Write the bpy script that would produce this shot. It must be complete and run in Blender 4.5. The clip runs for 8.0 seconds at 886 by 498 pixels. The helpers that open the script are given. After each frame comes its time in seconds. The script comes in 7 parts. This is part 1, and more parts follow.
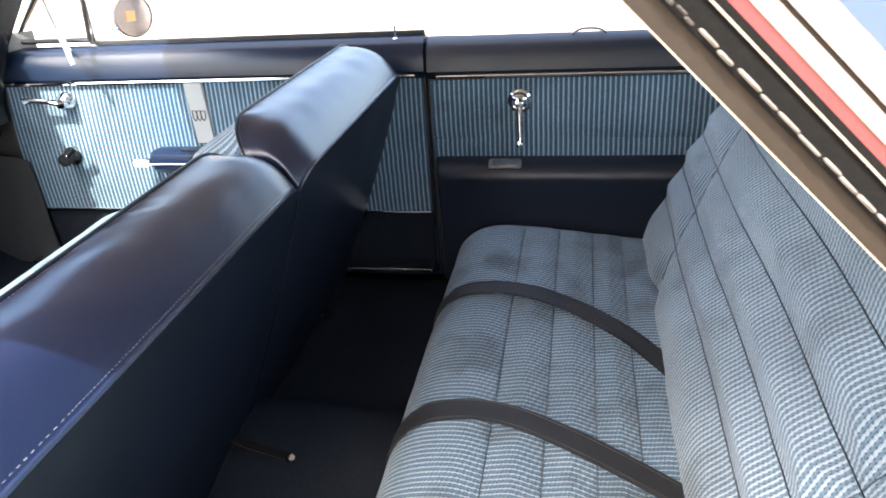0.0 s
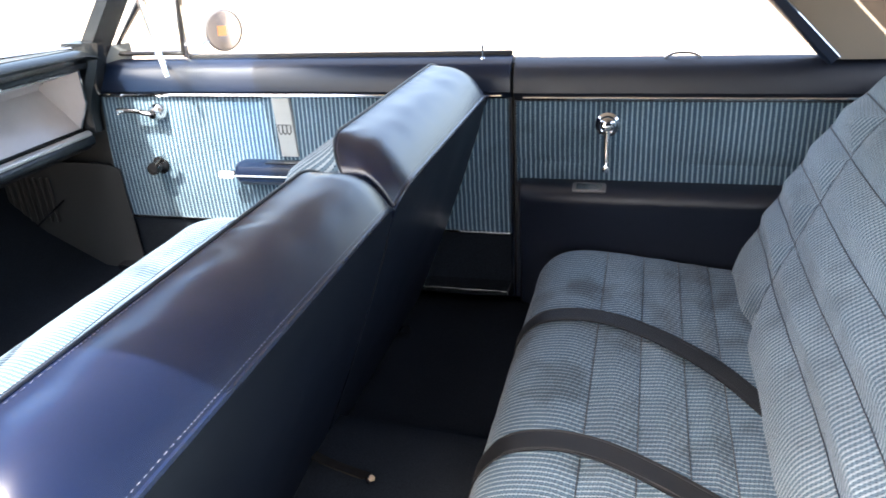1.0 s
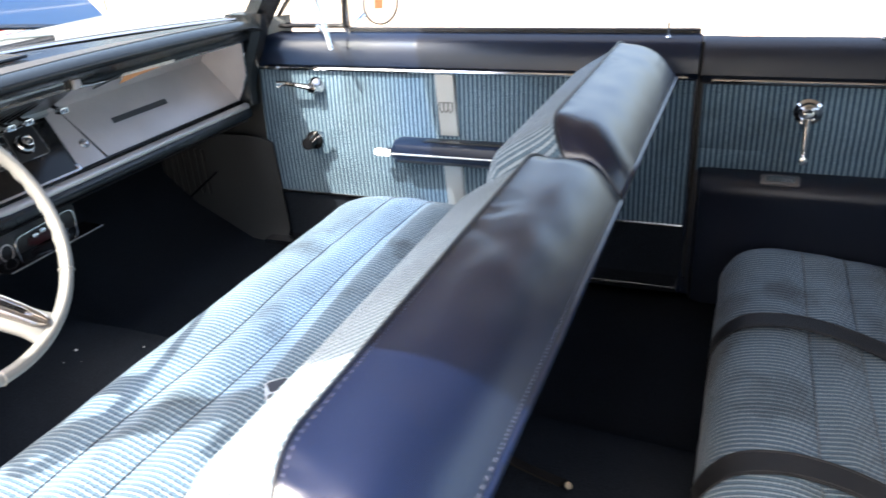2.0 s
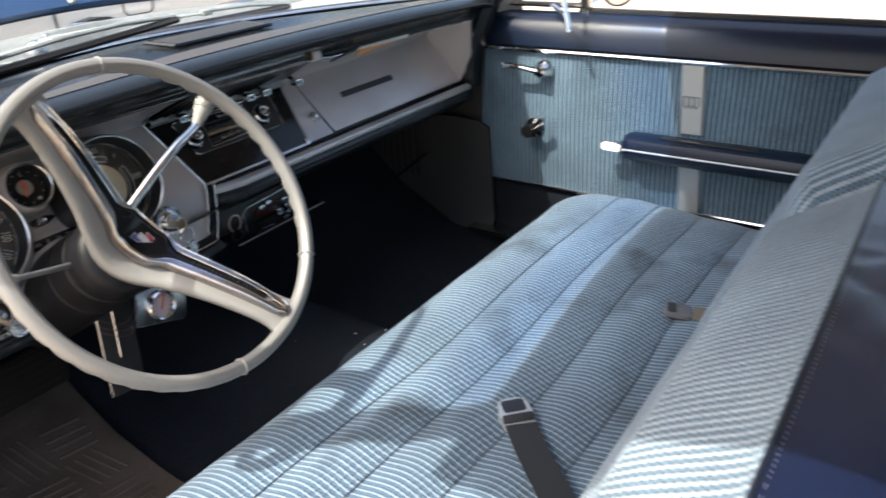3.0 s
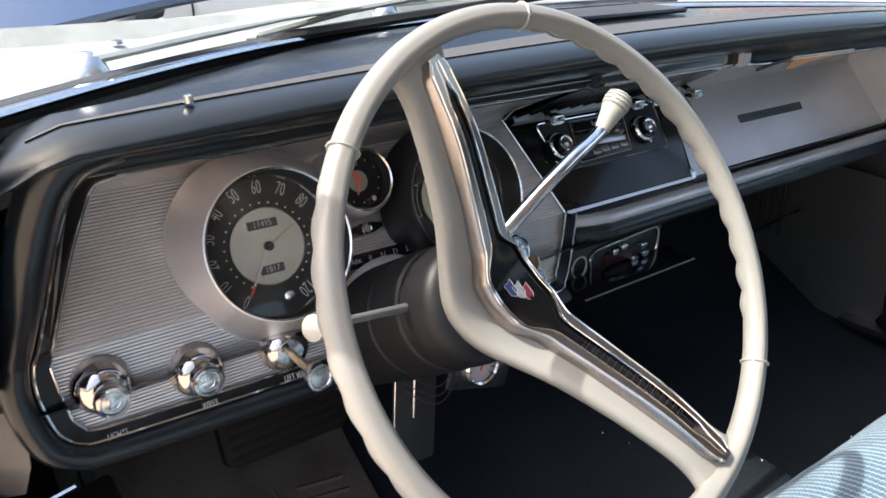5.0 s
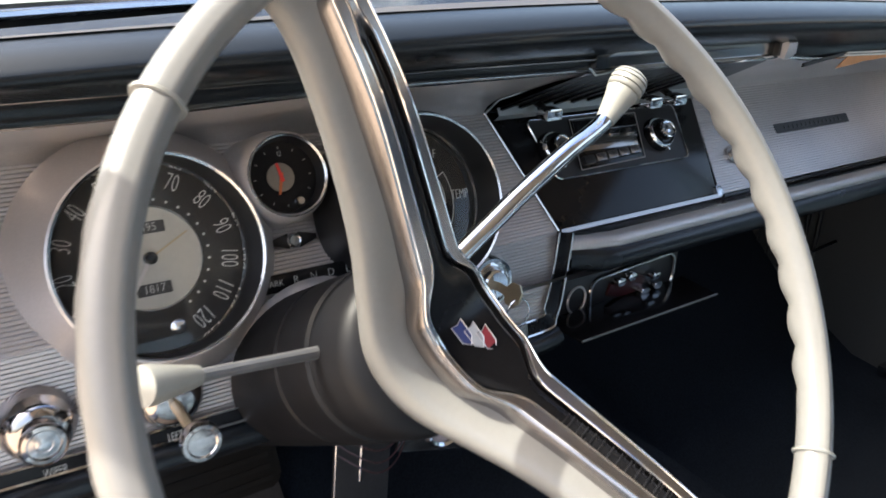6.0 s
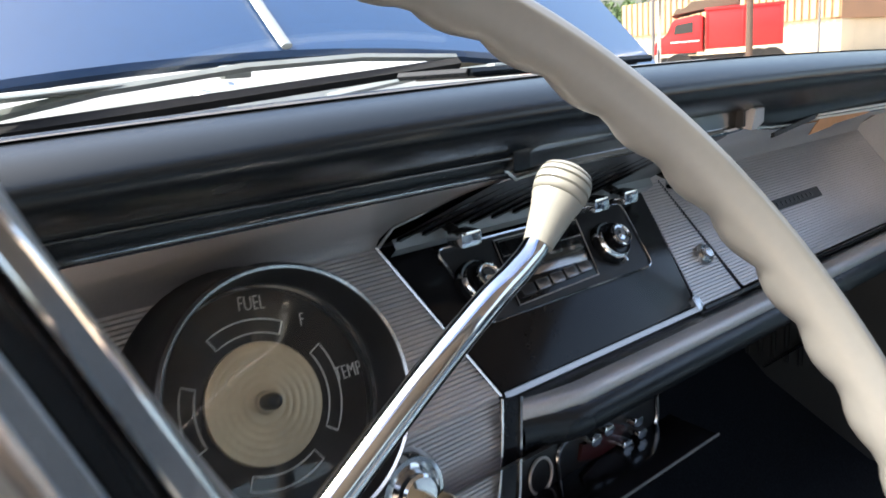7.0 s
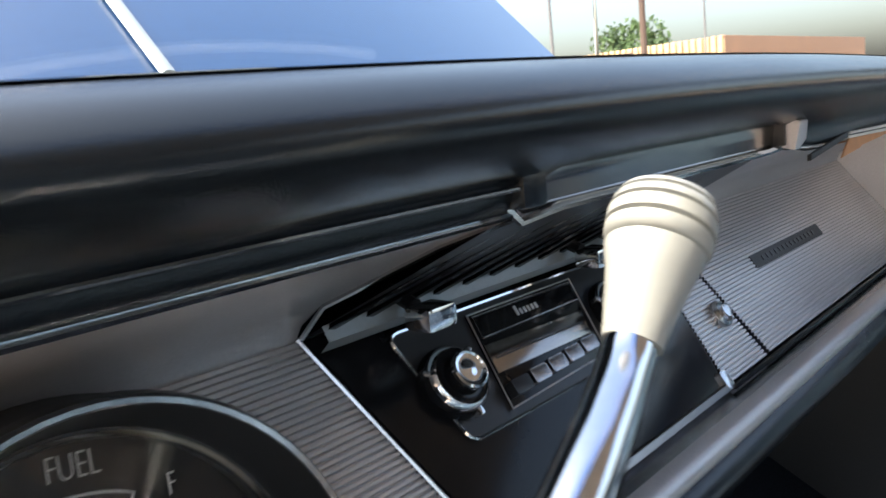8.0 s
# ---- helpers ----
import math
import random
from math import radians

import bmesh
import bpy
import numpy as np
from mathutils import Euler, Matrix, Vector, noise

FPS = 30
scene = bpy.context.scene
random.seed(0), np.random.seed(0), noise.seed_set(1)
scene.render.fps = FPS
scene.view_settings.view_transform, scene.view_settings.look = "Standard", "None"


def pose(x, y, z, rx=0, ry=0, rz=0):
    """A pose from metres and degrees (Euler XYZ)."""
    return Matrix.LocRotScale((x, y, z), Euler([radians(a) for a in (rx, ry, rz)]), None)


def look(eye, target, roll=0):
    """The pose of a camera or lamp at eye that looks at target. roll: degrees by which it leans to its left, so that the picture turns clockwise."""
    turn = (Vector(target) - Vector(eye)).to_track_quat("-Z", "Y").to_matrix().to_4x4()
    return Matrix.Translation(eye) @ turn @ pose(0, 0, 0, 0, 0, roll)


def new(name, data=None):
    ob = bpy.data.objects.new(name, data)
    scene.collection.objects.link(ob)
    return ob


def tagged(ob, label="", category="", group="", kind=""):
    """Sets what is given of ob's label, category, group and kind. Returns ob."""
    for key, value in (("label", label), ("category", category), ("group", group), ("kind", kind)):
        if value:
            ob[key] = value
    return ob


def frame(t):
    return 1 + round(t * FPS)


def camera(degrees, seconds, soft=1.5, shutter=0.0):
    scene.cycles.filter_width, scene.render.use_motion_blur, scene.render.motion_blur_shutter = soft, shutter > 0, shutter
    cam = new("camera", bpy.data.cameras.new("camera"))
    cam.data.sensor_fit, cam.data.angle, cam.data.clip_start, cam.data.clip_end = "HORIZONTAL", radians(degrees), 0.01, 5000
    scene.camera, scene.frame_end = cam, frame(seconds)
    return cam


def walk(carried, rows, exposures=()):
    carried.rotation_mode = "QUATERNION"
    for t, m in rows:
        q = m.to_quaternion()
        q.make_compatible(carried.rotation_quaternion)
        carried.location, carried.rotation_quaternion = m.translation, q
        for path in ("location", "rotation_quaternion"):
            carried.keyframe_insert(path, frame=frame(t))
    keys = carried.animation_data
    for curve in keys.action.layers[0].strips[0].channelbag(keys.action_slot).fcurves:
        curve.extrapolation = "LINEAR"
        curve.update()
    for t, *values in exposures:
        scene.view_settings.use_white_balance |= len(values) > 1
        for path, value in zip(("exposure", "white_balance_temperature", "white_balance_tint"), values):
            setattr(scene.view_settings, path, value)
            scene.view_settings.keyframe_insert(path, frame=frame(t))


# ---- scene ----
# Camera and its walk. Car axes: x to the passenger side, y to the front, z up.
cam = camera(60.8, 8.0, soft=1.6, shutter=0.35)
PATH = [
    (0, (-0.928, 0.033, 1.125), (0.843, 0.386, 0.267), -3.9),
    (0.5, (-0.921, 0.065, 1.128), (0.855, 0.474, 0.304), -3.3),
    (1, (-0.919, 0.089, 1.13), (0.84, 0.588, 0.32), -3.4),
    (1.2, (-0.917, 0.103, 1.131), (0.833, 0.637, 0.323), -3.4),
    (2.3, (-0.896, 0.366, 1.119), (0.744, 1.128, 0.264), -3.5),
    (2.5, (-0.896, 0.406, 1.119), (0.723, 1.211, 0.265), -3.3),
    (3, (-0.845, 0.481, 1.108), (0.621, 1.529, 0.239), -3.2),
    (3.5, (-0.813, 0.569, 1.083), (0.479, 1.847, 0.246), -3.0),
    (4, (-0.795, 0.716, 1.026), (0.388, 2.115, 0.224), -0.8),
    (4.5, (-0.755, 0.826, 0.999), (0.35, 2.289, 0.201), -0.3),
    (4.7, (-0.749, 0.855, 1.006), (0.34, 2.327, 0.202), 0.1),
    (5.8, (-0.618, 0.964, 0.949), (0.445, 2.473, 0.18), 1.6),
    (6, (-0.588, 0.997, 0.93), (0.48, 2.513, 0.181), 2.3),
    (6.5, (-0.51, 1.059, 0.92), (0.61, 2.603, 0.319), -2.0),
    (7, (-0.431, 1.139, 0.898), (0.796, 2.651, 0.439), -4.3),
    (7.5, (-0.387, 1.198, 0.889), (0.898, 2.686, 0.524), -6.2),
    (8, (-0.331, 1.289, 0.871), (1.085, 2.663, 0.541), -5.8),
]
EXPOSURE = 2.2
walk(cam, [(t, look(eye, target, roll)) for t, eye, target, roll in PATH], [(0, EXPOSURE + 1.05), (1.2, EXPOSURE + 1.05), (2.5, EXPOSURE - 0.1), (3.5, EXPOSURE - 0.6), (4.5, EXPOSURE - 0.3), (6, EXPOSURE - 0.04), (7, EXPOSURE), (8, EXPOSURE - 0.04)])

# Daylight: high sun over the driver's side, slightly ahead of the car.
SUN = Vector((-0.60, 0.26, 1.0)).normalized()
world = bpy.data.worlds.new("sky")
scene.world = world
world.use_nodes = True
sky = world.node_tree.nodes.new("ShaderNodeTexSky")
sky.sky_type, sky.sun_disc = "NISHITA", False
sky.dust_density, sky.ozone_density, sky.air_density = 6.5, 0.5, 1.1
sky.sun_elevation, sky.sun_rotation = math.asin(SUN.z), math.atan2(SUN.x, SUN.y) % (2 * math.pi)
world.node_tree.links.new(sky.outputs[0], world.node_tree.nodes["Background"].inputs[0])
world.node_tree.nodes["Background"].inputs[1].default_value = 0.15
sun = new("sun", bpy.data.lights.new("sun", "SUN"))
sun.data.energy, sun.data.angle, sun.data.color = 2.4, radians(0.6), (1.0, 0.945, 0.86)
sun.rotation_euler = SUN.to_track_quat("Z", "Y").to_euler()


# ---- materials ----
def material(name, colour, rough=0.5, metal=0.0, coat=0.0, grain=0.0, size=200.0, bump=0.0, stain=0.0, stain_size=6.0, spec=0.5):
    """A surface with fine grain, larger stains and a fine relief, in world size."""
    m = bpy.data.materials.new(name)
    m.use_nodes = True
    n, l = m.node_tree.nodes, m.node_tree.links
    b = n["Principled BSDF"]
    b.inputs["Base Color"].default_value = (*colour, 1)
    b.inputs["Roughness"].default_value, b.inputs["Metallic"].default_value = rough, metal
    b.inputs["Coat Weight"].default_value, b.inputs["Coat Roughness"].default_value = coat, 0.06
    b.inputs["Specular IOR Level"].default_value = spec
    if grain or bump or stain:
        co = n.new("ShaderNodeTexCoord")
        fine, wide = n.new("ShaderNodeTexNoise"), n.new("ShaderNodeTexNoise")
        fine.inputs["Scale"].default_value, wide.inputs["Scale"].default_value = size, stain_size
        wide.inputs["Detail"].default_value = 5
        for t in (fine, wide):
            l.new(co.outputs["Object"], t.inputs["Vector"])
        mix = n.new("ShaderNodeMath")
        mix.operation = "MULTIPLY_ADD"
        l.new(fine.outputs[0], mix.inputs[0])
        mix.inputs[1].default_value, mix.inputs[2].default_value = 2 * grain, 1 - grain
        mix2 = n.new("ShaderNodeMath")
        mix2.operation = "MULTIPLY_ADD"
        l.new(wide.outputs[0], mix2.inputs[0])
        mix2.inputs[1].default_value, mix2.inputs[2].default_value = 2 * stain, 1 - stain
        both = n.new("ShaderNodeMath")
        both.operation = "MULTIPLY"
        l.new(mix.outputs[0], both.inputs[0])
        l.new(mix2.outputs[0], both.inputs[1])
        hue = n.new("ShaderNodeVectorMath")
        hue.operation = "SCALE"
        hue.inputs[0].default_value = colour
        l.new(both.outputs[0], hue.inputs["Scale"])
        l.new(hue.outputs[0], b.inputs["Base Color"])
        gloss = n.new("ShaderNodeMath")
        gloss.operation, gloss.use_clamp = "MULTIPLY", True
        gloss.inputs[1].default_value = rough
        l.new(mix2.outputs[0], gloss.inputs[0])
        l.new(gloss.outputs[0], b.inputs["Roughness"])
        if bump:
            bp = n.new("ShaderNodeBump")
            bp.inputs["Strength"].default_value, bp.inputs["Distance"].default_value = bump, 0.001
            l.new(fine.outputs[0], bp.inputs["Height"])
            l.new(bp.outputs[0], b.inputs["Normal"])
    return m


def cloth(name, across, along, pitch=0.0092, hi=(0.214, 0.276, 0.326), lo=(0.064, 0.110, 0.160), dash_long=0.0062, dark=(0.020, 0.040, 0.070), stained=0.5, wide=0.36, stitch=0.2):
    """Blue woven cloth: straight pale ribs, blue grooves between them and short dark stitches along both sides of each rib.
    across: the axis over which ribs repeat, along: the axis on which the stitches repeat."""
    m = bpy.data.materials.new(name)
    m.use_nodes = True
    n, l = m.node_tree.nodes, m.node_tree.links
    b = n["Principled BSDF"]
    b.inputs["Roughness"].default_value, b.inputs["Specular IOR Level"].default_value = 0.85, 0.2
    b.inputs["Sheen Weight"].default_value, b.inputs["Sheen Roughness"].default_value = 0.12, 0.5
    co, sep = n.new("ShaderNodeTexCoord"), n.new("ShaderNodeSeparateXYZ")
    l.new(co.outputs["Object"], sep.inputs[0])

    def math_node(op, a, c, d=None):
        x = n.new("ShaderNodeMath")
        x.operation = op
        for k, v in enumerate((a, c, d)):
            if v is None:
                continue
            if isinstance(v, (int, float)):
                x.inputs[k].default_value = v
            else:
                l.new(v, x.inputs[k])
        return x.outputs[0]

    def noise_node(scale, detail=2.0):
        t = n.new("ShaderNodeTexNoise")
        t.inputs["Scale"].default_value, t.inputs["Detail"].default_value = scale, detail
        l.new(co.outputs["Object"], t.inputs["Vector"])
        return t.outputs[0]

    u = math_node("MULTIPLY_ADD", sep.outputs[across], 1 / pitch, math_node("MULTIPLY", noise_node(7), 0.30))
    rib = math_node("MULTIPLY", math_node("ABSOLUTE", math_node("SUBTRACT", math_node("FRACT", u, 0), 0.5), 0), 2)
    if along == "YZ":
        v = math_node("SUBTRACT", sep.outputs["Y"], sep.outputs["Z"])
    else:
        v = sep.outputs[along]
    side = math_node("GREATER_THAN", math_node("FRACT", u, 0), 0.5)
    row = math_node("ADD", math_node("FLOOR", u, 0), math_node("MULTIPLY", side, 0.62))
    dash = math_node("SINE", math_node("MULTIPLY_ADD", v, 2 * math.pi / dash_long, math_node("MULTIPLY", row, 1.8)), 0)
    weave = math_node("SINE", math_node("MULTIPLY", v, 2 * math.pi / 0.0034), 0)
    ramp = n.new("ShaderNodeValToRGB")
    e = ramp.color_ramp.elements
    e[0].position, e[0].color = 0.0, (*hi, 1)
    e[1].position, e[1].color = 1.0, (*lo, 1)
    for p, c in ((wide - 0.04, hi), (wide + 0.08, lo)):
        k = e.new(p)
        k.color = (*c, 1)
    l.new(rib, ramp.inputs[0])
    near = math_node("MULTIPLY", math_node("GREATER_THAN", rib, wide - 0.08), math_node("LESS_THAN", rib, wide + 0.22))
    spot = math_node("MULTIPLY", near, math_node("GREATER_THAN", dash, stitch))
    mix = n.new("ShaderNodeMix")
    mix.data_type = "RGBA"
    mix.inputs["B"].default_value = (*dark, 1)
    l.new(spot, mix.inputs["Factor"])
    l.new(ramp.outputs[0], mix.inputs["A"])
    fuzz, wear, blot = noise_node(480), noise_node(5, 6.0), noise_node(8.5, 4.0)
    grime = n.new("ShaderNodeMapRange")
    grime.inputs["From Min"].default_value, grime.inputs["From Max"].default_value = 0.54, 0.70
    grime.inputs["To Min"].default_value, grime.inputs["To Max"].default_value = 1.0, 1.0 - stained
    l.new(blot, grime.inputs["Value"])
    k = math_node("MULTIPLY", math_node("MULTIPLY_ADD", fuzz, 1.3, 0.35), math_node("MULTIPLY", math_node("MULTIPLY_ADD", wear, 1.1, 0.45), math_node("MULTIPLY_ADD", weave, 0.14, 1.0)))
    k = math_node("MULTIPLY", k, grime.outputs[0])
    hue = n.new("ShaderNodeVectorMath")
    hue.operation = "SCALE"
    l.new(mix.outputs["Result"], hue.inputs[0])
    l.new(k, hue.inputs["Scale"])
    l.new(hue.outputs[0], b.inputs["Base Color"])
    bp = n.new("ShaderNodeBump")
    bp.inputs["Strength"].default_value, bp.inputs["Distance"].default_value = 0.7, 0.0013
    l.new(math_node("MULTIPLY_ADD", rib, -1, math_node("MULTIPLY", fuzz, 0.5)), bp.inputs["Height"])
    l.new(bp.outputs[0], b.inputs["Normal"])
    return m


def glass_material(name, tint=(1, 1, 1), band=None, dust_haze=0.0):
    """Thin glass; band: (low, high, colour) of a tinted strip along its upper edge; the last value is the share that a
    pale film of dust and painted reflection haze covers.
    """
    m = bpy.data.materials.new(name)
    m.use_nodes = True
    n, l = m.node_tree.nodes, m.node_tree.links
    n.remove(n["Principled BSDF"])
    clear, gloss, mix, fr = n.new("ShaderNodeBsdfTransparent"), n.new("ShaderNodeBsdfGlossy"), n.new("ShaderNodeMixShader"), n.new("ShaderNodeMath")
    lw = n.new("ShaderNodeLayerWeight")
    lw.inputs[0].default_value = 0.5
    power = n.new("ShaderNodeMath")
    power.operation, power.inputs[1].default_value = "POWER", 4.0
    l.new(lw.outputs["Facing"], power.inputs[0])
    fr.operation, fr.inputs[1].default_value, fr.inputs[2].default_value = "MULTIPLY_ADD", 0.85, 0.04
    l.new(power.outputs[0], fr.inputs[0])
    clear.inputs[0].default_value, gloss.inputs["Roughness"].default_value = (*tint, 1), 0.02
    l.new(fr.outputs[0], mix.inputs[0])
    if band:
        co, sep, ramp = n.new("ShaderNodeTexCoord"), n.new("ShaderNodeSeparateXYZ"), n.new("ShaderNodeMapRange")
        shade = n.new("ShaderNodeMix")
        shade.data_type = "RGBA"
        shade.inputs["A"].default_value, shade.inputs["B"].default_value = (*tint, 1), (*band[2], 1)
        ramp.inputs["From Min"].default_value, ramp.inputs["From Max"].default_value = band[0], band[1]
        l.new(co.outputs["Object"], sep.inputs[0])
        l.new(sep.outputs["Z"], ramp.inputs["Value"])
        l.new(ramp.outputs[0], shade.inputs["Factor"])
        l.new(shade.outputs["Result"], clear.inputs[0])
    l.new(clear.outputs[0], mix.inputs[1])
    l.new(gloss.outputs[0], mix.inputs[2])
    if dust_haze:
        film, cover, co, blot = n.new("ShaderNodeBsdfDiffuse"), n.new("ShaderNodeMixShader"), n.new("ShaderNodeTexCoord"), n.new("ShaderNodeTexNoise")
        share = n.new("ShaderNodeMath")
        film.inputs[0].default_value, blot.inputs["Scale"].default_value = (0.55, 0.52, 0.47, 1), 30
        share.operation, share.inputs[1].default_value = "MULTIPLY", 2 * dust_haze
        l.new(co.outputs["Object"], blot.inputs["Vector"])
        l.new(blot.outputs[0], share.inputs[0])
        l.new(share.outputs[0], cover.inputs[0])
        l.new(mix.outputs[0], cover.inputs[1])
        l.new(film.outputs[0], cover.inputs[2])
        mix = cover
    l.new(mix.outputs[0], n["Material Output"].inputs[0])
    return m


SEAT_CLOTH = cloth("ribbed_blue_cloth", "X", "YZ")
BACK_CLOTH = cloth("ribbed_blue_back_cloth", "X", "YZ", hi=(0.315, 0.378, 0.424), lo=(0.108, 0.168, 0.218), dash_long=0.0085, stained=0.3, wide=0.46, stitch=0.25)
DOOR_CLOTH = cloth("ribbed_blue_door_cloth", "Y", "Z", 0.0112, (0.165, 0.235, 0.285), (0.030, 0.060, 0.094), 0.006, (0.012, 0.028, 0.050), 0.25, 0.40, -0.2)
NAVY = material("navy_vinyl", (0.0036, 0.0088, 0.0310), 0.26, spec=0.85, grain=0.2, size=900, bump=0.10, stain=0.08, stain_size=7)
NAVY_DARK = material("dark_navy_vinyl", (0.0078, 0.0112, 0.0215), 0.42, grain=0.25, size=900, bump=0.3, stain=0.2)
NAVY_BACK = material("navy_seat_back_vinyl", (0.0050, 0.0082, 0.0165), 0.42, spec=0.35, grain=0.25, size=900, bump=0.3, stain=0.2)
PAD = material("black_padded_vinyl", (0.0070, 0.0095, 0.0125), 0.25, spec=0.42, grain=0.25, size=1100, bump=0.12, stain=0.25, stain_size=9)
# Paler than the pad: dust, with the sun's glare put into the colour.
DASH_TOP = material("dusty_glare_dash_top", (0.045, 0.042, 0.041), 0.5, grain=0.25, size=700, bump=0.15, stain=0.3, stain_size=8)
PILLAR_GREY = material("dusty_grey_brown_paint", (0.062, 0.055, 0.051), 0.40, grain=0.15, size=300, stain=0.3, stain_size=10)
NAVY_PAINT = material("navy_paint", (0.0046, 0.0105, 0.0265), 0.32, spec=0.35, grain=0.1, size=400, stain=0.15)
BODY_BLUE = material("blue_body_paint", (0.008, 0.037, 0.108), 0.30, coat=1.0, grain=0.12, size=60, stain=0.12, stain_size=3)
CHROME = material("chrome", (0.72, 0.72, 0.73), 0.09, 1.0, grain=0.06, size=300, stain=0.25, stain_size=30)
BAR_CHROME = material("satin_chrome", (0.34, 0.32, 0.315), 0.24, 1.0, grain=0.08, size=300, stain=0.3, stain_size=25)
# Chrome darkened and browned, so its colour carries the dim reflections on the knobs.
KNOB_CHROME = material("brown_reflection_chrome", (0.50, 0.465, 0.45), 0.10, 1.0, grain=0.06, size=300, stain=0.3, stain_size=60)
TRAY_METAL = material("polished_tray_metal", (0.30, 0.275, 0.255), 0.15, 1.0, grain=0.06, size=300, stain=0.2, stain_size=20)
RAIL_METAL = material("satin_grey_rail", (0.46, 0.445, 0.44), 0.36, 0.55, grain=0.1, size=400, stain=0.2, stain_size=12)
CHROME_WORN = material("worn_chrome", (0.55, 0.55, 0.56), 0.22, 1.0, grain=0.2, size=400, stain=0.35, stain_size=40)
SILVER = material("satin_silver", (0.56, 0.53, 0.525), 0.33, 0.55, grain=0.12, size=600, stain=0.18, stain_size=12, bump=0.05)
SILVER_PAINT = material("silver_trim", (0.40, 0.43, 0.44), 0.38, 0.6, grain=0.08, size=500, stain=0.1)
BLACK = material("black_plastic", (0.011, 0.011, 0.0125), 0.33, grain=0.2, size=500, stain=0.3, stain_size=20)
BLACK_GLOSS = material("gloss_black", (0.007, 0.007, 0.008), 0.14, spec=0.22, grain=0.1, size=300, stain=0.3, stain_size=25)
SHROUD = material("matt_black_plastic", (0.0065, 0.0065, 0.0078), 0.5, spec=0.22, grain=0.2, size=500, stain=0.3, stain_size=20)
RUBBER = material("black_rubber", (0.020, 0.020, 0.022), 0.75, grain=0.3, size=300, bump=0.3, stain=0.3)
IVORY = material("ivory_plastic", (0.182, 0.178, 0.168), 0.34, coat=0.1, grain=0.05, size=300, stain=0.12, stain_size=14, bump=0.05)
IVORY_KNOB = material("ivory_knob", (0.255, 0.253, 0.230), 0.33, coat=0.15, grain=0.05, size=400, stain=0.12, stain_size=60)
CARPET = material("black_carpet", (0.012, 0.0145, 0.019), 0.95, grain=0.6, size=350, bump=1.0, stain=0.3, spec=0.0)
MAT = material("brown_rubber_mat", (0.050, 0.039, 0.032), 0.55, grain=0.45, size=250, bump=0.5, stain=0.6, stain_size=12)
KICK = material("grey_kick_board", (0.024, 0.025, 0.026), 0.55, grain=0.2, size=500, bump=0.2, stain=0.25)
LINER = material("beige_headliner", (0.36, 0.325, 0.28), 0.8, grain=0.15, size=500, bump=0.3, stain=0.1)
THREAD = material("pale_thread", (0.17, 0.175, 0.20), 0.8)
BLACK_WEB = material("black_webbing", (0.008, 0.0085, 0.010), 0.6, grain=0.3, size=900, bump=0.5, stain=0.2)
TAN_WEB = material("tan_webbing", (0.14, 0.12, 0.09), 0.8, grain=0.3, size=900, bump=0.4)
WHITE_INK = material("white_ink", (0.58, 0.58, 0.56), 0.6)
GUTTER_GREY = material("crumbling_grey_sealant", (0.040, 0.037, 0.034), 0.8, spec=0.2, grain=0.5, size=500, bump=0.6, stain=0.5, stain_size=200)
GUTTER_PALE = material("pale_dry_sealant", (0.115, 0.105, 0.095), 0.85, spec=0.2, grain=0.35, size=500, bump=0.6, stain=0.35, stain_size=150)
GUTTER_BLACK = material("dry_black_rubber", (0.004, 0.004, 0.004), 0.9, spec=0.08, grain=0.4, size=300, bump=0.4, stain=0.3)
DARK_RED = material("dark_red_plastic", (0.032, 0.0028, 0.004), 0.4, coat=0.2, grain=0.2, size=200, stain=0.3, stain_size=60)
WORN_BROWN = material("dusty_brown_paint", (0.012, 0.0088, 0.0062), 0.6, spec=0.2, grain=0.2, size=300, bump=0.15, stain=0.35, stain_size=30)
EMBLEM_RED = material("emblem_red", (0.26, 0.02, 0.03), 0.3, coat=0.3)
EMBLEM_WHITE = material("emblem_white", (0.42, 0.42, 0.43), 0.3, coat=0.3)
EMBLEM_BLUE = material("emblem_blue", (0.030, 0.045, 0.16), 0.3, coat=0.3)
RED_INK = material("red_ink", (0.55, 0.03, 0.02), 0.5)
ORANGE = material("orange_ink", (0.45, 0.11, 0.03), 0.5, grain=0.2, size=400)
GOLD = material("spun_gold_disc", (0.47, 0.39, 0.27), 0.33, 0.8, grain=0.1, size=400, stain=0.12, stain_size=40)
SPUN = material("spun_silver_disc", (0.50, 0.49, 0.46), 0.3, 0.8, grain=0.1, size=400, stain=0.12, stain_size=40)
TAN = material("tan_vinyl", (0.17, 0.145, 0.115), 0.4, grain=0.15, size=600, bump=0.15, stain=0.15)
PAPER = material("brown_paper", (0.55, 0.26, 0.11), 0.7, grain=0.15, size=120, stain=0.25, stain_size=40)
PINK_DIAL = material("faded_dial", (0.42, 0.35, 0.35), 0.5, stain=0.2, stain_size=60)
WHITE_PAPER = material("white_paper", (0.7, 0.68, 0.62), 0.7, stain=0.15, stain_size=40)
GLASS = glass_material("clear_glass", (0.93, 0.96, 0.94))
WINDSHIELD = glass_material("tinted_windshield_glass", (0.93, 0.96, 0.94), (1.205, 1.285, (0.42, 0.56, 0.80)))
# The pale film stands for dust and for bright haze reflected in the glass.
LENS = glass_material("dusty_hazy_gauge_glass", (1, 1, 1), dust_haze=0.035)
PALE_METAL = material("pale_weathered_metal", (0.36, 0.39, 0.385), 0.4, 0.3, grain=0.15, size=60, stain=0.25, stain_size=9)
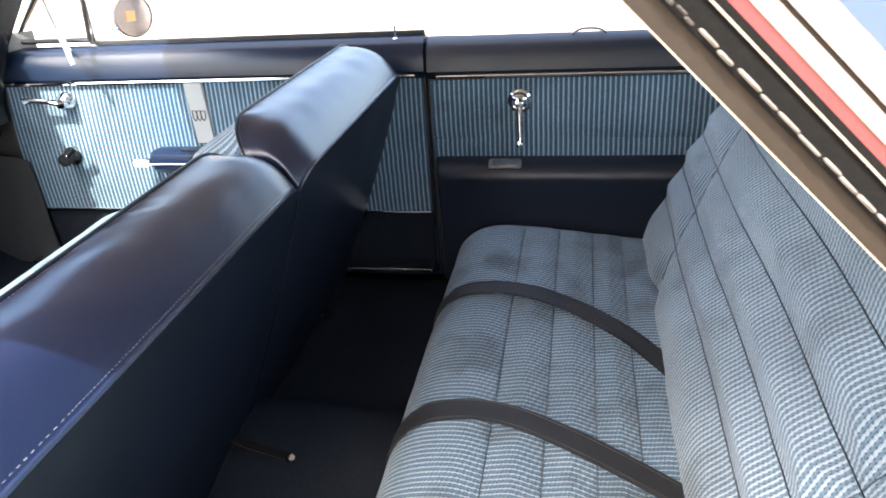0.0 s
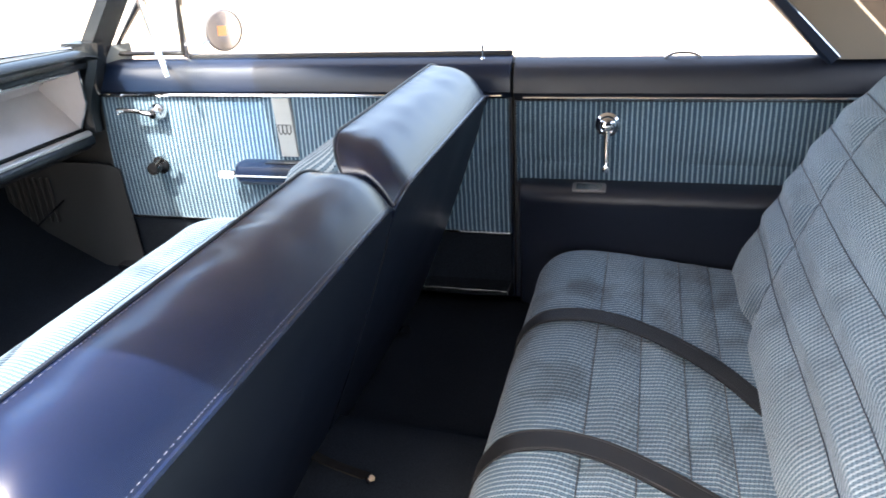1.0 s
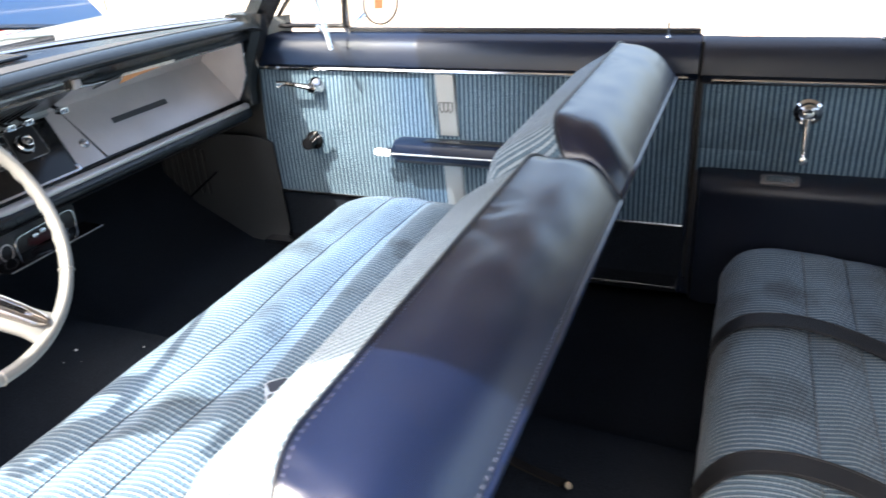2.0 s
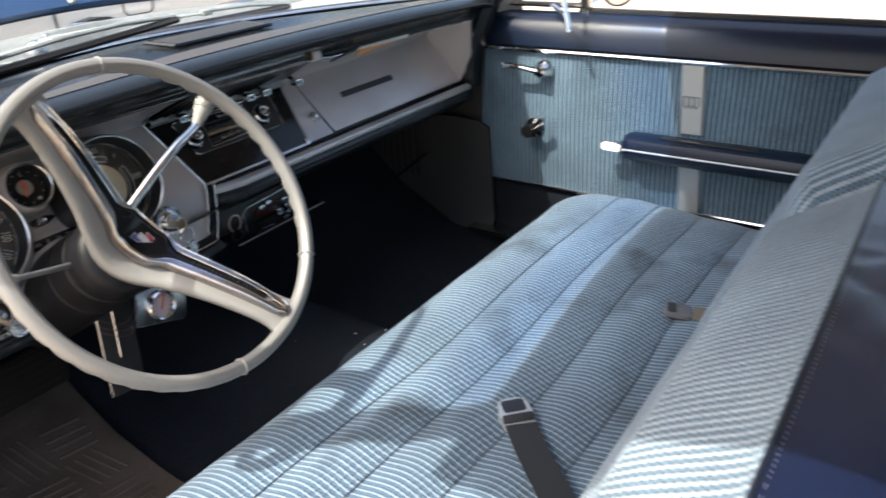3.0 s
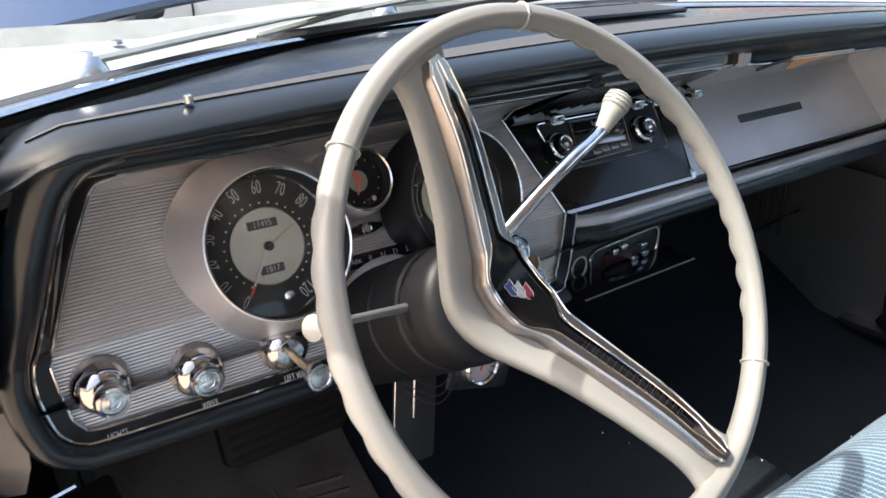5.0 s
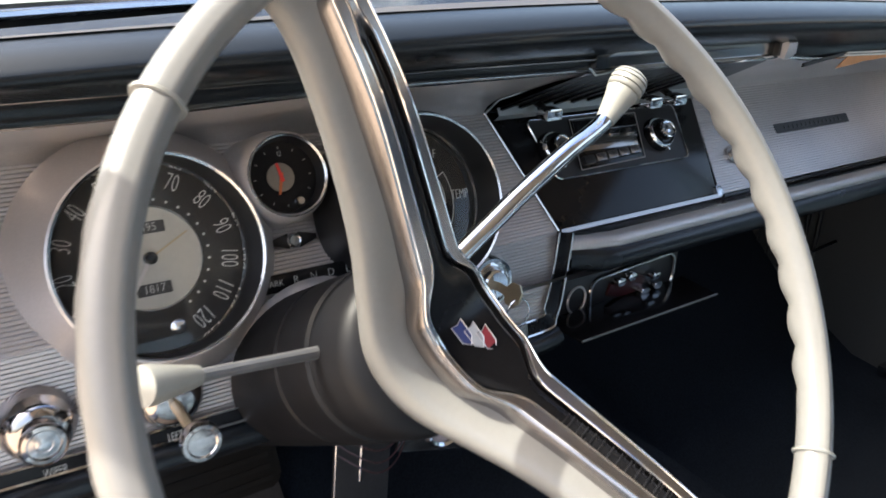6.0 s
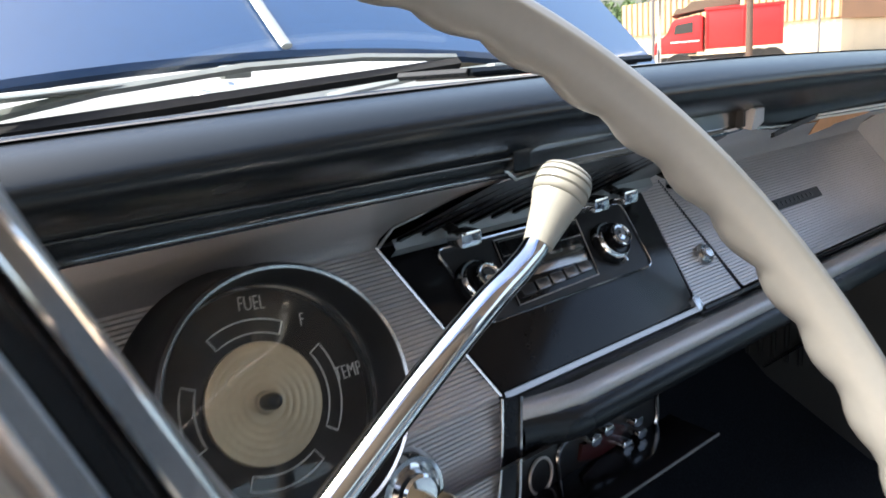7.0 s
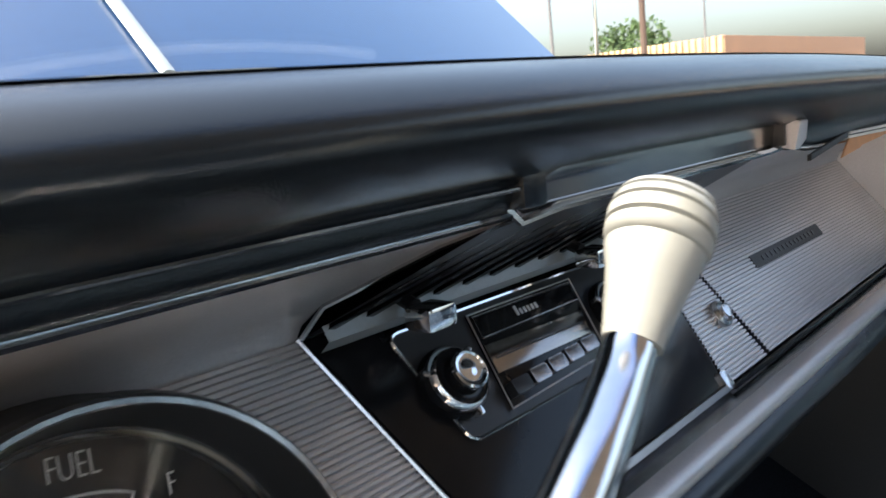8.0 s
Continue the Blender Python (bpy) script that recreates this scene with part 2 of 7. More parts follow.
COWL_GREY = material("weathered_cowl_paint", (0.22, 0.235, 0.235), 0.5, grain=0.2, size=60, stain=0.45, stain_size=9)
GROUND = material("pale_dusty_concrete", (0.40, 0.325, 0.245), 0.9, grain=0.25, size=18, stain=0.35, stain_size=0.35)
SIDING = material("tan_siding", (0.50, 0.34, 0.20), 0.6, grain=0.1, size=30, stain=0.15, stain_size=1)
BRICK = material("brown_wall", (0.28, 0.17, 0.11), 0.8, grain=0.2, size=20, stain=0.2, stain_size=1)
CREAM_WALL = material("cream_wall", (0.55, 0.48, 0.36), 0.8, grain=0.1, size=20, stain=0.15, stain_size=1)
TRUCK_RED = material("red_truck_paint", (0.46, 0.010, 0.013), 0.45, coat=0.15, grain=0.1, size=30, stain=0.15, stain_size=2)
# Red that the rail's chrome mirrors, given as a colour of its own.
RED_REFLECTION = material("red_reflection_paint", (0.11, 0.010, 0.014), 0.35, coat=0.3, grain=0.2, size=120, stain=0.4, stain_size=14)
CAR_MAROON = material("maroon_paint", (0.12, 0.01, 0.015), 0.3, coat=0.6, stain=0.1)
WHITE_CAR = material("white_car_paint", (0.78, 0.79, 0.78), 0.25, coat=0.6, grain=0.03, size=20, stain=0.05, stain_size=2)
DARK = material("dark_parts", (0.02, 0.02, 0.02), 0.6, grain=0.2, stain=0.3)
LEAF = material("tree_leaves", (0.055, 0.10, 0.03), 0.6, grain=0.4, size=3, stain=0.3, stain_size=0.5)
BARK = material("bark", (0.10, 0.075, 0.055), 0.9, grain=0.3, size=30, bump=0.5)
STEEL = material("grey_steel", (0.17, 0.17, 0.175), 0.5, 0.4, grain=0.15, size=60, stain=0.2)
WOOD = material("weathered_wood", (0.085, 0.055, 0.042), 0.8, grain=0.25, size=40, stain=0.2)
GREEN_PAINT = material("green_paint", (0.03, 0.20, 0.11), 0.5, stain=0.2)


# ---- mesh helpers ----
def thing(name, base, label, category, group="", kind=""):
    """An Empty at the base of a thing; its parts are built in world coordinates."""
    e = new(name)
    e.location = base
    e.empty_display_size = 0.05
    return tagged(e, label, category, group, kind)


def part(name, bm, mat, parent=None, label="", smooth=35):
    me = bpy.data.meshes.new(name)
    bmesh.ops.recalc_face_normals(bm, faces=bm.faces)
    bm.to_mesh(me)
    bm.free()
    me.materials.append(mat)
    if smooth:
        me.polygons.foreach_set("use_smooth", [True] * len(me.polygons))
        me.set_sharp_from_angle(angle=radians(smooth))
    ob = new(name, me)
    if parent is not None:
        ob.parent = parent
        if parent.type == "EMPTY":
            ob.matrix_parent_inverse = Matrix.Translation(-Vector(parent.location))
    if label:
        tagged(ob, label)
    return ob


def whole(name, bm, mat, label, category, kind="", group="", smooth=35):
    """A thing of a single mesh."""
    return tagged(part(name, bm, mat, None, "", smooth), label, category, group, kind)


def mesh():
    return bmesh.new()


def loft(rows, closed=False, caps=True, bm=None):
    """Skin through rows of points; closed: each row is a ring."""
    bm = bm or mesh()
    vs = [[bm.verts.new(p) for p in row] for row in rows]
    for a, b in zip(vs, vs[1:]):
        n = len(a)
        for i in range(n if closed else n - 1):
            j = (i + 1) % n
            try:
                bm.faces.new((a[i], a[j], b[j], b[i]))
            except ValueError:
                pass
    if closed and caps:
        bm.faces.new(vs[0][::-1])
        bm.faces.new(vs[-1])
    return bm


def tube(points, r, seg=10, closed=False, bm=None, flat=1.0):
    """A round bar along points; r: one radius or one a point; flat: squeeze across the second axis."""
    pts = [Vector(p) for p in points]
    n = len(pts)
    rs = r if isinstance(r, (list, tuple)) else [r] * n
    rows, up = [], None
    for i, p in enumerate(pts):
        a, c = (pts[i - 1], pts[(i + 1) % n]) if closed else (pts[max(i - 1, 0)], pts[min(i + 1, n - 1)])
        d = (c - a).normalized()
        if up is None:
            up = d.cross(Vector((0, 0, 1)))
            if up.length < 0.1:
                up = d.cross(Vector((0, 1, 0)))
        up = (up - up.dot(d) * d).normalized()
        side = d.cross(up)
        rows.append([p + rs[i] * (math.cos(t) * up + flat * math.sin(t) * side) for t in (2 * math.pi * k / seg for k in range(seg))])
    if closed:
        rows.append(rows[0])
        bm = loft(rows, True, False, bm)
        bmesh.ops.remove_doubles(bm, verts=bm.verts, dist=1e-6)
        return bm
    return loft(rows, True, True, bm)


def lathe(profile, m, seg=32, bm=None):
    """Revolve (radius, height) about the local z axis of m."""
    bm = bm or mesh()
    rings = []
    for r, h in profile:
        if r < 1e-6:
            rings.append([bm.verts.new(m @ Vector((0, 0, h)))])
        else:
            rings.append([bm.verts.new(m @ Vector((r * math.cos(2 * math.pi * k / seg), r * math.sin(2 * math.pi * k / seg), h))) for k in range(seg)])
    for a, b in zip(rings, rings[1:]):
        for i in range(seg):
            j = (i + 1) % seg
            if len(a) == 1 and len(b) == 1:
                continue
            if len(a) == 1:
                bm.faces.new((a[0], b[i], b[j]))
            elif len(b) == 1:
                bm.faces.new((a[i], a[j], b[0]))
            else:
                bm.faces.new((a[i], a[j], b[j], b[i]))
    return bm


def block(x0, x1, y0, y1, z0, z1, bevel=0.0, bm=None, m=None, seg=2):
    bm2 = mesh()
    bmesh.ops.create_cube(bm2, size=1)
    for v in bm2.verts:
        v.co = Vector(((x0 + x1) / 2 + v.co.x * (x1 - x0), (y0 + y1) / 2 + v.co.y * (y1 - y0), (z0 + z1) / 2 + v.co.z * (z1 - z0)))
    if bevel:
        bmesh.ops.bevel(bm2, geom=bm2.edges[:], offset=bevel, segments=seg, affect="EDGES", profile=0.6)
    if m is not None:
        bmesh.ops.transform(bm2, matrix=m, verts=bm2.verts)
    if bm is None:
        return bm2
    return merge(bm, bm2)


def merge(bm, other):
    me = bpy.data.meshes.new("tmp")
    other.to_mesh(me)
    other.free()
    bm.from_mesh(me)
    bpy.data.meshes.remove(me)
    return bm


def slab(outline, depth, m, bevel=0.0):
    """A flat plate: 2D outline in the local xy plane of m, from z = 0 to depth."""
    bm = mesh()
    lo = [bm.verts.new((x, y, 0)) for x, y in outline]
    hi = [bm.verts.new((x, y, depth)) for x, y in outline]
    bm.faces.new(lo[::-1])
    top = bm.faces.new(hi)
    n = len(lo)
    for i in range(n):
        bm.faces.new((lo[i], lo[(i + 1) % n], hi[(i + 1) % n], hi[i]))
    if bevel:
        bmesh.ops.bevel(bm, geom=list(top.edges), offset=bevel, segments=2, affect="EDGES", profile=0.6)
    bmesh.ops.transform(bm, matrix=m, verts=bm.verts)
    return bm


def rounded(w, h, r, seg=5):
    """A rounded rectangle about the origin."""
    out = []
    for cx, cy, a0 in ((w / 2 - r, h / 2 - r, 0), (-w / 2 + r, h / 2 - r, 90), (-w / 2 + r, -h / 2 + r, 180), (w / 2 - r, -h / 2 + r, 270)):
        for k in range(seg + 1):
            a = radians(a0 + 90 * k / seg)
            out.append((cx + r * math.cos(a), cy + r * math.sin(a)))
    return out


def words(text, size, m, depth=0.0004, squeeze=1.0):
    """Lettering in the local xy plane of m, centred."""
    cu = bpy.data.curves.new("letters", "FONT")
    cu.body, cu.size, cu.align_x, cu.align_y, cu.extrude = text, size, "CENTER", "CENTER", depth
    cu.resolution_u = 3
    cu.offset = -0.022 * size
    ob = bpy.data.objects.new("letters", cu)
    me = bpy.data.meshes.new_from_object(ob)
    bm = mesh()
    bm.from_mesh(me)
    bpy.data.meshes.remove(me)
    bpy.data.objects.remove(ob)
    bpy.data.curves.remove(cu)
    bmesh.ops.transform(bm, matrix=m @ Matrix.Diagonal((squeeze, 1, 1, 1)), verts=bm.verts)
    return bm


def axes(origin, x, y):
    """A frame with its x axis along x, y axis nearly along y."""
    x = Vector(x).normalized()
    z = x.cross(Vector(y)).normalized()
    y = z.cross(x)
    return Matrix(((x.x, y.x, z.x, origin[0]), (x.y, y.y, z.y, origin[1]), (x.z, y.z, z.z, origin[2]), (0, 0, 0, 1)))


def ease(a, b, t):
    t = max(0.0, min(1.0, t))
    return a + (b - a) * t * t * (3 - 2 * t)


def spline(pts, n):
    """Points along a smooth curve through pts, n to each span."""
    pts = [Vector(p) for p in pts]
    out = []
    for i in range(len(pts) - 1):
        p0, p1, p2, p3 = pts[max(i - 1, 0)], pts[i], pts[i + 1], pts[min(i + 2, len(pts) - 1)]
        for k in range(n):
            t = k / n
            out.append(0.5 * (2 * p1 + (p2 - p0) * t + (2 * p0 - 5 * p1 + 4 * p2 - p3) * t * t + (3 * p1 - p0 - 3 * p2 + p3) * t ** 3))
    out.append(pts[-1])
    return out


CX = 0.015  # the car's middle


def glass_y(x):
    """Where the foot of the windshield runs."""
    return 1.80 - 0.62 * (x - CX) ** 2


# ---- ground and car shell ----
def ground():
    bm = mesh()
    bmesh.ops.create_grid(bm, x_segments=60, y_segments=60, size=1)
    for v in bm.verts:
        v.co = Vector((math.copysign(abs(v.co.x) ** 3 * 900, v.co.x), math.copysign(abs(v.co.y) ** 3 * 900, v.co.y), -0.08))
    whole("ground", bm, GROUND, "pale dusty concrete lot in full sun", "ground", "structure")


ground()


def car_floor():
    rows = []
    for i in range(41):
        x = -0.78 + 1.56 * i / 40
        hump = 0.13 * math.exp(-((x - CX) / 0.13) ** 4)
        row = []
        for y, z in ((-0.55, 0.24), (-0.2, 0.235), (0.2, 0.225), (0.5, 0.215), (0.75, 0.22), (1.1, 0.225), (1.4, 0.235), (1.56, 0.26), (1.72, 0.36), (1.86, 0.50), (1.9, 0.62), (1.92, 0.84)):
            row.append((x, y, z + hump * ease(0, 1, (1.9 - y) * 2) * ease(0.4, 1, y + 0.3)))
        rows.append(row)
    top = loft(rows)
    ob = whole("floor", top, CARPET, "black carpeted car floor with a transmission hump", "floor", "structure")
    sol = ob.modifiers.new("thick", "SOLIDIFY")
    sol.thickness, sol.offset = 0.012, 0


car_floor()

# Rear edge of the side window openings: y = z - 1.08 up to the roof.
DOOR_X, DRIVER_X = 0.763, -0.735
RAIL_X = -0.663  # the roof pillars lean in over the door
GAP_Y = 0.385  # where the passenger door meets the quarter panel


def passenger_door():
    d = thing("passenger_door", (DOOR_X + 0.05, 0.95, 0.25), "closed navy car door with striped blue cloth panel and armrest", "car door")
    x = DOOR_X
    # steel shell behind the trim, with a rolled and painted upper rail
    prof = [(x + 0.005, 0.235), (x + 0.005, 0.742), (x - 0.012, 0.757), (x - 0.008, 0.785), (x + 0.002, 0.808), (x + 0.018, 0.823), (x + 0.045, 0.829), (x + 0.06, 0.822), (x + 0.085, 0.80), (x + 0.11, 0.70), (x + 0.12, 0.5), (x + 0.10, 0.2)]
    rows = [[(px, y, pz) for px, pz in prof] for y in (GAP_Y, GAP_Y + 0.006, 0.7, 1.0, 1.3, 1.47, 1.476)]
    part("door_shell", loft(rows, True), NAVY_PAINT, d)
    # cloth panel with a gentle swell
    rows = []
    for i in range(45):
        y = GAP_Y + 0.005 + (1.468 - GAP_Y - 0.005) * i / 44
        row = []
        for k in range(19):
            z = 0.412 + 0.329 * k / 18
            dip = 0.0045 * math.exp(-((z - 0.56) / 0.006) ** 2) + 0.0045 * math.exp(-((z - 0.50) / 0.006) ** 2) if y < 0.9 else 0.0
            row.append((x - 0.006 - 0.006 * math.sin(math.pi * k / 18) + dip, y + 0.03 * (0.74 - z) * ease(0, 1, (y - 1.3) / 0.17), z))
        rows.append(row)
    panel = loft(rows)
    back = [[(x + 0.004, p[1], p[2]) for p in r] for r in (rows[0], rows[-1])]
    loft([rows[0], back[0]], bm=panel)
    loft([rows[-1], back[1]], bm=panel)
    part("cloth_panel", panel, DOOR_CLOTH, d, "blue cloth with pale upright ribs")
    part("lower_panel", block(x - 0.004, x + 0.004, GAP_Y + 0.004, 1.465, 0.275, 0.409, 0.002), CARPET, d, "dark carpeted lower door panel")
    part("upper_trim_strip", tube([(x - 0.012, y, 0.748) for y in (GAP_Y + 0.02, 0.8, 1.2, 1.47)], 0.005, 8), CHROME, d, "bright metal strip")
    part("lower_trim_strip", tube([(x - 0.009, y, 0.411) for y in (GAP_Y + 0.006, 0.8, 1.2, 1.468)], 0.0045, 8), CHROME, d, "bright metal strip")
    # satin upright plate above and below the armrest, with a plain badge
    for z0, z1, n in ((0.595, 0.742, 4), (0.415, 0.535, 3)):
        rows = []
        for k in range(n + 1):
            z = z0 + (z1 - z0) * k / n
            lean = 0.05 * (0.742 - z)
            rows.append([(x - 0.010, 0.977 - lean, z), (x - 0.0165, 0.974 - lean, z), (x - 0.0165, 0.930 - lean, z), (x - 0.010, 0.927 - lean, z)])
        part("door_plate", loft(rows, True), SILVER_PAINT, d, "satin grey metal plate")
    bm = mesh()
    for k in range(3):
        c = Vector((x - 0.0175, 0.949 - 0.011 * (k - 1), 0.664))
        tube([c + Vector((0, a, b)) for a, b in ((-0.006, 0.012), (0.006, 0.012), (0.005, -0.006), (0, -0.013), (-0.005, -0.006))], 0.0012, 6, True, bm)
    part("badge", bm, DARK, d, "small dark badge of three outlined shields")
    # armrest
    rows = []
    for y, s in ((1.088, 0.55), (1.083, 0.85), (1.07, 1.0), (0.9, 1.0), (0.75, 1.0), (0.66, 0.95), (0.65, 0.7)):
        zc = 0.558
        rows.append([(x - 0.008, y, zc + 0.026 * s), (x - 0.045 * s, y, zc + 0.028 * s), (x - 0.060 * s, y, zc + 0.020 * s), (x - 0.066 * s, y, zc + 0.004 * s), (x - 0.064 * s, y, zc - 0.016 * s), (x - 0.050 * s, y, zc - 0.028 * s), (x - 0.008, y, zc - 0.030 * s)])
    rest = part("armrest", loft(rows, True), NAVY_PAINT, d, "glossy navy padded armrest")
    part("armrest_trim", tube([(x - 0.066, 1.08, 0.556), (x - 0.0675, 1.06, 0.557), (x - 0.0675, 0.9, 0.557), (x - 0.0675, 0.66, 0.557)], 0.0024, 8), SILVER_PAINT, rest)
    part("pull_slot", block(x - 0.05, x - 0.028, 0.80, 1.0, 0.5845, 0.5875, 0.001), BLACK, rest)
    # inner door release and latch lever
    rel = part("door_release", slab([(-0.026, -0.008), (0.006, -0.010), (0.016, -0.007), (0.018, 0.005), (0.008, 0.010), (-0.026, 0.008)], 0.009, axes((x - 0.056, 1.115, 0.556), (0, 1, 0.06), (0.45, 0, 0.9)), 0.004), BAR_CHROME, d, "chunky satin metal door release paddle")
    part("release_stem", tube([(x - 0.006, 1.105, 0.552), (x - 0.05, 1.105, 0.556)], 0.008, 10), CHROME_WORN, rel)
    m = axes((x - 0.012, 1.30, 0.705), (0, -1, 0), (0, 0, 1))
    h = part("vent_crank", lathe([(0.0, 0.0), (0.023, 0.0), (0.022, 0.008), (0.015, 0.016), (0.012, 0.03), (0.0, 0.033)], m, 24), CHROME, d, "chrome crank handle")
    part("crank_arm", tube([(x - 0.035, 1.305, 0.705), (x - 0.045, 1.34, 0.713), (x - 0.046, 1.375, 0.716), (x - 0.058, 1.39, 0.716)], [0.009, 0.006, 0.007, 0.009], 10), CHROME, h)
    m = axes((x - 0.010, 1.325, 0.562), (0, -1, 0), (0, 0, 1))
    w = part("window_crank", lathe([(0.0, 0.0), (0.024, 0.0), (0.024, 0.006), (0.014, 0.014), (0.013, 0.035), (0.017, 0.037), (0.015, 0.045), (0.0, 0.047)], m, 24), BLACK_GLOSS, d, "dark window crank handle")
    part("crank_arm", tube([(x - 0.045, 1.322, 0.565), (x - 0.05, 1.30, 0.582), (x - 0.048, 1.285, 0.594)], [0.007, 0.006, 0.009], 10), CHROME_WORN, w)
    pin = lathe([(0.007, 0), (0.006, 0.004), (0.0025, 0.006), (0.0025, 0.024), (0.004, 0.028), (0.0035, 0.033), (0, 0.034)], pose(x + 0.028, 0.453, 0.822), 12)
    part("lock_pin", pin, CHROME, d, "chrome door lock pin")
    # window slot, raised belt line and quarter light
    part("window_seal", block(x + 0.044, x + 0.062, GAP_Y + 0.004, 1.22, 0.826, 0.838, 0.003), RUBBER, d)
    vx = x + 0.052
    frame_pts = [(vx, 1.235, 0.842), (vx, 1.445, 0.842), (vx, 1.34, 0.965), (vx, 1.21, 1.115), (vx, 1.228, 0.842)]
    v = part("quarter_light_frame", tube([frame_pts[k] for k in (0, 1, 2, 3)], 0.010, 8, True), BLACK, d, "dark frame of the quarter light")
    part("quarter_light_post", block(vx - 0.006, vx + 0.012, 1.218, 1.238, 0.83, 1.13, 0.002), CHROME_WORN, v)
    # the chromed quarter light itself, swung inward on its pivot
    part("swung_vent_frame", tube([(0.683, 1.206, 0.808), (0.70, 1.255, 0.99), (0.715, 1.285, 1.10)], [0.006, 0.008, 0.008], 8, flat=0.45), CHROME, d, "chrome edge of the opened vent window")
    part("vent_frame_foot", tube([(0.683, 1.206, 0.812), (0.72, 1.235, 0.836), (0.79, 1.30, 0.844)], 0.0055, 8), CHROME, d)
    g = part("vent_pane", slab([(0, 0), (0.11, 0.035), (0.07, 0.2), (0.045, 0.28)], 0.003, axes((0.69, 1.21, 0.815), (0.11, 0.095, 0.035), (0.04, 0.07, 0.28))), GLASS, d, "clear glass")
    g.visible_shadow = False


passenger_door()


def quarter_panel():
    x = DOOR_X
    q = thing("quarter_trim_panel", (x, 0.0, 0.25), "rear side panel in striped blue cloth and navy vinyl", "car trim", kind="structure")
    prof = [(x + 0.005, 0.24), (x + 0.005, 0.735), (x - 0.014, 0.755), (x - 0.010, 0.785), (x + 0.002, 0.806), (x + 0.018, 0.819), (x + 0.045, 0.824), (x + 0.085, 0.80), (x + 0.11, 0.70), (x + 0.12, 0.24)]
    rows = [[(px, y, pz) for px, pz in prof] for y in (-0.75, -0.3, 0.1, GAP_Y - 0.014, GAP_Y - 0.008)]
    part("upper_rail", loft(rows, True), NAVY_DARK, q, "padded navy vinyl upper rail")
    rows = []
    for i in range(41):
        y = -0.5 + (GAP_Y - 0.013 + 0.5) * i / 40
        row = []
        for k in range(16):
            z = 0.545 + 0.19 * k / 15
            dip = 0.006 * math.exp(-((z - 0.668) / 0.0035) ** 2) + 0.008 * math.exp(-((z - 0.600 - 0.004 * math.sin(13 * y)) / 0.010) ** 2)
            row.append((x - 0.006 - 0.008 * math.sin(math.pi * k / 15) + dip, y, z))
        rows.append(row)
    part("cloth_panel", loft(rows), DOOR_CLOTH, q, "blue cloth with pale upright ribs and sewn creases")
    part("trim_strip", tube([(x - 0.017, y, 0.745) for y in (-0.5, -0.2, 0.1, GAP_Y - 0.03)], 0.0045, 8), CHROME, q)
    # moulded vinyl armrest bulging inward
    rows = []
    for y, s in ((GAP_Y - 0.018, 0.35), (GAP_Y - 0.025, 0.75), (GAP_Y - 0.05, 1.0), (0.1, 1.0), (-0.15, 1.0), (-0.5, 1.0)):
        rows.append([(x + 0.004, y, 0.556), (x - 0.022 * s, y, 0.552), (x - 0.050 * s, y, 0.541), (x - 0.062 * s, y, 0.528), (x - 0.064 * s, y, 0.515), (x - 0.058 * s, y, 0.500), (x - 0.050 * s, y, 0.42), (x - 0.045 * s, y, 0.24), (x + 0.004, y, 0.24)])
    part("moulded_armrest", loft(rows, True), NAVY_DARK, q, "moulded dark navy armrest and lower panel")
    m = axes((x - 0.040, 0.203, 0.5450), (0, 1, 0), (-0.9, 0, -0.42))
    a = part("ashtray", slab(rounded(0.075, 0.030, 0.006), 0.004, m, 0.0015), STEEL, q, "grey metal ashtray lid in the armrest")
    part("ashtray_lid", slab(rounded(0.058, 0.018, 0.004), 0.0025, m @ pose(0, 0, 0.004)), CHROME_WORN, a)
    m = axes((x - 0.014, 0.168, 0.687), (0, -1, 0), (0, 0, 1))
    w = part("window_crank", lathe([(0, 0), (0.027, 0), (0.027, 0.005), (0.021, 0.009), (0.019, 0.02), (0.016, 0.022), (0.010, 0.019), (0.009, 0.025), (0, 0.026)], m, 28), CHROME, q, "chrome window crank hanging down")
    part("crank_arm", tube([(x - 0.032, 0.168, 0.676), (x - 0.040, 0.168, 0.64), (x - 0.040, 0.167, 0.605)], [0.008, 0.0055, 0.006], 10, flat=0.7), CHROME, w)
    part("crank_knob", lathe([(0, 0), (0.007, 0.001), (0.009, 0.01), (0.008, 0.022), (0, 0.025)], axes((x - 0.042, 0.167, 0.598), (0, -1, 0), (0, 0, 1)), 14), CHROME, w)
    part("pull_handle", tube(spline([(x + 0.03, -0.02, 0.822), (x + 0.03, 0.0, 0.832), (x + 0.03, 0.035, 0.832), (x + 0.03, 0.055, 0.822)], 4), 0.003, 8), CHROME_WORN, q)


quarter_panel()


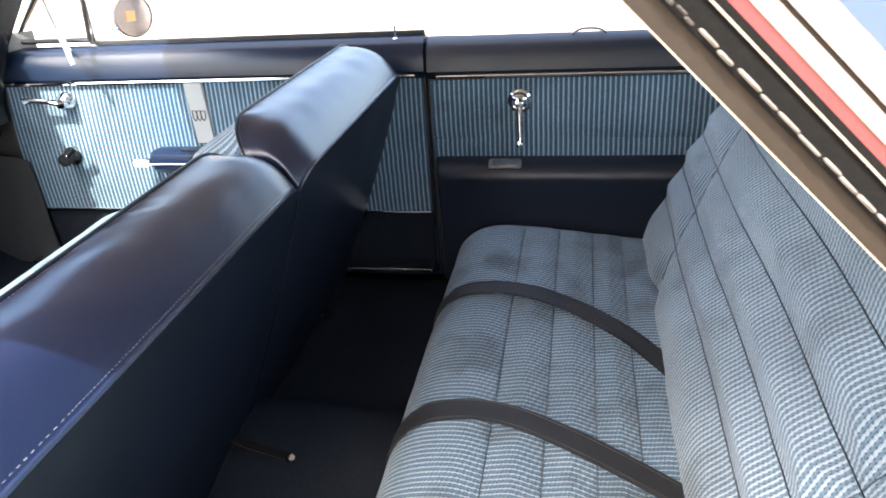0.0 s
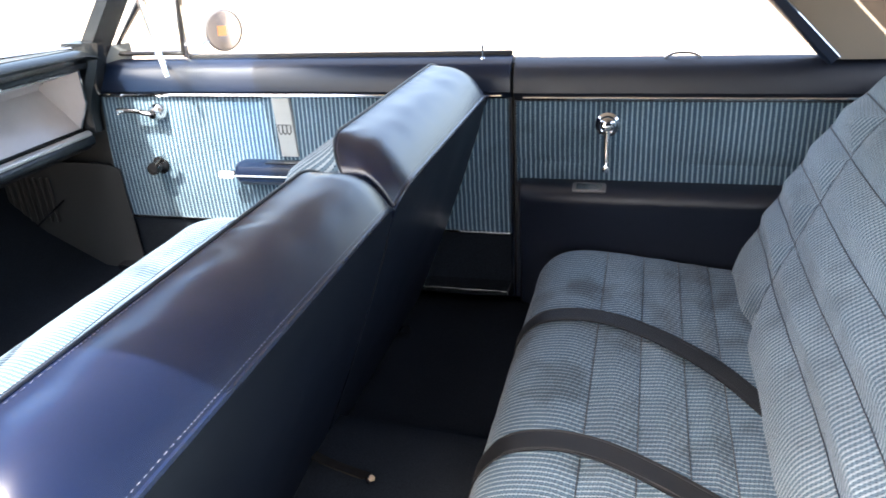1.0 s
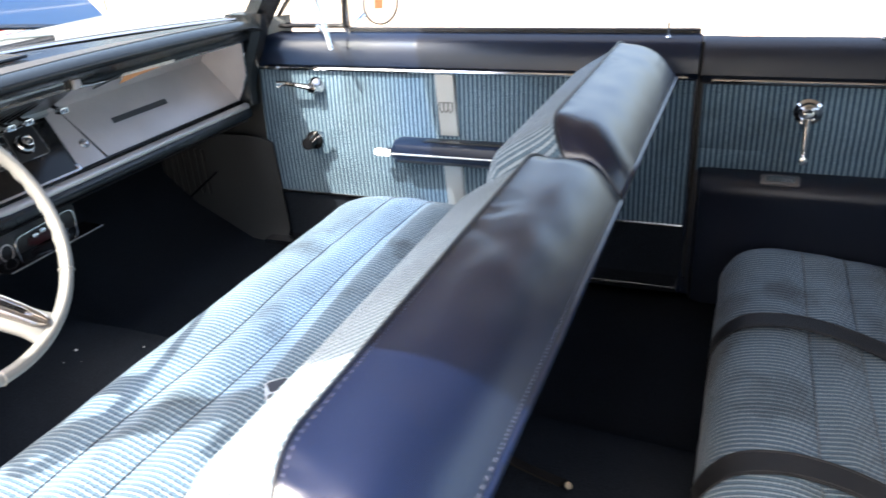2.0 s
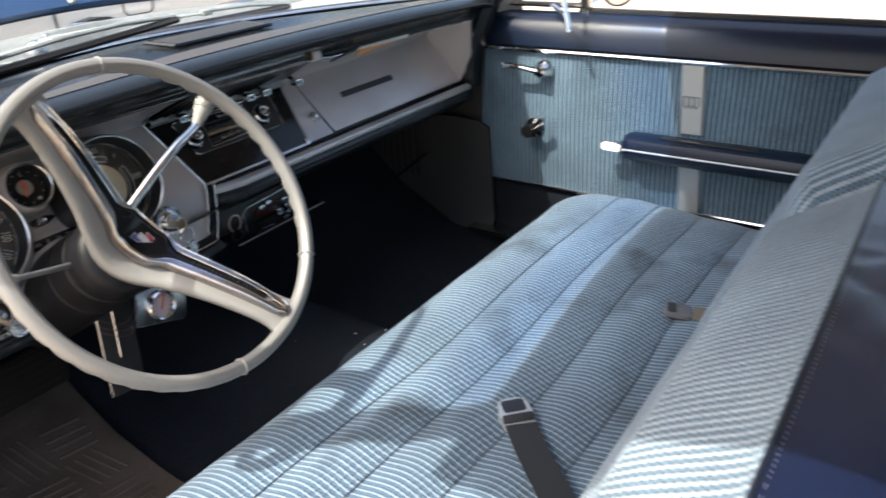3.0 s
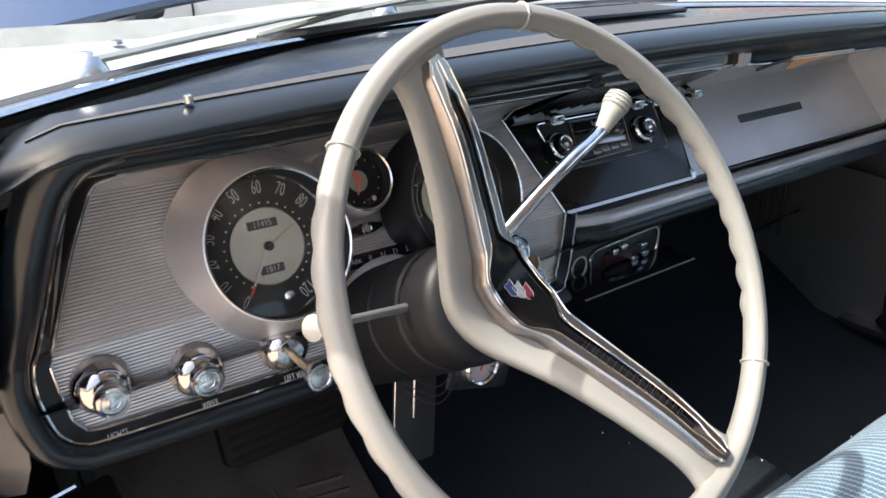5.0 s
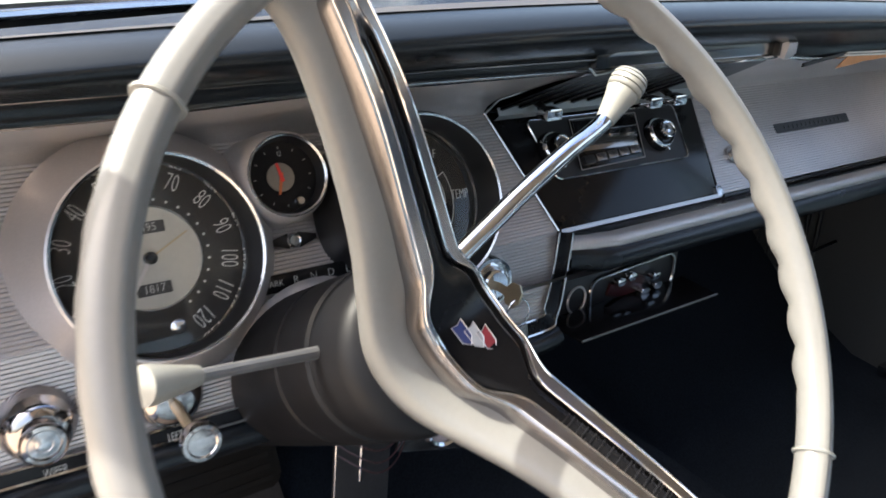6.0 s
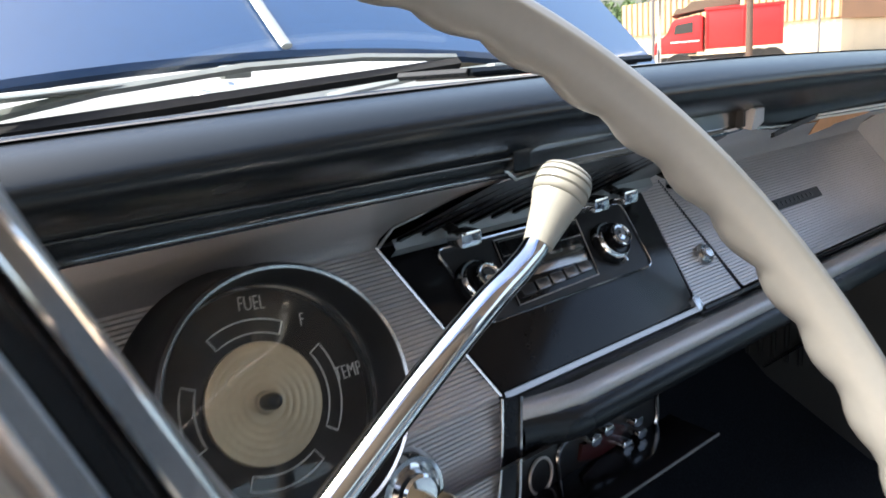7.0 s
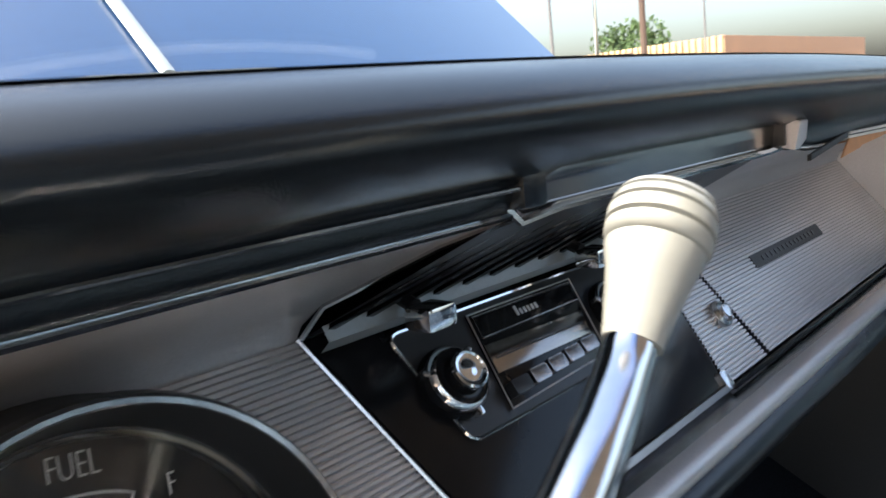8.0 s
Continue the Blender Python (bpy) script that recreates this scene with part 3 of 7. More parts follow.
def shell():
    # sill strip and rocker
    s = block(0.70, 0.80, 0.39, 1.5, 0.266, 0.280, 0.003)
    whole("door_sill", s, CHROME_WORN, "worn bright metal door sill strip", "sill", "structure")
    whole("rocker_wall", block(0.79, 0.90, -0.6, 1.9, -0.0, 0.262, 0.01), NAVY_PAINT, "navy painted rocker panel", "car body", "structure")
    # driver's side: the door stands open, so only the body round its opening shows
    rows = [[(DRIVER_X - 0.005, y, 0.20), (DRIVER_X, y, 0.45), (DRIVER_X, y, 0.70), (DRIVER_X - 0.012, y, 0.785), (DRIVER_X - 0.05, y, 0.80), (DRIVER_X - 0.11, y, 0.76), (DRIVER_X - 0.13, y, 0.5), (DRIVER_X - 0.11, y, 0.0)] for y in (-0.75, -0.3, 0.1, 0.36)]
    whole("quarter_wall_driver", loft(rows, True), NAVY_PAINT, "navy rear quarter beside the open door", "car body", "structure")
    whole("rocker_wall_driver", block(-0.87, -0.70, 0.36, 1.62, 0.0, 0.262, 0.012), NAVY_PAINT, "navy rocker panel under the open door", "car body", "structure")
    rows = [[(-0.735, 1.50 + dy, z), (-0.705 - dx, 1.485 + dy, z), (-0.71 - dx, 1.60, z), (-0.80, 1.62, z), (-0.80, 1.52 + dy, z)] for z, dy, dx in ((0.545, 0.03, 0.028), (0.56, 0.004, 0.012), (0.59, -0.004, 0.004), (0.64, 0.0, 0.0))]
    whole("hinge_pillar", loft(rows, True), PILLAR_GREY, "grey painted upper door hinge pillar", "car body", "structure")
    low = thing("hinge_post", (-0.77, 1.5, 0.25), "black lower door hinge post with a pale edge", "car body", kind="structure")
    part("post", block(-0.80, -0.746, 1.47, 1.62, 0.25, 0.56, 0.004), GUTTER_BLACK, low)
    part("post_edge", tube([(-0.7445, 1.472, 0.27), (-0.7445, 1.474, 0.40), (-0.7440, 1.478, 0.54)], 0.0012, 6), TAN, low, "pale worn edge")
    whole("door_post", block(0.795, 0.87, 0.33, 0.43, 0.25, 0.815, 0.004), DARK, "dark door post behind the shut line", "car body", "structure")
    # roof with headliner
    rows, rows2 = [], []
    for i in range(25):
        x = -0.752 + 1.552 * i / 24
        u = ((x - CX) / 0.80) ** 2
        front = 1.175 - 0.07 * u
        zs = 1.335 - 0.095 * u * u
        rows.append([(x, front, zs - 0.022), (x, front - 0.08, zs), (x, 0.6, zs + 0.012), (x, 0.1, zs), (x, -0.35, zs - 0.09), (x, -0.52, zs - 0.2)])
        rows2.append([(p[0], p[1], p[2] + 0.03) for p in rows[-1]])
    whole("roof", loft(rows2), BODY_BLUE, "blue painted car roof", "roof", "structure")
    whole("headliner", loft(rows), LINER, "beige car headliner", "ceiling", "structure")
    # parcel shelf and back wall under the rear screen
    rows = [[(x, -0.42, 0.80), (x, -0.80, 0.815), (x, -0.84, 0.79), (x, -0.84, 0.2)] for x in (-0.78, -0.3, 0.3, 0.8)]
    whole("rear_wall", loft(rows), NAVY_DARK, "navy parcel shelf and wall behind the back seat", "car trim", "structure")
    for side, x in ((1, 0.78), (-1, -0.752)):
        # sail panel behind the side window, its front edge leaning forward
        outline = [(-0.255, 0.822), (0.10, 1.18), (0.16, 1.24), (0.0, 1.28), (-0.3, 1.27), (-0.55, 1.08), (-0.8, 0.82)]
        m = axes((0.76 if side > 0 else -0.662, 0.0 if side > 0 else -0.03, 0), (0, 1, 0), (0, 0, 1))
        sail = thing("sail_panel" , (x, -0.3, 0.82), "beige rear roof pillar with window channel", "roof pillar", kind="structure")
        part("pillar_skin", slab(outline, 0.05 if side > 0 else 0.012, m, 0.003), TAN, sail)
        edge = [(x, -0.262, 0.812), (x, 0.0, 1.076), (x, 0.16, 1.236)]
        if side > 0:
            part("window_channel", loft([[(px, e[1] + dy, e[2] - dy) for px, dy in ((0.752, -0.017), (0.748, -0.013), (0.748, -0.004), (0.756, 0.000), (0.79, 0.002), (0.79, -0.017))] for e in edge], True), NAVY_PAINT, sail, "dark grey window channel")
            part("channel_edge", tube([(0.7485, e[1] - 0.016, e[2] + 0.016) for e in edge], 0.0022, 6), CHROME, sail, "bright edge of the channel")
        # windshield pillar
        rows = []
        for k in range(7):
            z = 0.80 + 0.48 * k / 6
            y = 1.475 - 0.86 * (z - 0.83)
            w = 0.045 - 0.012 * k / 6
            xx = (0.775 - 0.10 * k / 6) if side > 0 else (-0.745 + 0.10 * k / 6)
            rows.append([(xx - side * 0.035, y - 0.0, z), (xx, y - 0.035, z), (xx + side * 0.02, y - 0.02, z), (xx + side * 0.02, y + 0.035, z), (xx - side * 0.025, y + w, z)])
        whole("windshield_pillar", loft(rows, True), PAD, "black trimmed windshield pillar", "roof pillar", "structure")
    # drip rail and outer quarter chrome by the driver's window
    rail = thing("drip_rail", (-0.80, -0.1, 0.9), "worn chrome drip rail with a rubber gutter", "car trim", kind="structure")
    def strip(name, off0, off1, dx, mat, label, thick=0.0012):
        m = axes((RAIL_X - dx, 0, 0), (0, 1, 0), (0, 0, 1))
        outline = [(z - 1.0685 - off, z) for z, off in ((0.80, off0), (1.27, off0), (1.27, off1), (0.80, off1))]
        part(name, slab(outline[::-1], thick, m, 0.0004), mat, rail, label)
    strip("inner_lip", -0.0004, 0.0005, 0.009, TAN, "thin pale worn lip")
    strip("channel", 0.0004, 0.0118, 0.008, WORN_BROWN, "dusty brown window channel")
    strip("gutter", 0.0116, 0.0262, 0.010, GUTTER_BLACK, "black rubber gutter strip", 0.002)
    rnd = random.Random(4)
    z = 0.93
    while z < 1.16:
        whole_piece = z < 1.082
        n = rnd.uniform(0.0045, 0.0075) if whole_piece else rnd.uniform(0.0015, 0.005)
        a = Vector((RAIL_X - 0.0130, z - 1.0685 - 0.0150 - rnd.uniform(-0.0006, 0.0006), z))
        h = rnd.uniform(0.0011, 0.0015) if whole_piece else rnd.uniform(0.0008, 0.0016)
        part("crumb", tube([a, a + Vector((0, 0.12 * n, 0.12 * n)), a + Vector((0, 0.88 * n, 0.88 * n)), a + Vector((0.0003, n, n))], [h * 0.7, h, h, h * 0.6], 6, flat=0.6), GUTTER_PALE if whole_piece else GUTTER_GREY, rail, "pale crumbling sealant")
        z += n + rnd.uniform(0.0005, 0.0014)
    strip("gutter_edge", 0.0260, 0.0273, 0.012, TAN, "pale paint line")
    strip("outer_lip", 0.0271, 0.0312, 0.011, GUTTER_BLACK, "dull black lip")
    # This strip is a red reflection in the chrome, painted on.
    strip("stripe", 0.0308, 0.0375, 0.0105, RED_REFLECTION, "dark red reflection painted along the chrome rail")
    strip("outer_lip", 0.0373, 0.0455, 0.012, BAR_CHROME, "satin chrome lip")
    strip("groove", 0.0453, 0.0482, 0.0105, WORN_BROWN, "brown groove")
    strip("outer_lip", 0.0480, 0.062, 0.012, BAR_CHROME, "dull chrome lip")
    strip("outer_quarter", 0.0618, 0.40, 0.013, BODY_BLUE, "glossy blue outer skin")


shell()


def windshield():
    w = thing("windshield", (CX, 1.8, 0.87), "curved clear windshield with a bright lower moulding", "windshield", kind="structure")
    rows = []
    for i in range(33):
        x = -0.74 + 1.51 * i / 32
        row = []
        for k in range(13):
            u = k / 12
            xx = CX + (x - CX) * (1 - 0.12 * u)
            v = ((xx - CX) / 0.80) ** 2
            y0, y1, z1 = glass_y(x), 1.182 - 0.07 * v, 1.322 - 0.095 * v * v
            row.append((xx, y0 + (y1 - y0) * u + 0.03 * math.sin(math.pi * u), 0.872 + (z1 - 0.872) * u))
        rows.append(row)
    part("pane", loft(rows), WINDSHIELD, w, "clear curved glass with a blue tinted band along the top")
    pts = [(x, glass_y(x) - 0.012, 0.874) for x in (-0.72 + 1.46 * i / 40 for i in range(41))]
    part("lower_moulding", tube(pts, 0.007, 8, flat=0.6), CHROME, w, "bright metal moulding")
    part("seal", tube([(p[0], p[1] + 0.016, 0.870) for p in pts], 0.010, 8), RUBBER, w)


windshield()


def cowl():
    rows = []
    for i in range(31):
        x = -0.80 + 1.63 * i / 30
        y = glass_y(x) + 0.012
        rows.append([(x, y, 0.80), (x, y, 0.868), (x, y + 0.05, 0.862), (x, max(y + 0.09, 1.885), 0.864), (x, max(y + 0.10, 1.905), 0.884), (x, max(y + 0.11, 1.922), 0.897 - 0.10 * (x - CX) ** 2), (x, max(y + 0.12, 1.934), 0.897 - 0.10 * (x - CX) ** 2), (x, max(y + 0.13, 1.945), 0.60)])
    c = thing("cowl", (CX, 1.9, 0.8), "grey weathered cowl panel at the foot of the windshield", "car body", kind="structure")
    part("cowl_skin", loft(rows), COWL_GREY, c)
    bm = mesh()
    for k in range(24):
        x = -0.36 + 0.032 * k
        block(x, x + 0.016, glass_y(x) + 0.06, glass_y(x) + 0.10, 0.853, 0.865, 0.002, bm)
    part("vent_slots", bm, DARK, c, "row of dark vent slots")


cowl()


def wiper(px, py, tip, elbow, blade_a, blade_b, name="windshield_wiper"):
    w = thing(name, (px, py, 0.865), "worn metal windshield wiper with a black rubber blade", "wiper", "windshield wipers")
    part("pivot", lathe([(0, 0), (0.019, 0), (0.020, 0.012), (0.013, 0.026), (0.006, 0.03), (0, 0.031)], pose(px, py, 0.866), 18), CHROME_WORN, w)
    part("arm", tube([(px, py, 0.890), Vector((px, py, 0.892)).lerp(Vector(elbow), 0.5), elbow, tip], [0.013, 0.012, 0.008, 0.005], 10, flat=0.45), PALE_METAL, w, "pale worn metal arm")
    part("arm_screw", lathe([(0, 0.004), (0.005, 0.003), (0.006, 0)], pose(px + 0.03, py + 0.01, 0.899), 12), CHROME_WORN, w)
    part("blade_joint", block(-0.012, 0.012, -0.007, 0.007, -0.005, 0.006, 0.002, m=Matrix.Translation(tip)), PALE_METAL, w)
    mid = (Vector(blade_a) + Vector(blade_b)) / 2
    part("bridge", tube([blade_a, Vector(blade_a).lerp(mid, 0.5) + Vector((0, 0, 0.012)), mid + Vector((0, 0, 0.016)), Vector(blade_b).lerp(mid, 0.5) + Vector((0, 0, 0.012)), blade_b], 0.0042, 6), PALE_METAL, w)
    part("blade", tube([Vector(blade_a).lerp(Vector(blade_b), k / 10) - Vector((0, 0, 0.006)) for k in range(11)], 0.0095, 6, flat=0.7), RUBBER, w, "black rubber blade")


wiper(-0.59, 1.60, (-0.15, 1.74, 0.909), (-0.36, 1.70, 0.900), (-0.384, 1.712, 0.882), (0.085, 1.733, 0.910))
wiper(-0.13, 1.855, (0.20, 1.79, 0.896), (0.03, 1.84, 0.896), (-0.01, 1.83, 0.880), (0.42, 1.775, 0.884))


def hood():
    h = thing("open_hood", (CX, 1.93, 0.92), "raised blue car hood with a bright centre moulding", "car hood")
    rows, low = [], []
    for i in range(25):
        x = CX - 0.78 + 1.56 * i / 24
        u = abs(x - CX) / 0.78
        row = []
        for k in range(13):
            s = 1.35 * k / 12
            xx = CX + (x - CX) * (0.96 + 0.04 * min(1, s / 0.5))
            row.append((xx, 1.942 + 0.735 * s - 0.02 * u ** 3, 0.934 + 0.67 * s - 0.15 * (x - CX) ** 2 + 0.004 * math.sin(2.2 * s)))
        rows.append(row)
    part("hood_skin", loft(rows), BODY_BLUE, h, "glossy blue painted outer skin")
    low = [[(p[0], p[1] + 0.016, p[2] - 0.014) for p in r] for r in rows]
    part("hood_frame", loft(low), DARK, h, "dark underside")
    part("rear_edge", loft([[r[0], (r[0][0], r[0][1] + 0.001, r[0][2] - 0.008), low[i][0]] for i, r in enumerate(rows)]), BODY_BLUE, h)
    mid = rows[12]
    part("centre_moulding", tube([(p[0] - 0.005, p[1] - 0.004, p[2] + 0.004) for p in mid], 0.0075, 8, flat=0.6), SILVER_PAINT, h, "bright chrome centre moulding")


hood()


def engine_bay():
    e = thing("engine_bay", (CX, 2.4, 0.5), "engine bay with dark engine parts and pale inner panels", "engine bay", kind="structure")
    for side in (-1, 1):
        rows = []
        for y, z in ((1.80, 0.838), (1.88, 0.860), (1.97, 0.862), (2.1, 0.850), (2.3, 0.832), (2.5, 0.800), (2.7, 0.765), (3.0, 0.735), (3.35, 0.70)):
            rows.append([(CX + side * w, y, h) for w, h in ((0.74, 0.45), (0.745, z - 0.02), (0.765, z - 0.005), (0.80, z), (0.85, z - 0.010), (0.90, z - 0.05), (0.93, z - 0.15), (0.93, 0.2))])
        part("fender", loft(rows, True), BODY_BLUE, e, "blue painted fender")
    part("radiator_wall", block(-0.7, 0.73, 3.15, 3.22, 0.3, 0.68, 0.01), DARK, e)
    part("firewall", block(-0.7, 0.73, 1.955, 1.975, 0.3, 0.83, 0.004), DARK, e)
    part("air_cleaner", lathe([(0, 0.10), (0.05, 0.1), (0.19, 0.085), (0.2, 0.07), (0.2, 0.0), (0, 0)], pose(CX + 0.1, 2.5, 0.66), 32), DARK, e)
    part("bay_floor", block(-0.7, 0.73, 1.98, 3.14, 0.60, 0.63, 0.004), DARK, e, "dark engine block and panels")
    part("hose", tube(spline([(-0.45, 2.0, 0.80), (-0.40, 2.15, 0.85), (-0.30, 2.4, 0.84), (-0.35, 2.7, 0.76)], 5), 0.014, 8), RUBBER, e)
    part("hose", tube(spline([(0.42, 2.0, 0.78), (0.38, 2.2, 0.83), (0.25, 2.5, 0.80)], 5), 0.012, 8), RUBBER, e)


engine_bay()


def antenna():
    a = thing("radio_antenna", (0.83, 2.0, 0.86), "thin chrome radio antenna on the front fender", "antenna")
    part("foot", lathe([(0.014, 0), (0.012, 0.012), (0.006, 0.02), (0, 0.02)], pose(0.825, 2.0, 0.858), 14), CHROME, a)
    part("mast", tube([(0.825, 2.0, 0.87), (0.82, 1.99, 1.25), (0.815, 1.985, 1.6)], [0.0035, 0.003, 0.0015], 8), CHROME, a)


antenna()


def car_outside():
    """Tail, nose and wheels of the car that the cabin belongs to."""
    c = thing("car_body", (CX, 0.8, -0.08), "dark blue two door hardtop car standing with its hood up", "car", kind="structure")
    rows = []
    for i in range(17):
        x = CX - 0.90 + 1.80 * i / 16
        u = abs(x - CX) / 0.90
        drop = 0.05 * u ** 4
        rows.append([(x, y, z - drop) for y, z in ((-0.845, 0.80), (-0.86, 0.835), (-1.2, 0.825), (-1.6, 0.79), (-1.78, 0.75), (-1.82, 0.68), (-1.80, 0.45), (-1.74, 0.20))])
    part("trunk_deck", loft(rows), BODY_BLUE, c, "blue painted trunk deck and tail")
    for side in (-1, 1):
        rows = []
        for y, z in ((-1.78, 0.74), (-1.5, 0.78), (-1.0, 0.80), (-0.76, 0.80)):
            rows.append([(CX + side * w, y, h) for w, h in ((0.80, z - 0.02), (0.86, z), (0.91, z - 0.06), (0.93, 0.5), (0.91, 0.22), (0.80, 0.18))])
        part("rear_fender", loft(rows, True), BODY_BLUE, c, "blue painted rear fender")
        for y in (-0.72, 2.62):
            m = axes((CX + side * 0.92, y, 0.25), (0, side, 0), (0, 0, 1))
            w = part("wheel", lathe([(0.19, 0.0), (0.29, 0.005), (0.325, -0.03), (0.325, -0.15), (0.29, -0.18), (0, -0.18)], m, 32), RUBBER, c, "black tyre")
            part("hub_cap", lathe([(0, 0.012), (0.06, 0.010), (0.13, -0.004), (0.19, 0.002), (0.195, -0.01)], m, 32), CHROME, w)
    part("rear_bumper", tube(spline([(-0.90, -1.70, 0.34), (-0.6, -1.86, 0.34), (CX, -1.90, 0.34), (0.63, -1.86, 0.34), (0.93, -1.70, 0.34)], 6), 0.06, 10, flat=0.7), CHROME, c)
    part("front_bumper", tube(spline([(-0.90, 3.25, 0.30), (-0.6, 3.46, 0.30), (CX, 3.50, 0.30), (0.63, 3.46, 0.30), (0.93, 3.25, 0.30)], 6), 0.06, 10, flat=0.7), CHROME, c)
    part("grille", block(-0.70, 0.73, 3.36, 3.40, 0.36, 0.62, 0.01), CHROME_WORN, c)
    rows = []
    for i in range(17):
        x = CX - 0.68 + 1.36 * i / 16
        u = ((x - CX) / 0.80) ** 2
        rows.append([(x, -0.86 + 0.06 * u, 0.835), (x, -0.70 + 0.05 * u, 1.0 - 0.02 * u), (x, -0.515, 1.14 - 0.085 * u * u)])
    g = part("rear_screen", loft(rows), GLASS, c, "clear rear screen")
    g.visible_shadow = False


car_outside()


def exterior_mirror():
    c = Vector((1.02, 1.235, 0.868))
    m = thing("wing_mirror", (0.9, 1.25, 0.82), "round chrome wing mirror with a paper tag", "car mirror")
    ax = axes(c, (0.85, -0.52, 0), (0, 0, 1))
    part("mirror_rim", lathe([(0.053, -0.004), (0.057, 0), (0.057, 0.006), (0.0525, 0.008)], ax, 36), STEEL, m)
    part("mirror_glass", lathe([(0, 0.004), (0.053, 0.004)], ax, 36), CHROME, m, "mirror glass")
    part("mirror_shell", lathe([(0.054, 0.0), (0.045, -0.025), (0.02, -0.04), (0, -0.043)], ax, 36), CHROME, m)
    part("mirror_stalk", tube([(0.89, 1.27, 0.815), (0.95, 1.26, 0.84), c + Vector((-0.02, 0.03, -0.02))], [0.012, 0.007, 0.008], 10), CHROME, m)
    part("paper_tag", slab([(-0.02, -0.012), (0.004, -0.014), (0.006, 0.012), (-0.018, 0.014)], 0.0006, ax @ pose(0, 0, 0.006)), PAPER, m, "brown paper tag")


exterior_mirror()


# ---- beyond the car ----
def far(direction, dist, eye=(-0.42, 1.15, 0.895)):
    return Vector(eye) + dist * Vector(direction)


def building():
    b = thing("metal_building", (48, 25, -0.08), "tan metal sided commercial building with a brown end wall", "building")
    a, c, e = far((0.80, 0.60, 0), 56), far((0.920, 0.390, 0), 50), far((0.968, 0.25, 0), 74)
    m = axes((a.x, a.y, -0.08), c - a, (0, 0, 1))
    length = (c - a).length
    part("wall", block(0, length, 0, 2.4, -9, -0.1, 0.02, m=m), CREAM_WALL, b)
    part("fascia_backing", block(0, length, 2.3, 4.2, -9, -0.02, 0.02, m=m), SIDING, b)
    n = 34
    for k in range(n):
        x0 = length * k / n
        part("siding_panel", block(x0 + 0.03, x0 + length / n - 0.09, 2.3, 4.4, -0.04, 0.14, 0.02, m=m, seg=1), SIDING, b)
    for k in range(1):
        x0 = 4 + 6.3 * k
        part("window", block(x0, x0 + 1.4, 0.8, 1.9, -0.1, -0.04, 0.01, m=m), DARK, b)
    m = axes((c.x, c.y, -0.08), e - c, (0, 0, 1))
    n = (e - c).length
    part("end_wall", block(0.02, n, 2.2, 4.4, -6, 0.0, 0.05, m=m), BRICK, b, "brown end fascia")
    part("lower_wall", block(0.02, n, 0, 2.2, -6, -0.3, 0.05, m=m), CREAM_WALL, b)


def red_truck():
    t = thing("red_dump_truck", (21, 13, -0.08), "red truck with a tall box bed and dark top", "truck")
    a, c = far((0.853, 0.522, 0), 25), far((0.896, 0.444, 0), 25)
    d = (c - a).normalized()
    m = axes((a.x, a.y, -0.08), d, (0, 0, 1))
    n = (c - a).length
    part("bed", block(0.06, n, 1.02, 2.2, -2.1, 0, 0.05, m=m), TRUCK_RED, t, "red box bed")
    for x in (0.10, n * 0.5, n - 0.04):
        part("bed_rib", block(x - 0.03, x + 0.03, 1.02, 2.2, 0, 0.03, 0.01, m=m), TRUCK_RED, t)
    part("bed_rail", block(0.04, n + 0.02, 2.14, 2.22, -2.12, 0.035, 0.01, m=m), TRUCK_RED, t)
    cab = [(-0.02, 0.95), (-0.02, 2.02), (-0.18, 2.06), (-0.85, 1.96), (-0.95, 1.86), (-1.02, 1.52), (-1.32, 1.42), (-1.42, 1.30), (-1.45, 0.95)]
    part("cab", slab(cab[::-1], 1.9, m @ pose(0, 0, -1.95), 0.05), TRUCK_RED, t, "red cab with a short sloping nose")
    part("cab_window", slab([(-0.86, 1.52), (-0.30, 1.55), (-0.30, 1.86), (-0.80, 1.80)], 0.02, m @ pose(0, 0, -0.06)), DARK, t)
    part("cab_streak", block(-0.95, -0.12, 1.27, 1.31, -0.06, -0.03, 0.005, m=m), WHITE_CAR, t, "pale body stripe")
    load = [(-0.95, 2.06), (-0.80, 2.30), (-0.55, 2.24), (-0.40, 2.47), (0.9, 2.50), (n * 0.46, 2.44), (n * 0.44, 2.22), (0.05, 2.22)]
    part("load", slab(load[::-1], 1.5, m @ pose(0, 0, -1.8), 0.05), BARK, t, "dark uneven load over cab and bed")
    part("chassis", block(-1.3, n, 0.55, 0.85, -1.8, -0.3, 0.03, m=m), DARK, t)
    for x in (-0.7, 1.9, n - 0.7):
        part("wheel", lathe([(0, 0), (0.28, 0), (0.45, 0.05), (0.48, -0.1), (0.45, -0.25), (0, -0.25)], m @ pose(x, 0.48, 0.02), 20), RUBBER, t)


def pole(direction, dist, r, top, label, name="utility_pole"):
    p = far(direction, dist)
    whole(name, lathe([(r, -0.1), (r * 0.8, top)], pose(p.x, p.y, 0), 10), WOOD if "wooden" in label else STEEL, label, "pole", group="poles")


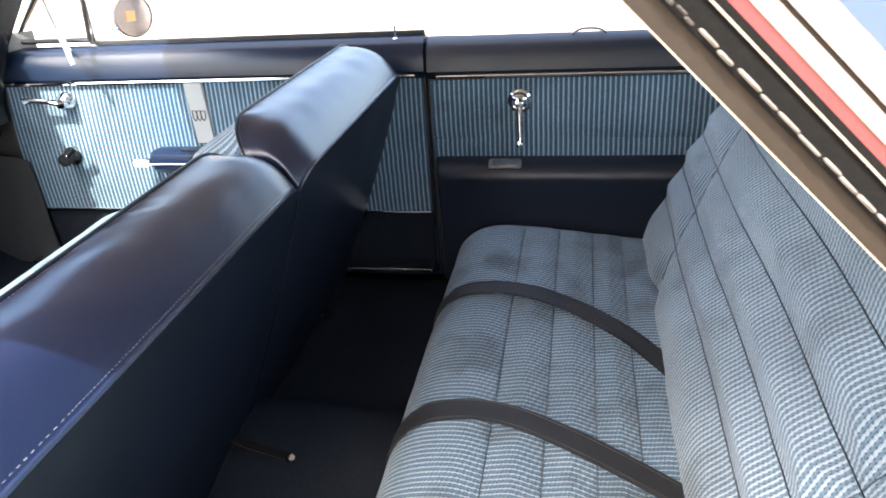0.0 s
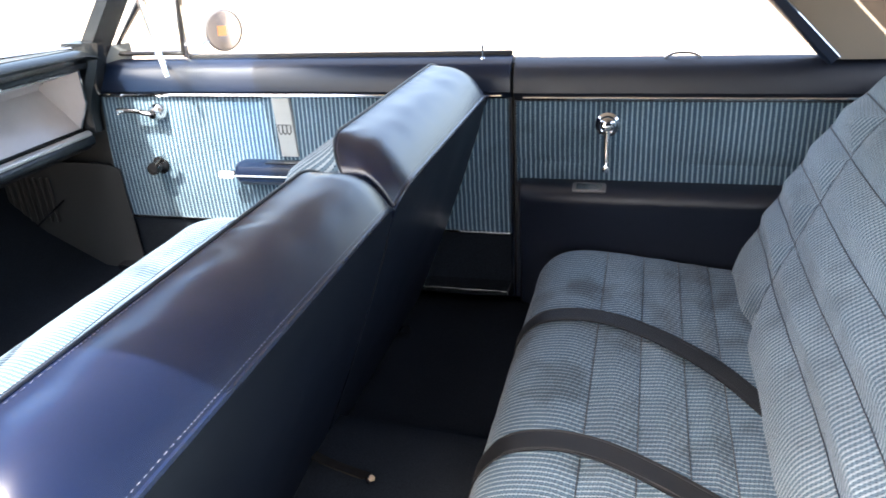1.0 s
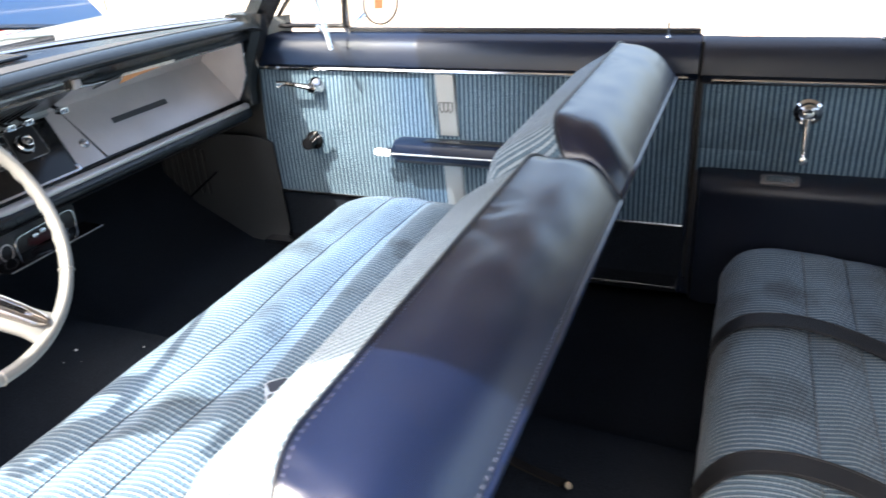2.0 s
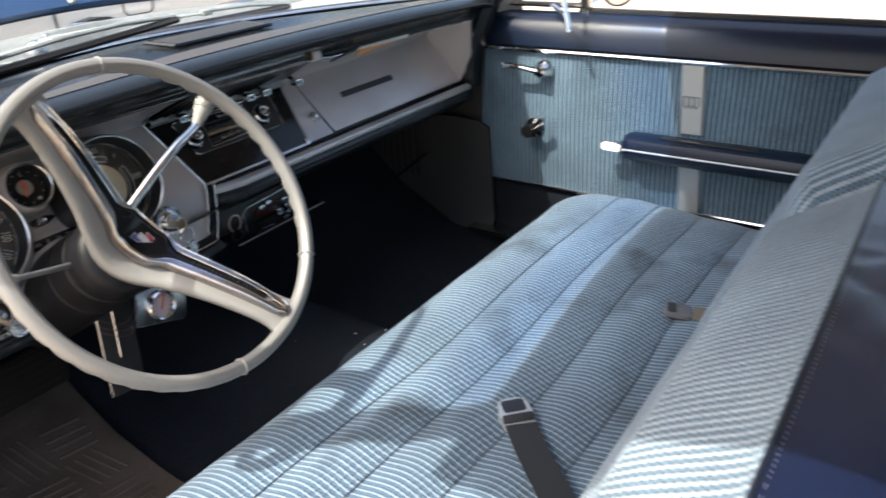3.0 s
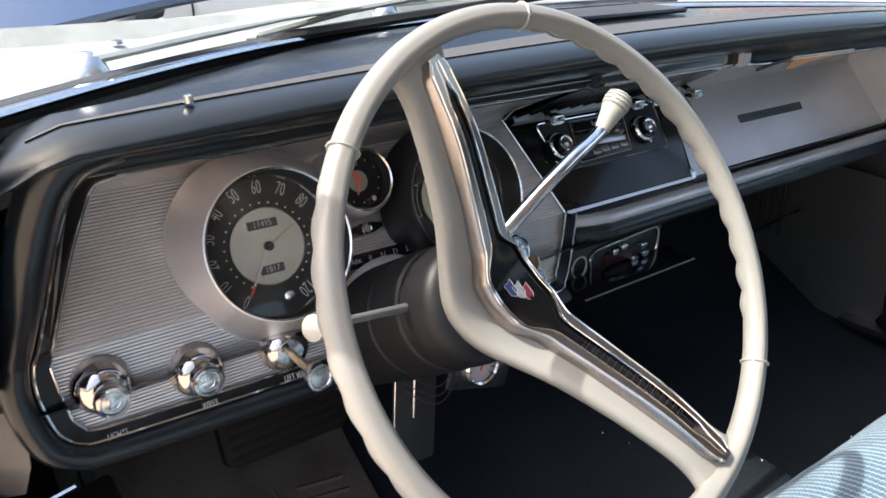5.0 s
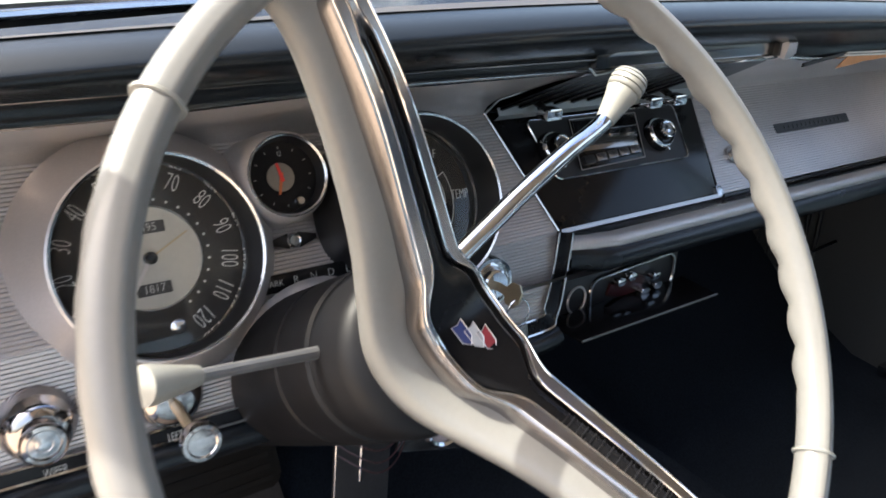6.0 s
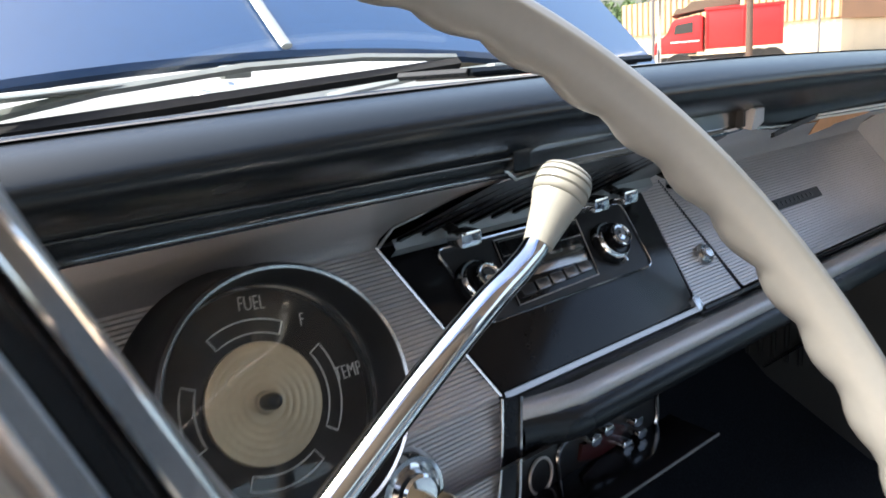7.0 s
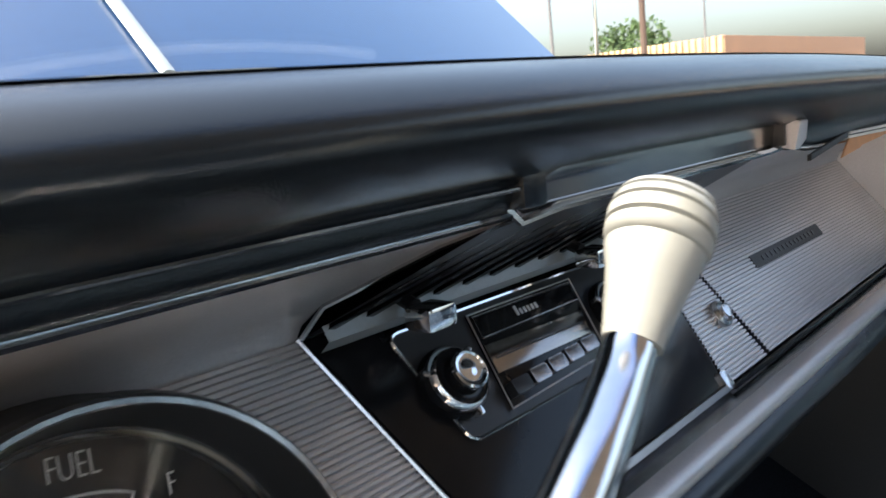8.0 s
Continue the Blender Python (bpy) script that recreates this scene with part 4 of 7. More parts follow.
def tree(direction, dist, h, spread):
    p = far(direction, dist)
    t = thing("broadleaf_tree", (p.x, p.y, -0.08), "green broadleaf tree behind the building", "tree")
    rnd = random.Random(int(dist * 7))
    bm = tube([(p.x, p.y, -0.1), (p.x + 0.1, p.y, h * 0.4), (p.x, p.y + 0.1, h * 0.8)], [0.28, 0.2, 0.06], 8)
    for k in range(7):
        a = k * 0.9
        tube([(p.x, p.y, h * (0.35 + 0.05 * k)), (p.x + spread * 0.6 * math.cos(a), p.y + spread * 0.6 * math.sin(a), h * (0.55 + 0.05 * k))], [0.1, 0.03], 6, False, bm)
    part("trunk", bm, BARK, t)
    verts, faces = [], []
    for k in range(2600):
        a, b2, rr = rnd.uniform(0, 6.283), math.acos(rnd.uniform(-1, 1)), rnd.uniform(0.5, 1) ** 0.5
        lump = 1 + 0.25 * math.sin(3 * a + 1) * math.sin(2 * b2) + 0.15 * math.sin(7 * a)
        c = Vector((p.x + spread * lump * rr * math.sin(b2) * math.cos(a), p.y + spread * lump * rr * math.sin(b2) * math.sin(a), h * 0.68 + h * 0.34 * lump * rr * math.cos(b2)))
        q = Euler((rnd.uniform(0, 6), rnd.uniform(0, 6), rnd.uniform(0, 6))).to_matrix()
        s = rnd.uniform(0.15, 0.32)
        i = len(verts)
        verts += [c + q @ Vector(o) * s for o in ((-1, 0, 0), (0, -0.5, 0.1), (1, 0, 0), (0, 0.5, 0.1))]
        faces.append((i, i + 1, i + 2, i + 3))
    me = bpy.data.meshes.new("crown")
    me.from_pydata(verts, [], faces)
    me.materials.append(LEAF)
    ob = new("crown", me)
    ob.parent, ob.matrix_parent_inverse = t, Matrix.Translation(-Vector(t.location))
    tagged(ob, kind="stuff")


def parked_car(x, y, turn, paint, label):
    m = pose(x, y, -0.08, 0, 0, turn)
    c = thing("parked_car", (x, y, -0.08), label, "car")
    prof = [(-2.2, 0.35), (-2.25, 0.6), (-2.1, 0.85), (-1.2, 0.95), (-0.7, 1.38), (0.6, 1.4), (1.2, 0.98), (2.1, 0.85), (2.25, 0.6), (2.2, 0.35)]
    rows = []
    for w, s in ((-0.88, 0.96), (-0.8, 1.0), (0.8, 1.0), (0.88, 0.96)):
        rows.append([m @ Vector((px, w, 0.35 + (pz - 0.35) * s)) for px, pz in prof])
    part("body", loft(rows, True), paint, c)
    part("window", slab([(-1.0, 0.98), (-0.6, 1.33), (0.5, 1.35), (1.0, 1.0)], 1.80, m @ pose(0, 0.9, 0, 90, 0, 0)), DARK, c)
    for wx in (-1.4, 1.4):
        for wy in (-0.88, 0.72):
            part("wheel", lathe([(0, 0), (0.2, 0), (0.31, 0.02), (0.33, 0.1), (0.31, 0.17), (0, 0.17)], m @ pose(wx, wy + 0.17, 0.33, 90, 0, 0), 20), RUBBER, c)


def white_car():
    """A white saloon standing crosswise before the open hood; its flank lies at y = 3.8."""
    c = thing("white_car", (0.2, 4.6, -0.08), "white saloon car parked crosswise before the open hood", "car")
    prof = [(3.95, 0.08), (3.86, 0.22), (3.82, 0.40), (3.80, 0.60), (3.805, 0.72), (3.83, 0.82), (3.87, 0.90), (4.10, 1.32), (4.20, 1.38), (5.0, 1.38), (5.1, 1.32), (5.33, 0.90), (5.38, 0.7), (5.38, 0.3), (5.25, 0.08)]
    rows = []
    for x, k, top in ((-2.55, 0.80, 0.62), (-2.45, 0.95, 0.66), (-1.5, 1.0, 0.72), (-1.2, 1.0, 0.78), (-0.5, 1.0, 1.0), (0.6, 1.0, 1.0), (1.1, 1.0, 1.0), (1.6, 1.0, 0.75), (1.98, 1.0, 0.70), (2.06, 0.95, 0.66)):
        rows.append([(x, 4.6 + (y - 4.6) * k, z if z < 0.88 else 0.88 + (z - 0.88) * (top - 0.6) / 0.4) for y, z in prof])
    body = part("body", loft(rows, True), WHITE_CAR, c, "glossy white body")
    for x in (0.237, 1.00, -0.75):
        part("door_gap", tube([(x - 0.01, 3.797, 0.30), (x, 3.797, 0.60), (x, 3.802, 0.72), (x, 3.83, 0.825)], 0.0045, 6), DARK, body)
    part("fuel_door", tube([(1.42 + px, 3.799, 0.70 + pz) for px, pz in rounded(0.16, 0.15, 0.03)], 0.003, 5, True), DARK, body)
    for x in (0.15, 0.84):
        part("door_handle", slab(rounded(0.15, 0.035, 0.012), 0.012, axes((x, 3.803, 0.752), (1, 0, 0), (0, 0, 1)), 0.004), DARK, body)
    part("tail_lamp", block(1.88, 2.07, 3.795, 4.0, 0.63, 0.86, 0.012), TRUCK_RED, c, "red tail lamp")
    part("window", slab([(-0.9, 0.0), (0.95, 0.0), (0.7, 0.36), (-0.3, 0.38)], 0.01, axes((0, 3.93, 0.93), (1, 0, 0), (0, 0.42, 0.9))), DARK, c, "dark side windows")
    part("rear_bumper", block(1.95, 2.16, 3.85, 5.35, 0.32, 0.52, 0.05), WHITE_CAR, c)
    for x in (1.16, -1.45):
        arch = [(x + 0.36 * math.cos(math.pi * k / 12), 3.796, 0.27 + 0.37 * math.sin(math.pi * k / 12)) for k in range(13)]
        part("wheel_arch", tube(arch, 0.012, 6), DARK, c)
        part("wheel", lathe([(0, 0.02), (0.2, 0.02), (0.29, 0.0), (0.325, -0.03), (0.325, -0.18), (0, -0.2)], axes((x, 3.785, 0.245), (1, 0, 0), (0, 0, 1)), 28), RUBBER, c)


building()
white_car()
red_truck()
pole((0.879, 0.477, 0), 20, 0.085, 8, "brown wooden utility pole by the lot")
pole((0.821, 0.571, 0), 30, 0.07, 9, "thin grey metal lamp pole")
pole((0.91, 0.41, 0), 40, 0.06, 9, "thin grey metal lamp pole")
tree((0.872, 0.485, 0), 70, 7.5, 3.2)
tree((0.80, 0.60, 0), 80, 6.0, 3.5)
parked_car(19.5, 19.6, 30, CAR_MAROON, "maroon parked car in the sun")


def fence():
    f = thing("low_plank_wall", (12.5, -1.0, -0.08), "low weathered plank edging beside the lot", "fence")
    for k in range(3):
        part("plank", block(12.4, 12.5, -6.0, 0.0, -0.08 + 0.16 * k, 0.06 + 0.16 * k, 0.01), WOOD, f)
    part("post", block(12.35, 12.5, 0.02, 0.16, -0.08, 0.9, 0.01), GREEN_PAINT, f, "green painted post")


fence()


# ---- seats ----
def pleated(path, seams, swell, nx, x_of, edge=0.05, wave=0.0, seam_w=0.010, cross=()):
    """Rows along x of a padded surface: path of (y, z) points, with sewn seams at arc lengths and a swell between them."""
    pts = [Vector((0, y, z)) for y, z in path]
    pts = spline(pts, 14)
    arc = [0.0]
    for a, b in zip(pts, pts[1:]):
        arc.append(arc[-1] + (b - a).length)
    # resample evenly
    n = int(arc[-1] / 0.0042)
    even, k = [], 0
    for i in range(n + 1):
        s = arc[-1] * i / n
        while k < len(arc) - 2 and arc[k + 1] < s:
            k += 1
        t = (s - arc[k]) / max(1e-9, arc[k + 1] - arc[k])
        even.append((s, pts[k].lerp(pts[k + 1], t)))
    rows = []
    for j in range(nx + 1):
        u = 2 * j / nx - 1
        row = []
        for i, (s, p) in enumerate(even):
            a, b = even[max(i - 1, 0)][1], even[min(i + 1, n)][1]
            d = (b - a).normalized()
            nrm = Vector((0, -d.z, d.y))
            x0, x1, drop = x_of(s / arc[-1])
            x = (x0 + x1) / 2 + u * (x1 - x0) / 2
            sx = s + wave * math.sin(9 * x + 2)
            near = min((abs(sx - q) for q in seams), default=1)
            for cx, slant in cross:
                near = min(near, 0.5 * abs(x - cx - slant * (s / arc[-1] - 0.5)) + 0.004)
            pad = swell * (1 - math.exp(-(near / 0.026) ** 2)) - 0.0016 * math.exp(-(near / 0.0036) ** 2)
            ends = min(1.0, (1 - abs(u)) * (x1 - x0) / 2 / edge)
            fall = drop * (1 - math.sqrt(max(0.0, 1 - (1 - ends) ** 2)))
            lump = 0.0024 * noise.noise(Vector((x * 6, s * 6, 1.7))) + 0.0012 * noise.noise(Vector((x * 19, s * 15, 3.1)))
            q = p + nrm * (pad * min(1.0, ends * ends + 0.12) - fall + lump)
            row.append((x, q.y, q.z))
        rows.append(row)
    return rows


def seam_lines(rows, path, seams, owner, wave=0.0):
    """A sunk line of dark thread along every seam."""
    pts = spline([Vector((0, y, z)) for y, z in path], 14)
    total = sum((b - a).length for a, b in zip(pts, pts[1:]))
    for q in seams:
        line = []
        for r in rows[1:-1]:
            k = (q - wave * math.sin(9 * r[0][0] + 2)) / total * (len(r) - 1)
            i = max(0, min(len(r) - 2, int(k)))
            line.append(Vector(r[i]).lerp(Vector(r[i + 1]), k - i) + Vector((0, 0.0004, 0.0006)))
        part("seam", tube(line, 0.0010, 5), NAVY_DARK, owner, "dark sewn seam")


def skirt(rows, bm, depth):
    """Close the two ends of a padded surface towards its inside."""
    for r in (rows[0], rows[-1]):
        loft([r, depth(r)], bm=bm)


def front_seat():
    s = thing("front_bench_seat", (CX, 0.9, 0.22), "front bench seat in ribbed blue cloth with navy vinyl backs", "car seat")
    # cushion: from the crease at the back over the top and down the front
    path = [(0.66, 0.435), (0.74, 0.449), (0.86, 0.459), (0.98, 0.468), (1.07, 0.470), (1.14, 0.460), (1.185, 0.430), (1.205, 0.38), (1.195, 0.30)]
    seams = [0.128, 0.224, 0.315, 0.405]
    rows = pleated(path, seams, 0.0105, 80, lambda t: (-0.68, 0.70, 0.05), 0.12, 0.006)
    bm = loft(rows)
    skirt(rows, bm, lambda r: [(p[0], p[1], 0.27) for p in r])
    c = part("cushion", bm, SEAT_CLOTH, s, "ribbed blue cloth cushion with sewn pleats")
    seam_lines(rows, path, seams, c, 0.006)
    part("seat_base", block(-0.66, 0.68, 0.66, 1.17, 0.235, 0.31, 0.02), NAVY_DARK, s, "dark navy vinyl base")
    # two backrests; cloth front, vinyl top band and vinyl rear
    for x0, x1, lift in ((-0.655, 0.018, 0.0), (0.028, 0.672, 0.018)):
        def ends(x, w=0.075):
            """How far the top falls at the two ends."""
            e = min(x - x0, x1 - x)
            t = max(0.0, 1 - e / w)
            return 1 - math.sqrt(max(0.0, 1 - t * t))

        xs = [x0 + (x1 - x0) * (0.5 - 0.5 * math.cos(math.pi * k / 90)) for k in range(91)]
        front, band, rear = [], [], []
        for x in xs:
            f = ends(x)
            fz = 0.055 * f
            top_f = Vector((x, 0.525 - 0.012 * f, 0.828 + lift - fz))
            top_r = Vector((x, 0.415 + 0.012 * f, 0.772 + 0.3 * lift - 0.5 * fz))
            row = []
            for k in range(34):
                t = k / 33
                # front face: bulges forward, from crease to the top seam
                y = 0.745 - 0.225 * t + 0.040 * math.sin(math.pi * min(1, t * 0.98)) * (1 - 0.5 * f)
                z = 0.440 + (top_f.z - 0.440) * t
                if t > 0.82:
                    w = (t - 0.82) / 0.18
                    y = y * (1 - w) + (top_f.y + 0.012 * (1 - w)) * w
                w = max(0.0, (t - 0.66) / 0.34)
                y += 0.029 * math.sin(math.pi * w) ** 1.2 * (1 - f)
                z += 0.012 * math.sin(math.pi * w) ** 1.3 * (1 - f)
                row.append((x, y - 0.02 * f, z))
            front.append(row)
            last = Vector(row[-1])
            row = []
            for k in range(15):
                t = k / 14
                p = last.lerp(top_r, t)
                p.z += 0.024 * math.sin(math.pi * t ** 1.25) + 0.0026 * math.sin(x * 170 + 8 * math.sin(x * 29) + 14 * t) * (0.5 + 0.5 * math.sin(x * 17)) * math.exp(-t * 7.0) * min(1.0, t * 12) + 0.0020 * noise.noise(Vector((x * 16, t * 3, 4.0))) * math.sin(math.pi * t)
                row.append(p)
            band.append(row)
            rear.append([(x, top_r.y, top_r.z), (x, top_r.y + 0.004, top_r.z - 0.012), (x, 0.443, 0.69), (x, 0.482, 0.58), (x, 0.528, 0.46), (x, 0.575, 0.345), (x, 0.61, 0.262), (x, 0.62, 0.245)])
        back = part("backrest", loft(front), BACK_CLOTH, s, "ribbed blue cloth front of the backrest")
        bm = loft(band)
        part("top_band", bm, NAVY, back, "glossy navy vinyl top band with wrinkles")
        part("back_panel", loft(rear), NAVY_BACK, back, "navy vinyl rear of the backrest")
        for k in (0, -1):
            bm = mesh()
            ring = [Vector(p) for p in front[k]] + [Vector(p) for p in band[k]][1:] + [Vector(p) for p in rear[k]][1:]
            bm.faces.new([bm.verts.new(p) for p in ring])
            bmesh.ops.triangulate(bm, faces=bm.faces)
            part("end_cap", bm, NAVY_BACK, back, "navy vinyl end cap", 0)
        part("front_piping", tube([Vector(r[0]) + Vector((0, 0.001, 0.001)) for r in band], 0.0018, 6), NAVY_DARK, back)
        part("rear_piping", tube([Vector(r[-1]) for r in band], 0.0032, 6), NAVY, back)
        for w0 in (0.0038, -0.0060):
            bm = mesh()
            line = []
            for r in band:
                a, d = (Vector(r[0]), Vector(r[1])) if w0 > 0 else (Vector(r[-1]), Vector(r[-2]))
                line.append(a + (d - a).normalized() * abs(w0) + Vector((0, 0, 0.0004)))
            for a, d in zip(line, line[1:]):
                n = max(1, int((d - a).length / 0.0048))
                for k in range(n):
                    tube([a.lerp(d, (k + 0.15) / n), a.lerp(d, (k + 0.62) / n)], 0.00024, 4, False, bm)
            part("stitching", bm, THREAD, back, "pale double stitching")
    for x in (-0.5, 0.05, 0.55):
        part("seat_track", block(x - 0.015, x + 0.015, 0.6, 1.1, 0.222, 0.24, 0.003), CHROME_WORN, s)
    part("back_hinge", tube(spline([(0.70, 0.56, 0.44), (0.708, 0.585, 0.40), (0.705, 0.60, 0.355), (0.69, 0.62, 0.33)], 4), 0.008, 8, flat=0.5), CHROME_WORN, s, "bright metal seat hinge")


front_seat()


def rear_seat():
    s = thing("rear_bench_seat", (CX, 0.0, 0.22), "rear bench seat in ribbed blue cloth with sewn pleats", "car seat")
    path = [(-0.20, 0.395), (-0.10, 0.412), (0.0, 0.425), (0.10, 0.436), (0.19, 0.441), (0.250, 0.431), (0.281, 0.405), (0.290, 0.360), (0.270, 0.25)]
    rows = pleated(path, [0.145, 0.206, 0.277, 0.353], 0.0085, 70, lambda t: (-0.64, 0.665, 0.04), 0.10, 0.002)
    bm = loft(rows)
    skirt(rows, bm, lambda r: [(p[0], p[1], 0.25) for p in r])
    c = part("cushion", bm, SEAT_CLOTH, s, "ribbed blue cloth cushion with sewn pleats")
    seam_lines(rows, path, [0.145, 0.206, 0.277, 0.353], c)
    path = [(-0.115, 0.37), (-0.122, 0.43), (-0.145, 0.50), (-0.180, 0.58), (-0.225, 0.67), (-0.275, 0.75), (-0.34, 0.815), (-0.42, 0.845), (-0.50, 0.845)]
    path = path[::-1]
    rows = pleated(path, [0.13, 0.215, 0.30, 0.385, 0.465, 0.54], 0.017, 110, lambda t: (-0.66, 0.69, 0.04), 0.10, 0.003, cross=((0.43, -0.16), (-0.40, 0.16)))
    bm = loft(rows)
    skirt(rows, bm, lambda r: [(p[0], p[1] - 0.25, p[2] - 0.1) for p in r])
    c = part("backrest", bm, BACK_CLOTH, s, "ribbed blue cloth backrest with wavy sewn channels")
    seam_lines(rows, path, [0.13, 0.215, 0.30, 0.385, 0.465, 0.54], c, 0.003)
    for cx, slant in ((0.43, -0.16), (-0.40, 0.16)):
        line = []
        m = len(rows[0])
        for i in range(int(m * 0.22), int(m * 0.9)):
            x = cx + slant * (i / (m - 1) - 0.5)
            j = max(0, min(len(rows) - 2, int((x + 0.66) / 1.35 * (len(rows) - 1))))
            f = (x - rows[j][i][0]) / (rows[j + 1][i][0] - rows[j][i][0])
            line.append(Vector(rows[j][i]).lerp(Vector(rows[j + 1][i]), f) + Vector((0, 0.0004, 0.0006)))
        part("cross_seam", tube(line, 0.0006, 5), NAVY_DARK, c, "dark sewn seam")
    part("seat_base", block(-0.62, 0.64, -0.3, 0.28, 0.23, 0.33, 0.02), NAVY_DARK, s)


rear_seat()


def strap(pts, width, side=(1, 0, 0), thick=0.0022):
    """A flat strip of webbing along a smooth line."""
    line = spline(pts, 6)
    rows = []
    for i, p in enumerate(line):
        d = (line[min(i + 1, len(line) - 1)] - line[max(i - 1, 0)]).normalized()
        a = Vector(side)
        a = (a - a.dot(d) * d).normalized()
        n = a.cross(d)
        if n.z < 0 and abs(n.z) > 0.2:
            n = -n
        rows.append([p - a * width / 2, p + a * width / 2, p + a * width / 2 + n * thick, p - a * width / 2 + n * thick])
    return loft(rows, True)


def seat_belts():
    first = [(0.262, 0.290, 0.30), (0.275, 0.299, 0.385), (0.290, 0.262, 0.4385), (0.298, 0.200, 0.4530), (0.292, 0.120, 0.4500), (0.252, 0.035, 0.4420), (0.182, -0.052, 0.4310), (0.095, -0.125, 0.415)]
    second = [(-0.120, 0.290, 0.30), (-0.100, 0.299, 0.385), (-0.078, 0.262, 0.4385), (-0.066, 0.200, 0.4530), (-0.070, 0.130, 0.4505), (-0.095, 0.060, 0.4440), (-0.135, -0.020, 0.4345), (-0.185, -0.120, 0.416)]
    for pts in (first, second):
        belt = thing("rear_seat_belt", pts[4], "black webbing lap belt lying across the rear cushion", "seat belt", "rear seat belts")
        part("webbing", strap(pts, 0.045), BLACK_WEB, belt)
        for off in (-0.019, 0.019):
            line = spline(pts, 6)
            part("edge_seam", tube([p + Vector((1, 0, 0)) * off * 0.98 + Vector((0, 0, 0.0024)) for p in line], 0.0006, 4), RUBBER, belt)
    # front buckles
    b = thing("front_seat_belt", (-0.14, 0.85, 0.4630), "black lap belt with a bare metal buckle on the seat", "seat belt", "front seat belts")
    part("webbing", strap([(-0.315, 0.70, 0.4640), (-0.255, 0.76, 0.4690), (-0.198, 0.825, 0.4725), (-0.160, 0.862, 0.4740)], 0.042), BLACK_WEB, b)
    m = axes((-0.143, 0.880, 0.4685), (0.72, -0.69, 0.0), (0.69, 0.72, 0.1))
    bk = part("buckle", slab([(-0.026, -0.030), (0.026, -0.030), (0.030, 0.0), (0.024, 0.012), (0.024, 0.028), (0.012, 0.034), (-0.012, 0.034), (-0.024, 0.028), (-0.024, 0.012), (-0.030, 0.0)], 0.010, m @ Matrix.Diagonal((0.78, 0.80, 1, 1)), 0.003), SILVER_PAINT, b, "dull grey metal buckle")
    part("buckle_slot", slab(rounded(0.031, 0.022, 0.004), 0.0015, m @ pose(0, 0.010, 0.0095)), BLACK, bk)
    part("buckle_bar", slab(rounded(0.042, 0.014, 0.003), 0.004, m @ pose(0, -0.014, 0.0085), 0.001), BLACK_WEB, bk)
    b = thing("front_seat_belt", (0.30, 0.78, 0.4630), "tan lap belt with a grey metal buckle on the seat", "seat belt", "front seat belts")
    part("webbing", strap([(0.262, 0.64, 0.4590), (0.250, 0.70, 0.4590), (0.240, 0.765, 0.4620)], 0.040), TAN_WEB, b)
    m = axes((0.230, 0.788, 0.4615), (0.94, 0.3, 0.0), (-0.3, 0.94, 0.1))
    bk = part("buckle", slab(rounded(0.038, 0.042, 0.006), 0.007, m, 0.002), STEEL, b)
    part("buckle_slot", slab(rounded(0.028, 0.014, 0.003), 0.0015, m @ pose(0, 0.01, 0.008)), DARK, bk)
    b = thing("front_seat_belt", (0.18, 0.75, 0.4630), "bright metal belt tongue in the seat crease", "seat belt", "front seat belts")
    part("tongue", slab(rounded(0.034, 0.06, 0.006), 0.004, axes((0.085, 0.715, 0.4590), (0.9, -0.4, 0.1), (0.4, 0.8, 0.35)), 0.001), CHROME, b)
    part("webbing", strap([(0.105, 0.64, 0.4530), (0.098, 0.67, 0.4560), (0.091, 0.695, 0.4600)], 0.03), BLACK_WEB, b)


seat_belts()


def floor_anchor():
    a = thing("floor_belt_anchor", (-0.066, 0.50, 0.33), "worn brown belt anchor with a bright bolt on the floor", "belt anchor")
    part("tongue", strap([(-0.045, 0.575, 0.355), (-0.052, 0.545, 0.349), (-0.058, 0.505, 0.343), (-0.064, 0.475, 0.341)], 0.030, (1, 0.1, -0.4)), WORN_BROWN, a, "worn brown strap")
    part("bolt", lathe([(0.009, 0), (0.009, 0.005), (0.006, 0.009), (0, 0.010)], pose(-0.068, 0.468, 0.339, 20, -20, 0), 6), CHROME, a, "bright bolt head")


floor_anchor()

# ---- dashboard ----
A = (1.5025, 0.6714)   # crease between the knob face and the recess
B = (1.5793, 0.7766)   # deepest line of the recess
RECESS = axes((0, A[0], A[1]), (1, 0, 0), (0, B[0] - A[0], B[1] - A[1]))  # plane of the recess face
SPAN = math.hypot(B[0] - A[0], B[1] - A[1])


def lip_y(x):
    return 1.464 - 0.03 * (x - CX) ** 2


def lip_z(x):
    """Height of the bright strip under the pad, lower on the glovebox side."""
    return 0.8355 - 0.006 * max(0.0, min(1.0, (x - 0.16) / 0.05)) - 0.0042 * max(0.0, min(1.0, (-0.36 - x) / 0.14)) - 0.004 * max(0.0, min(1.0, (x - 0.25) / 0.4))


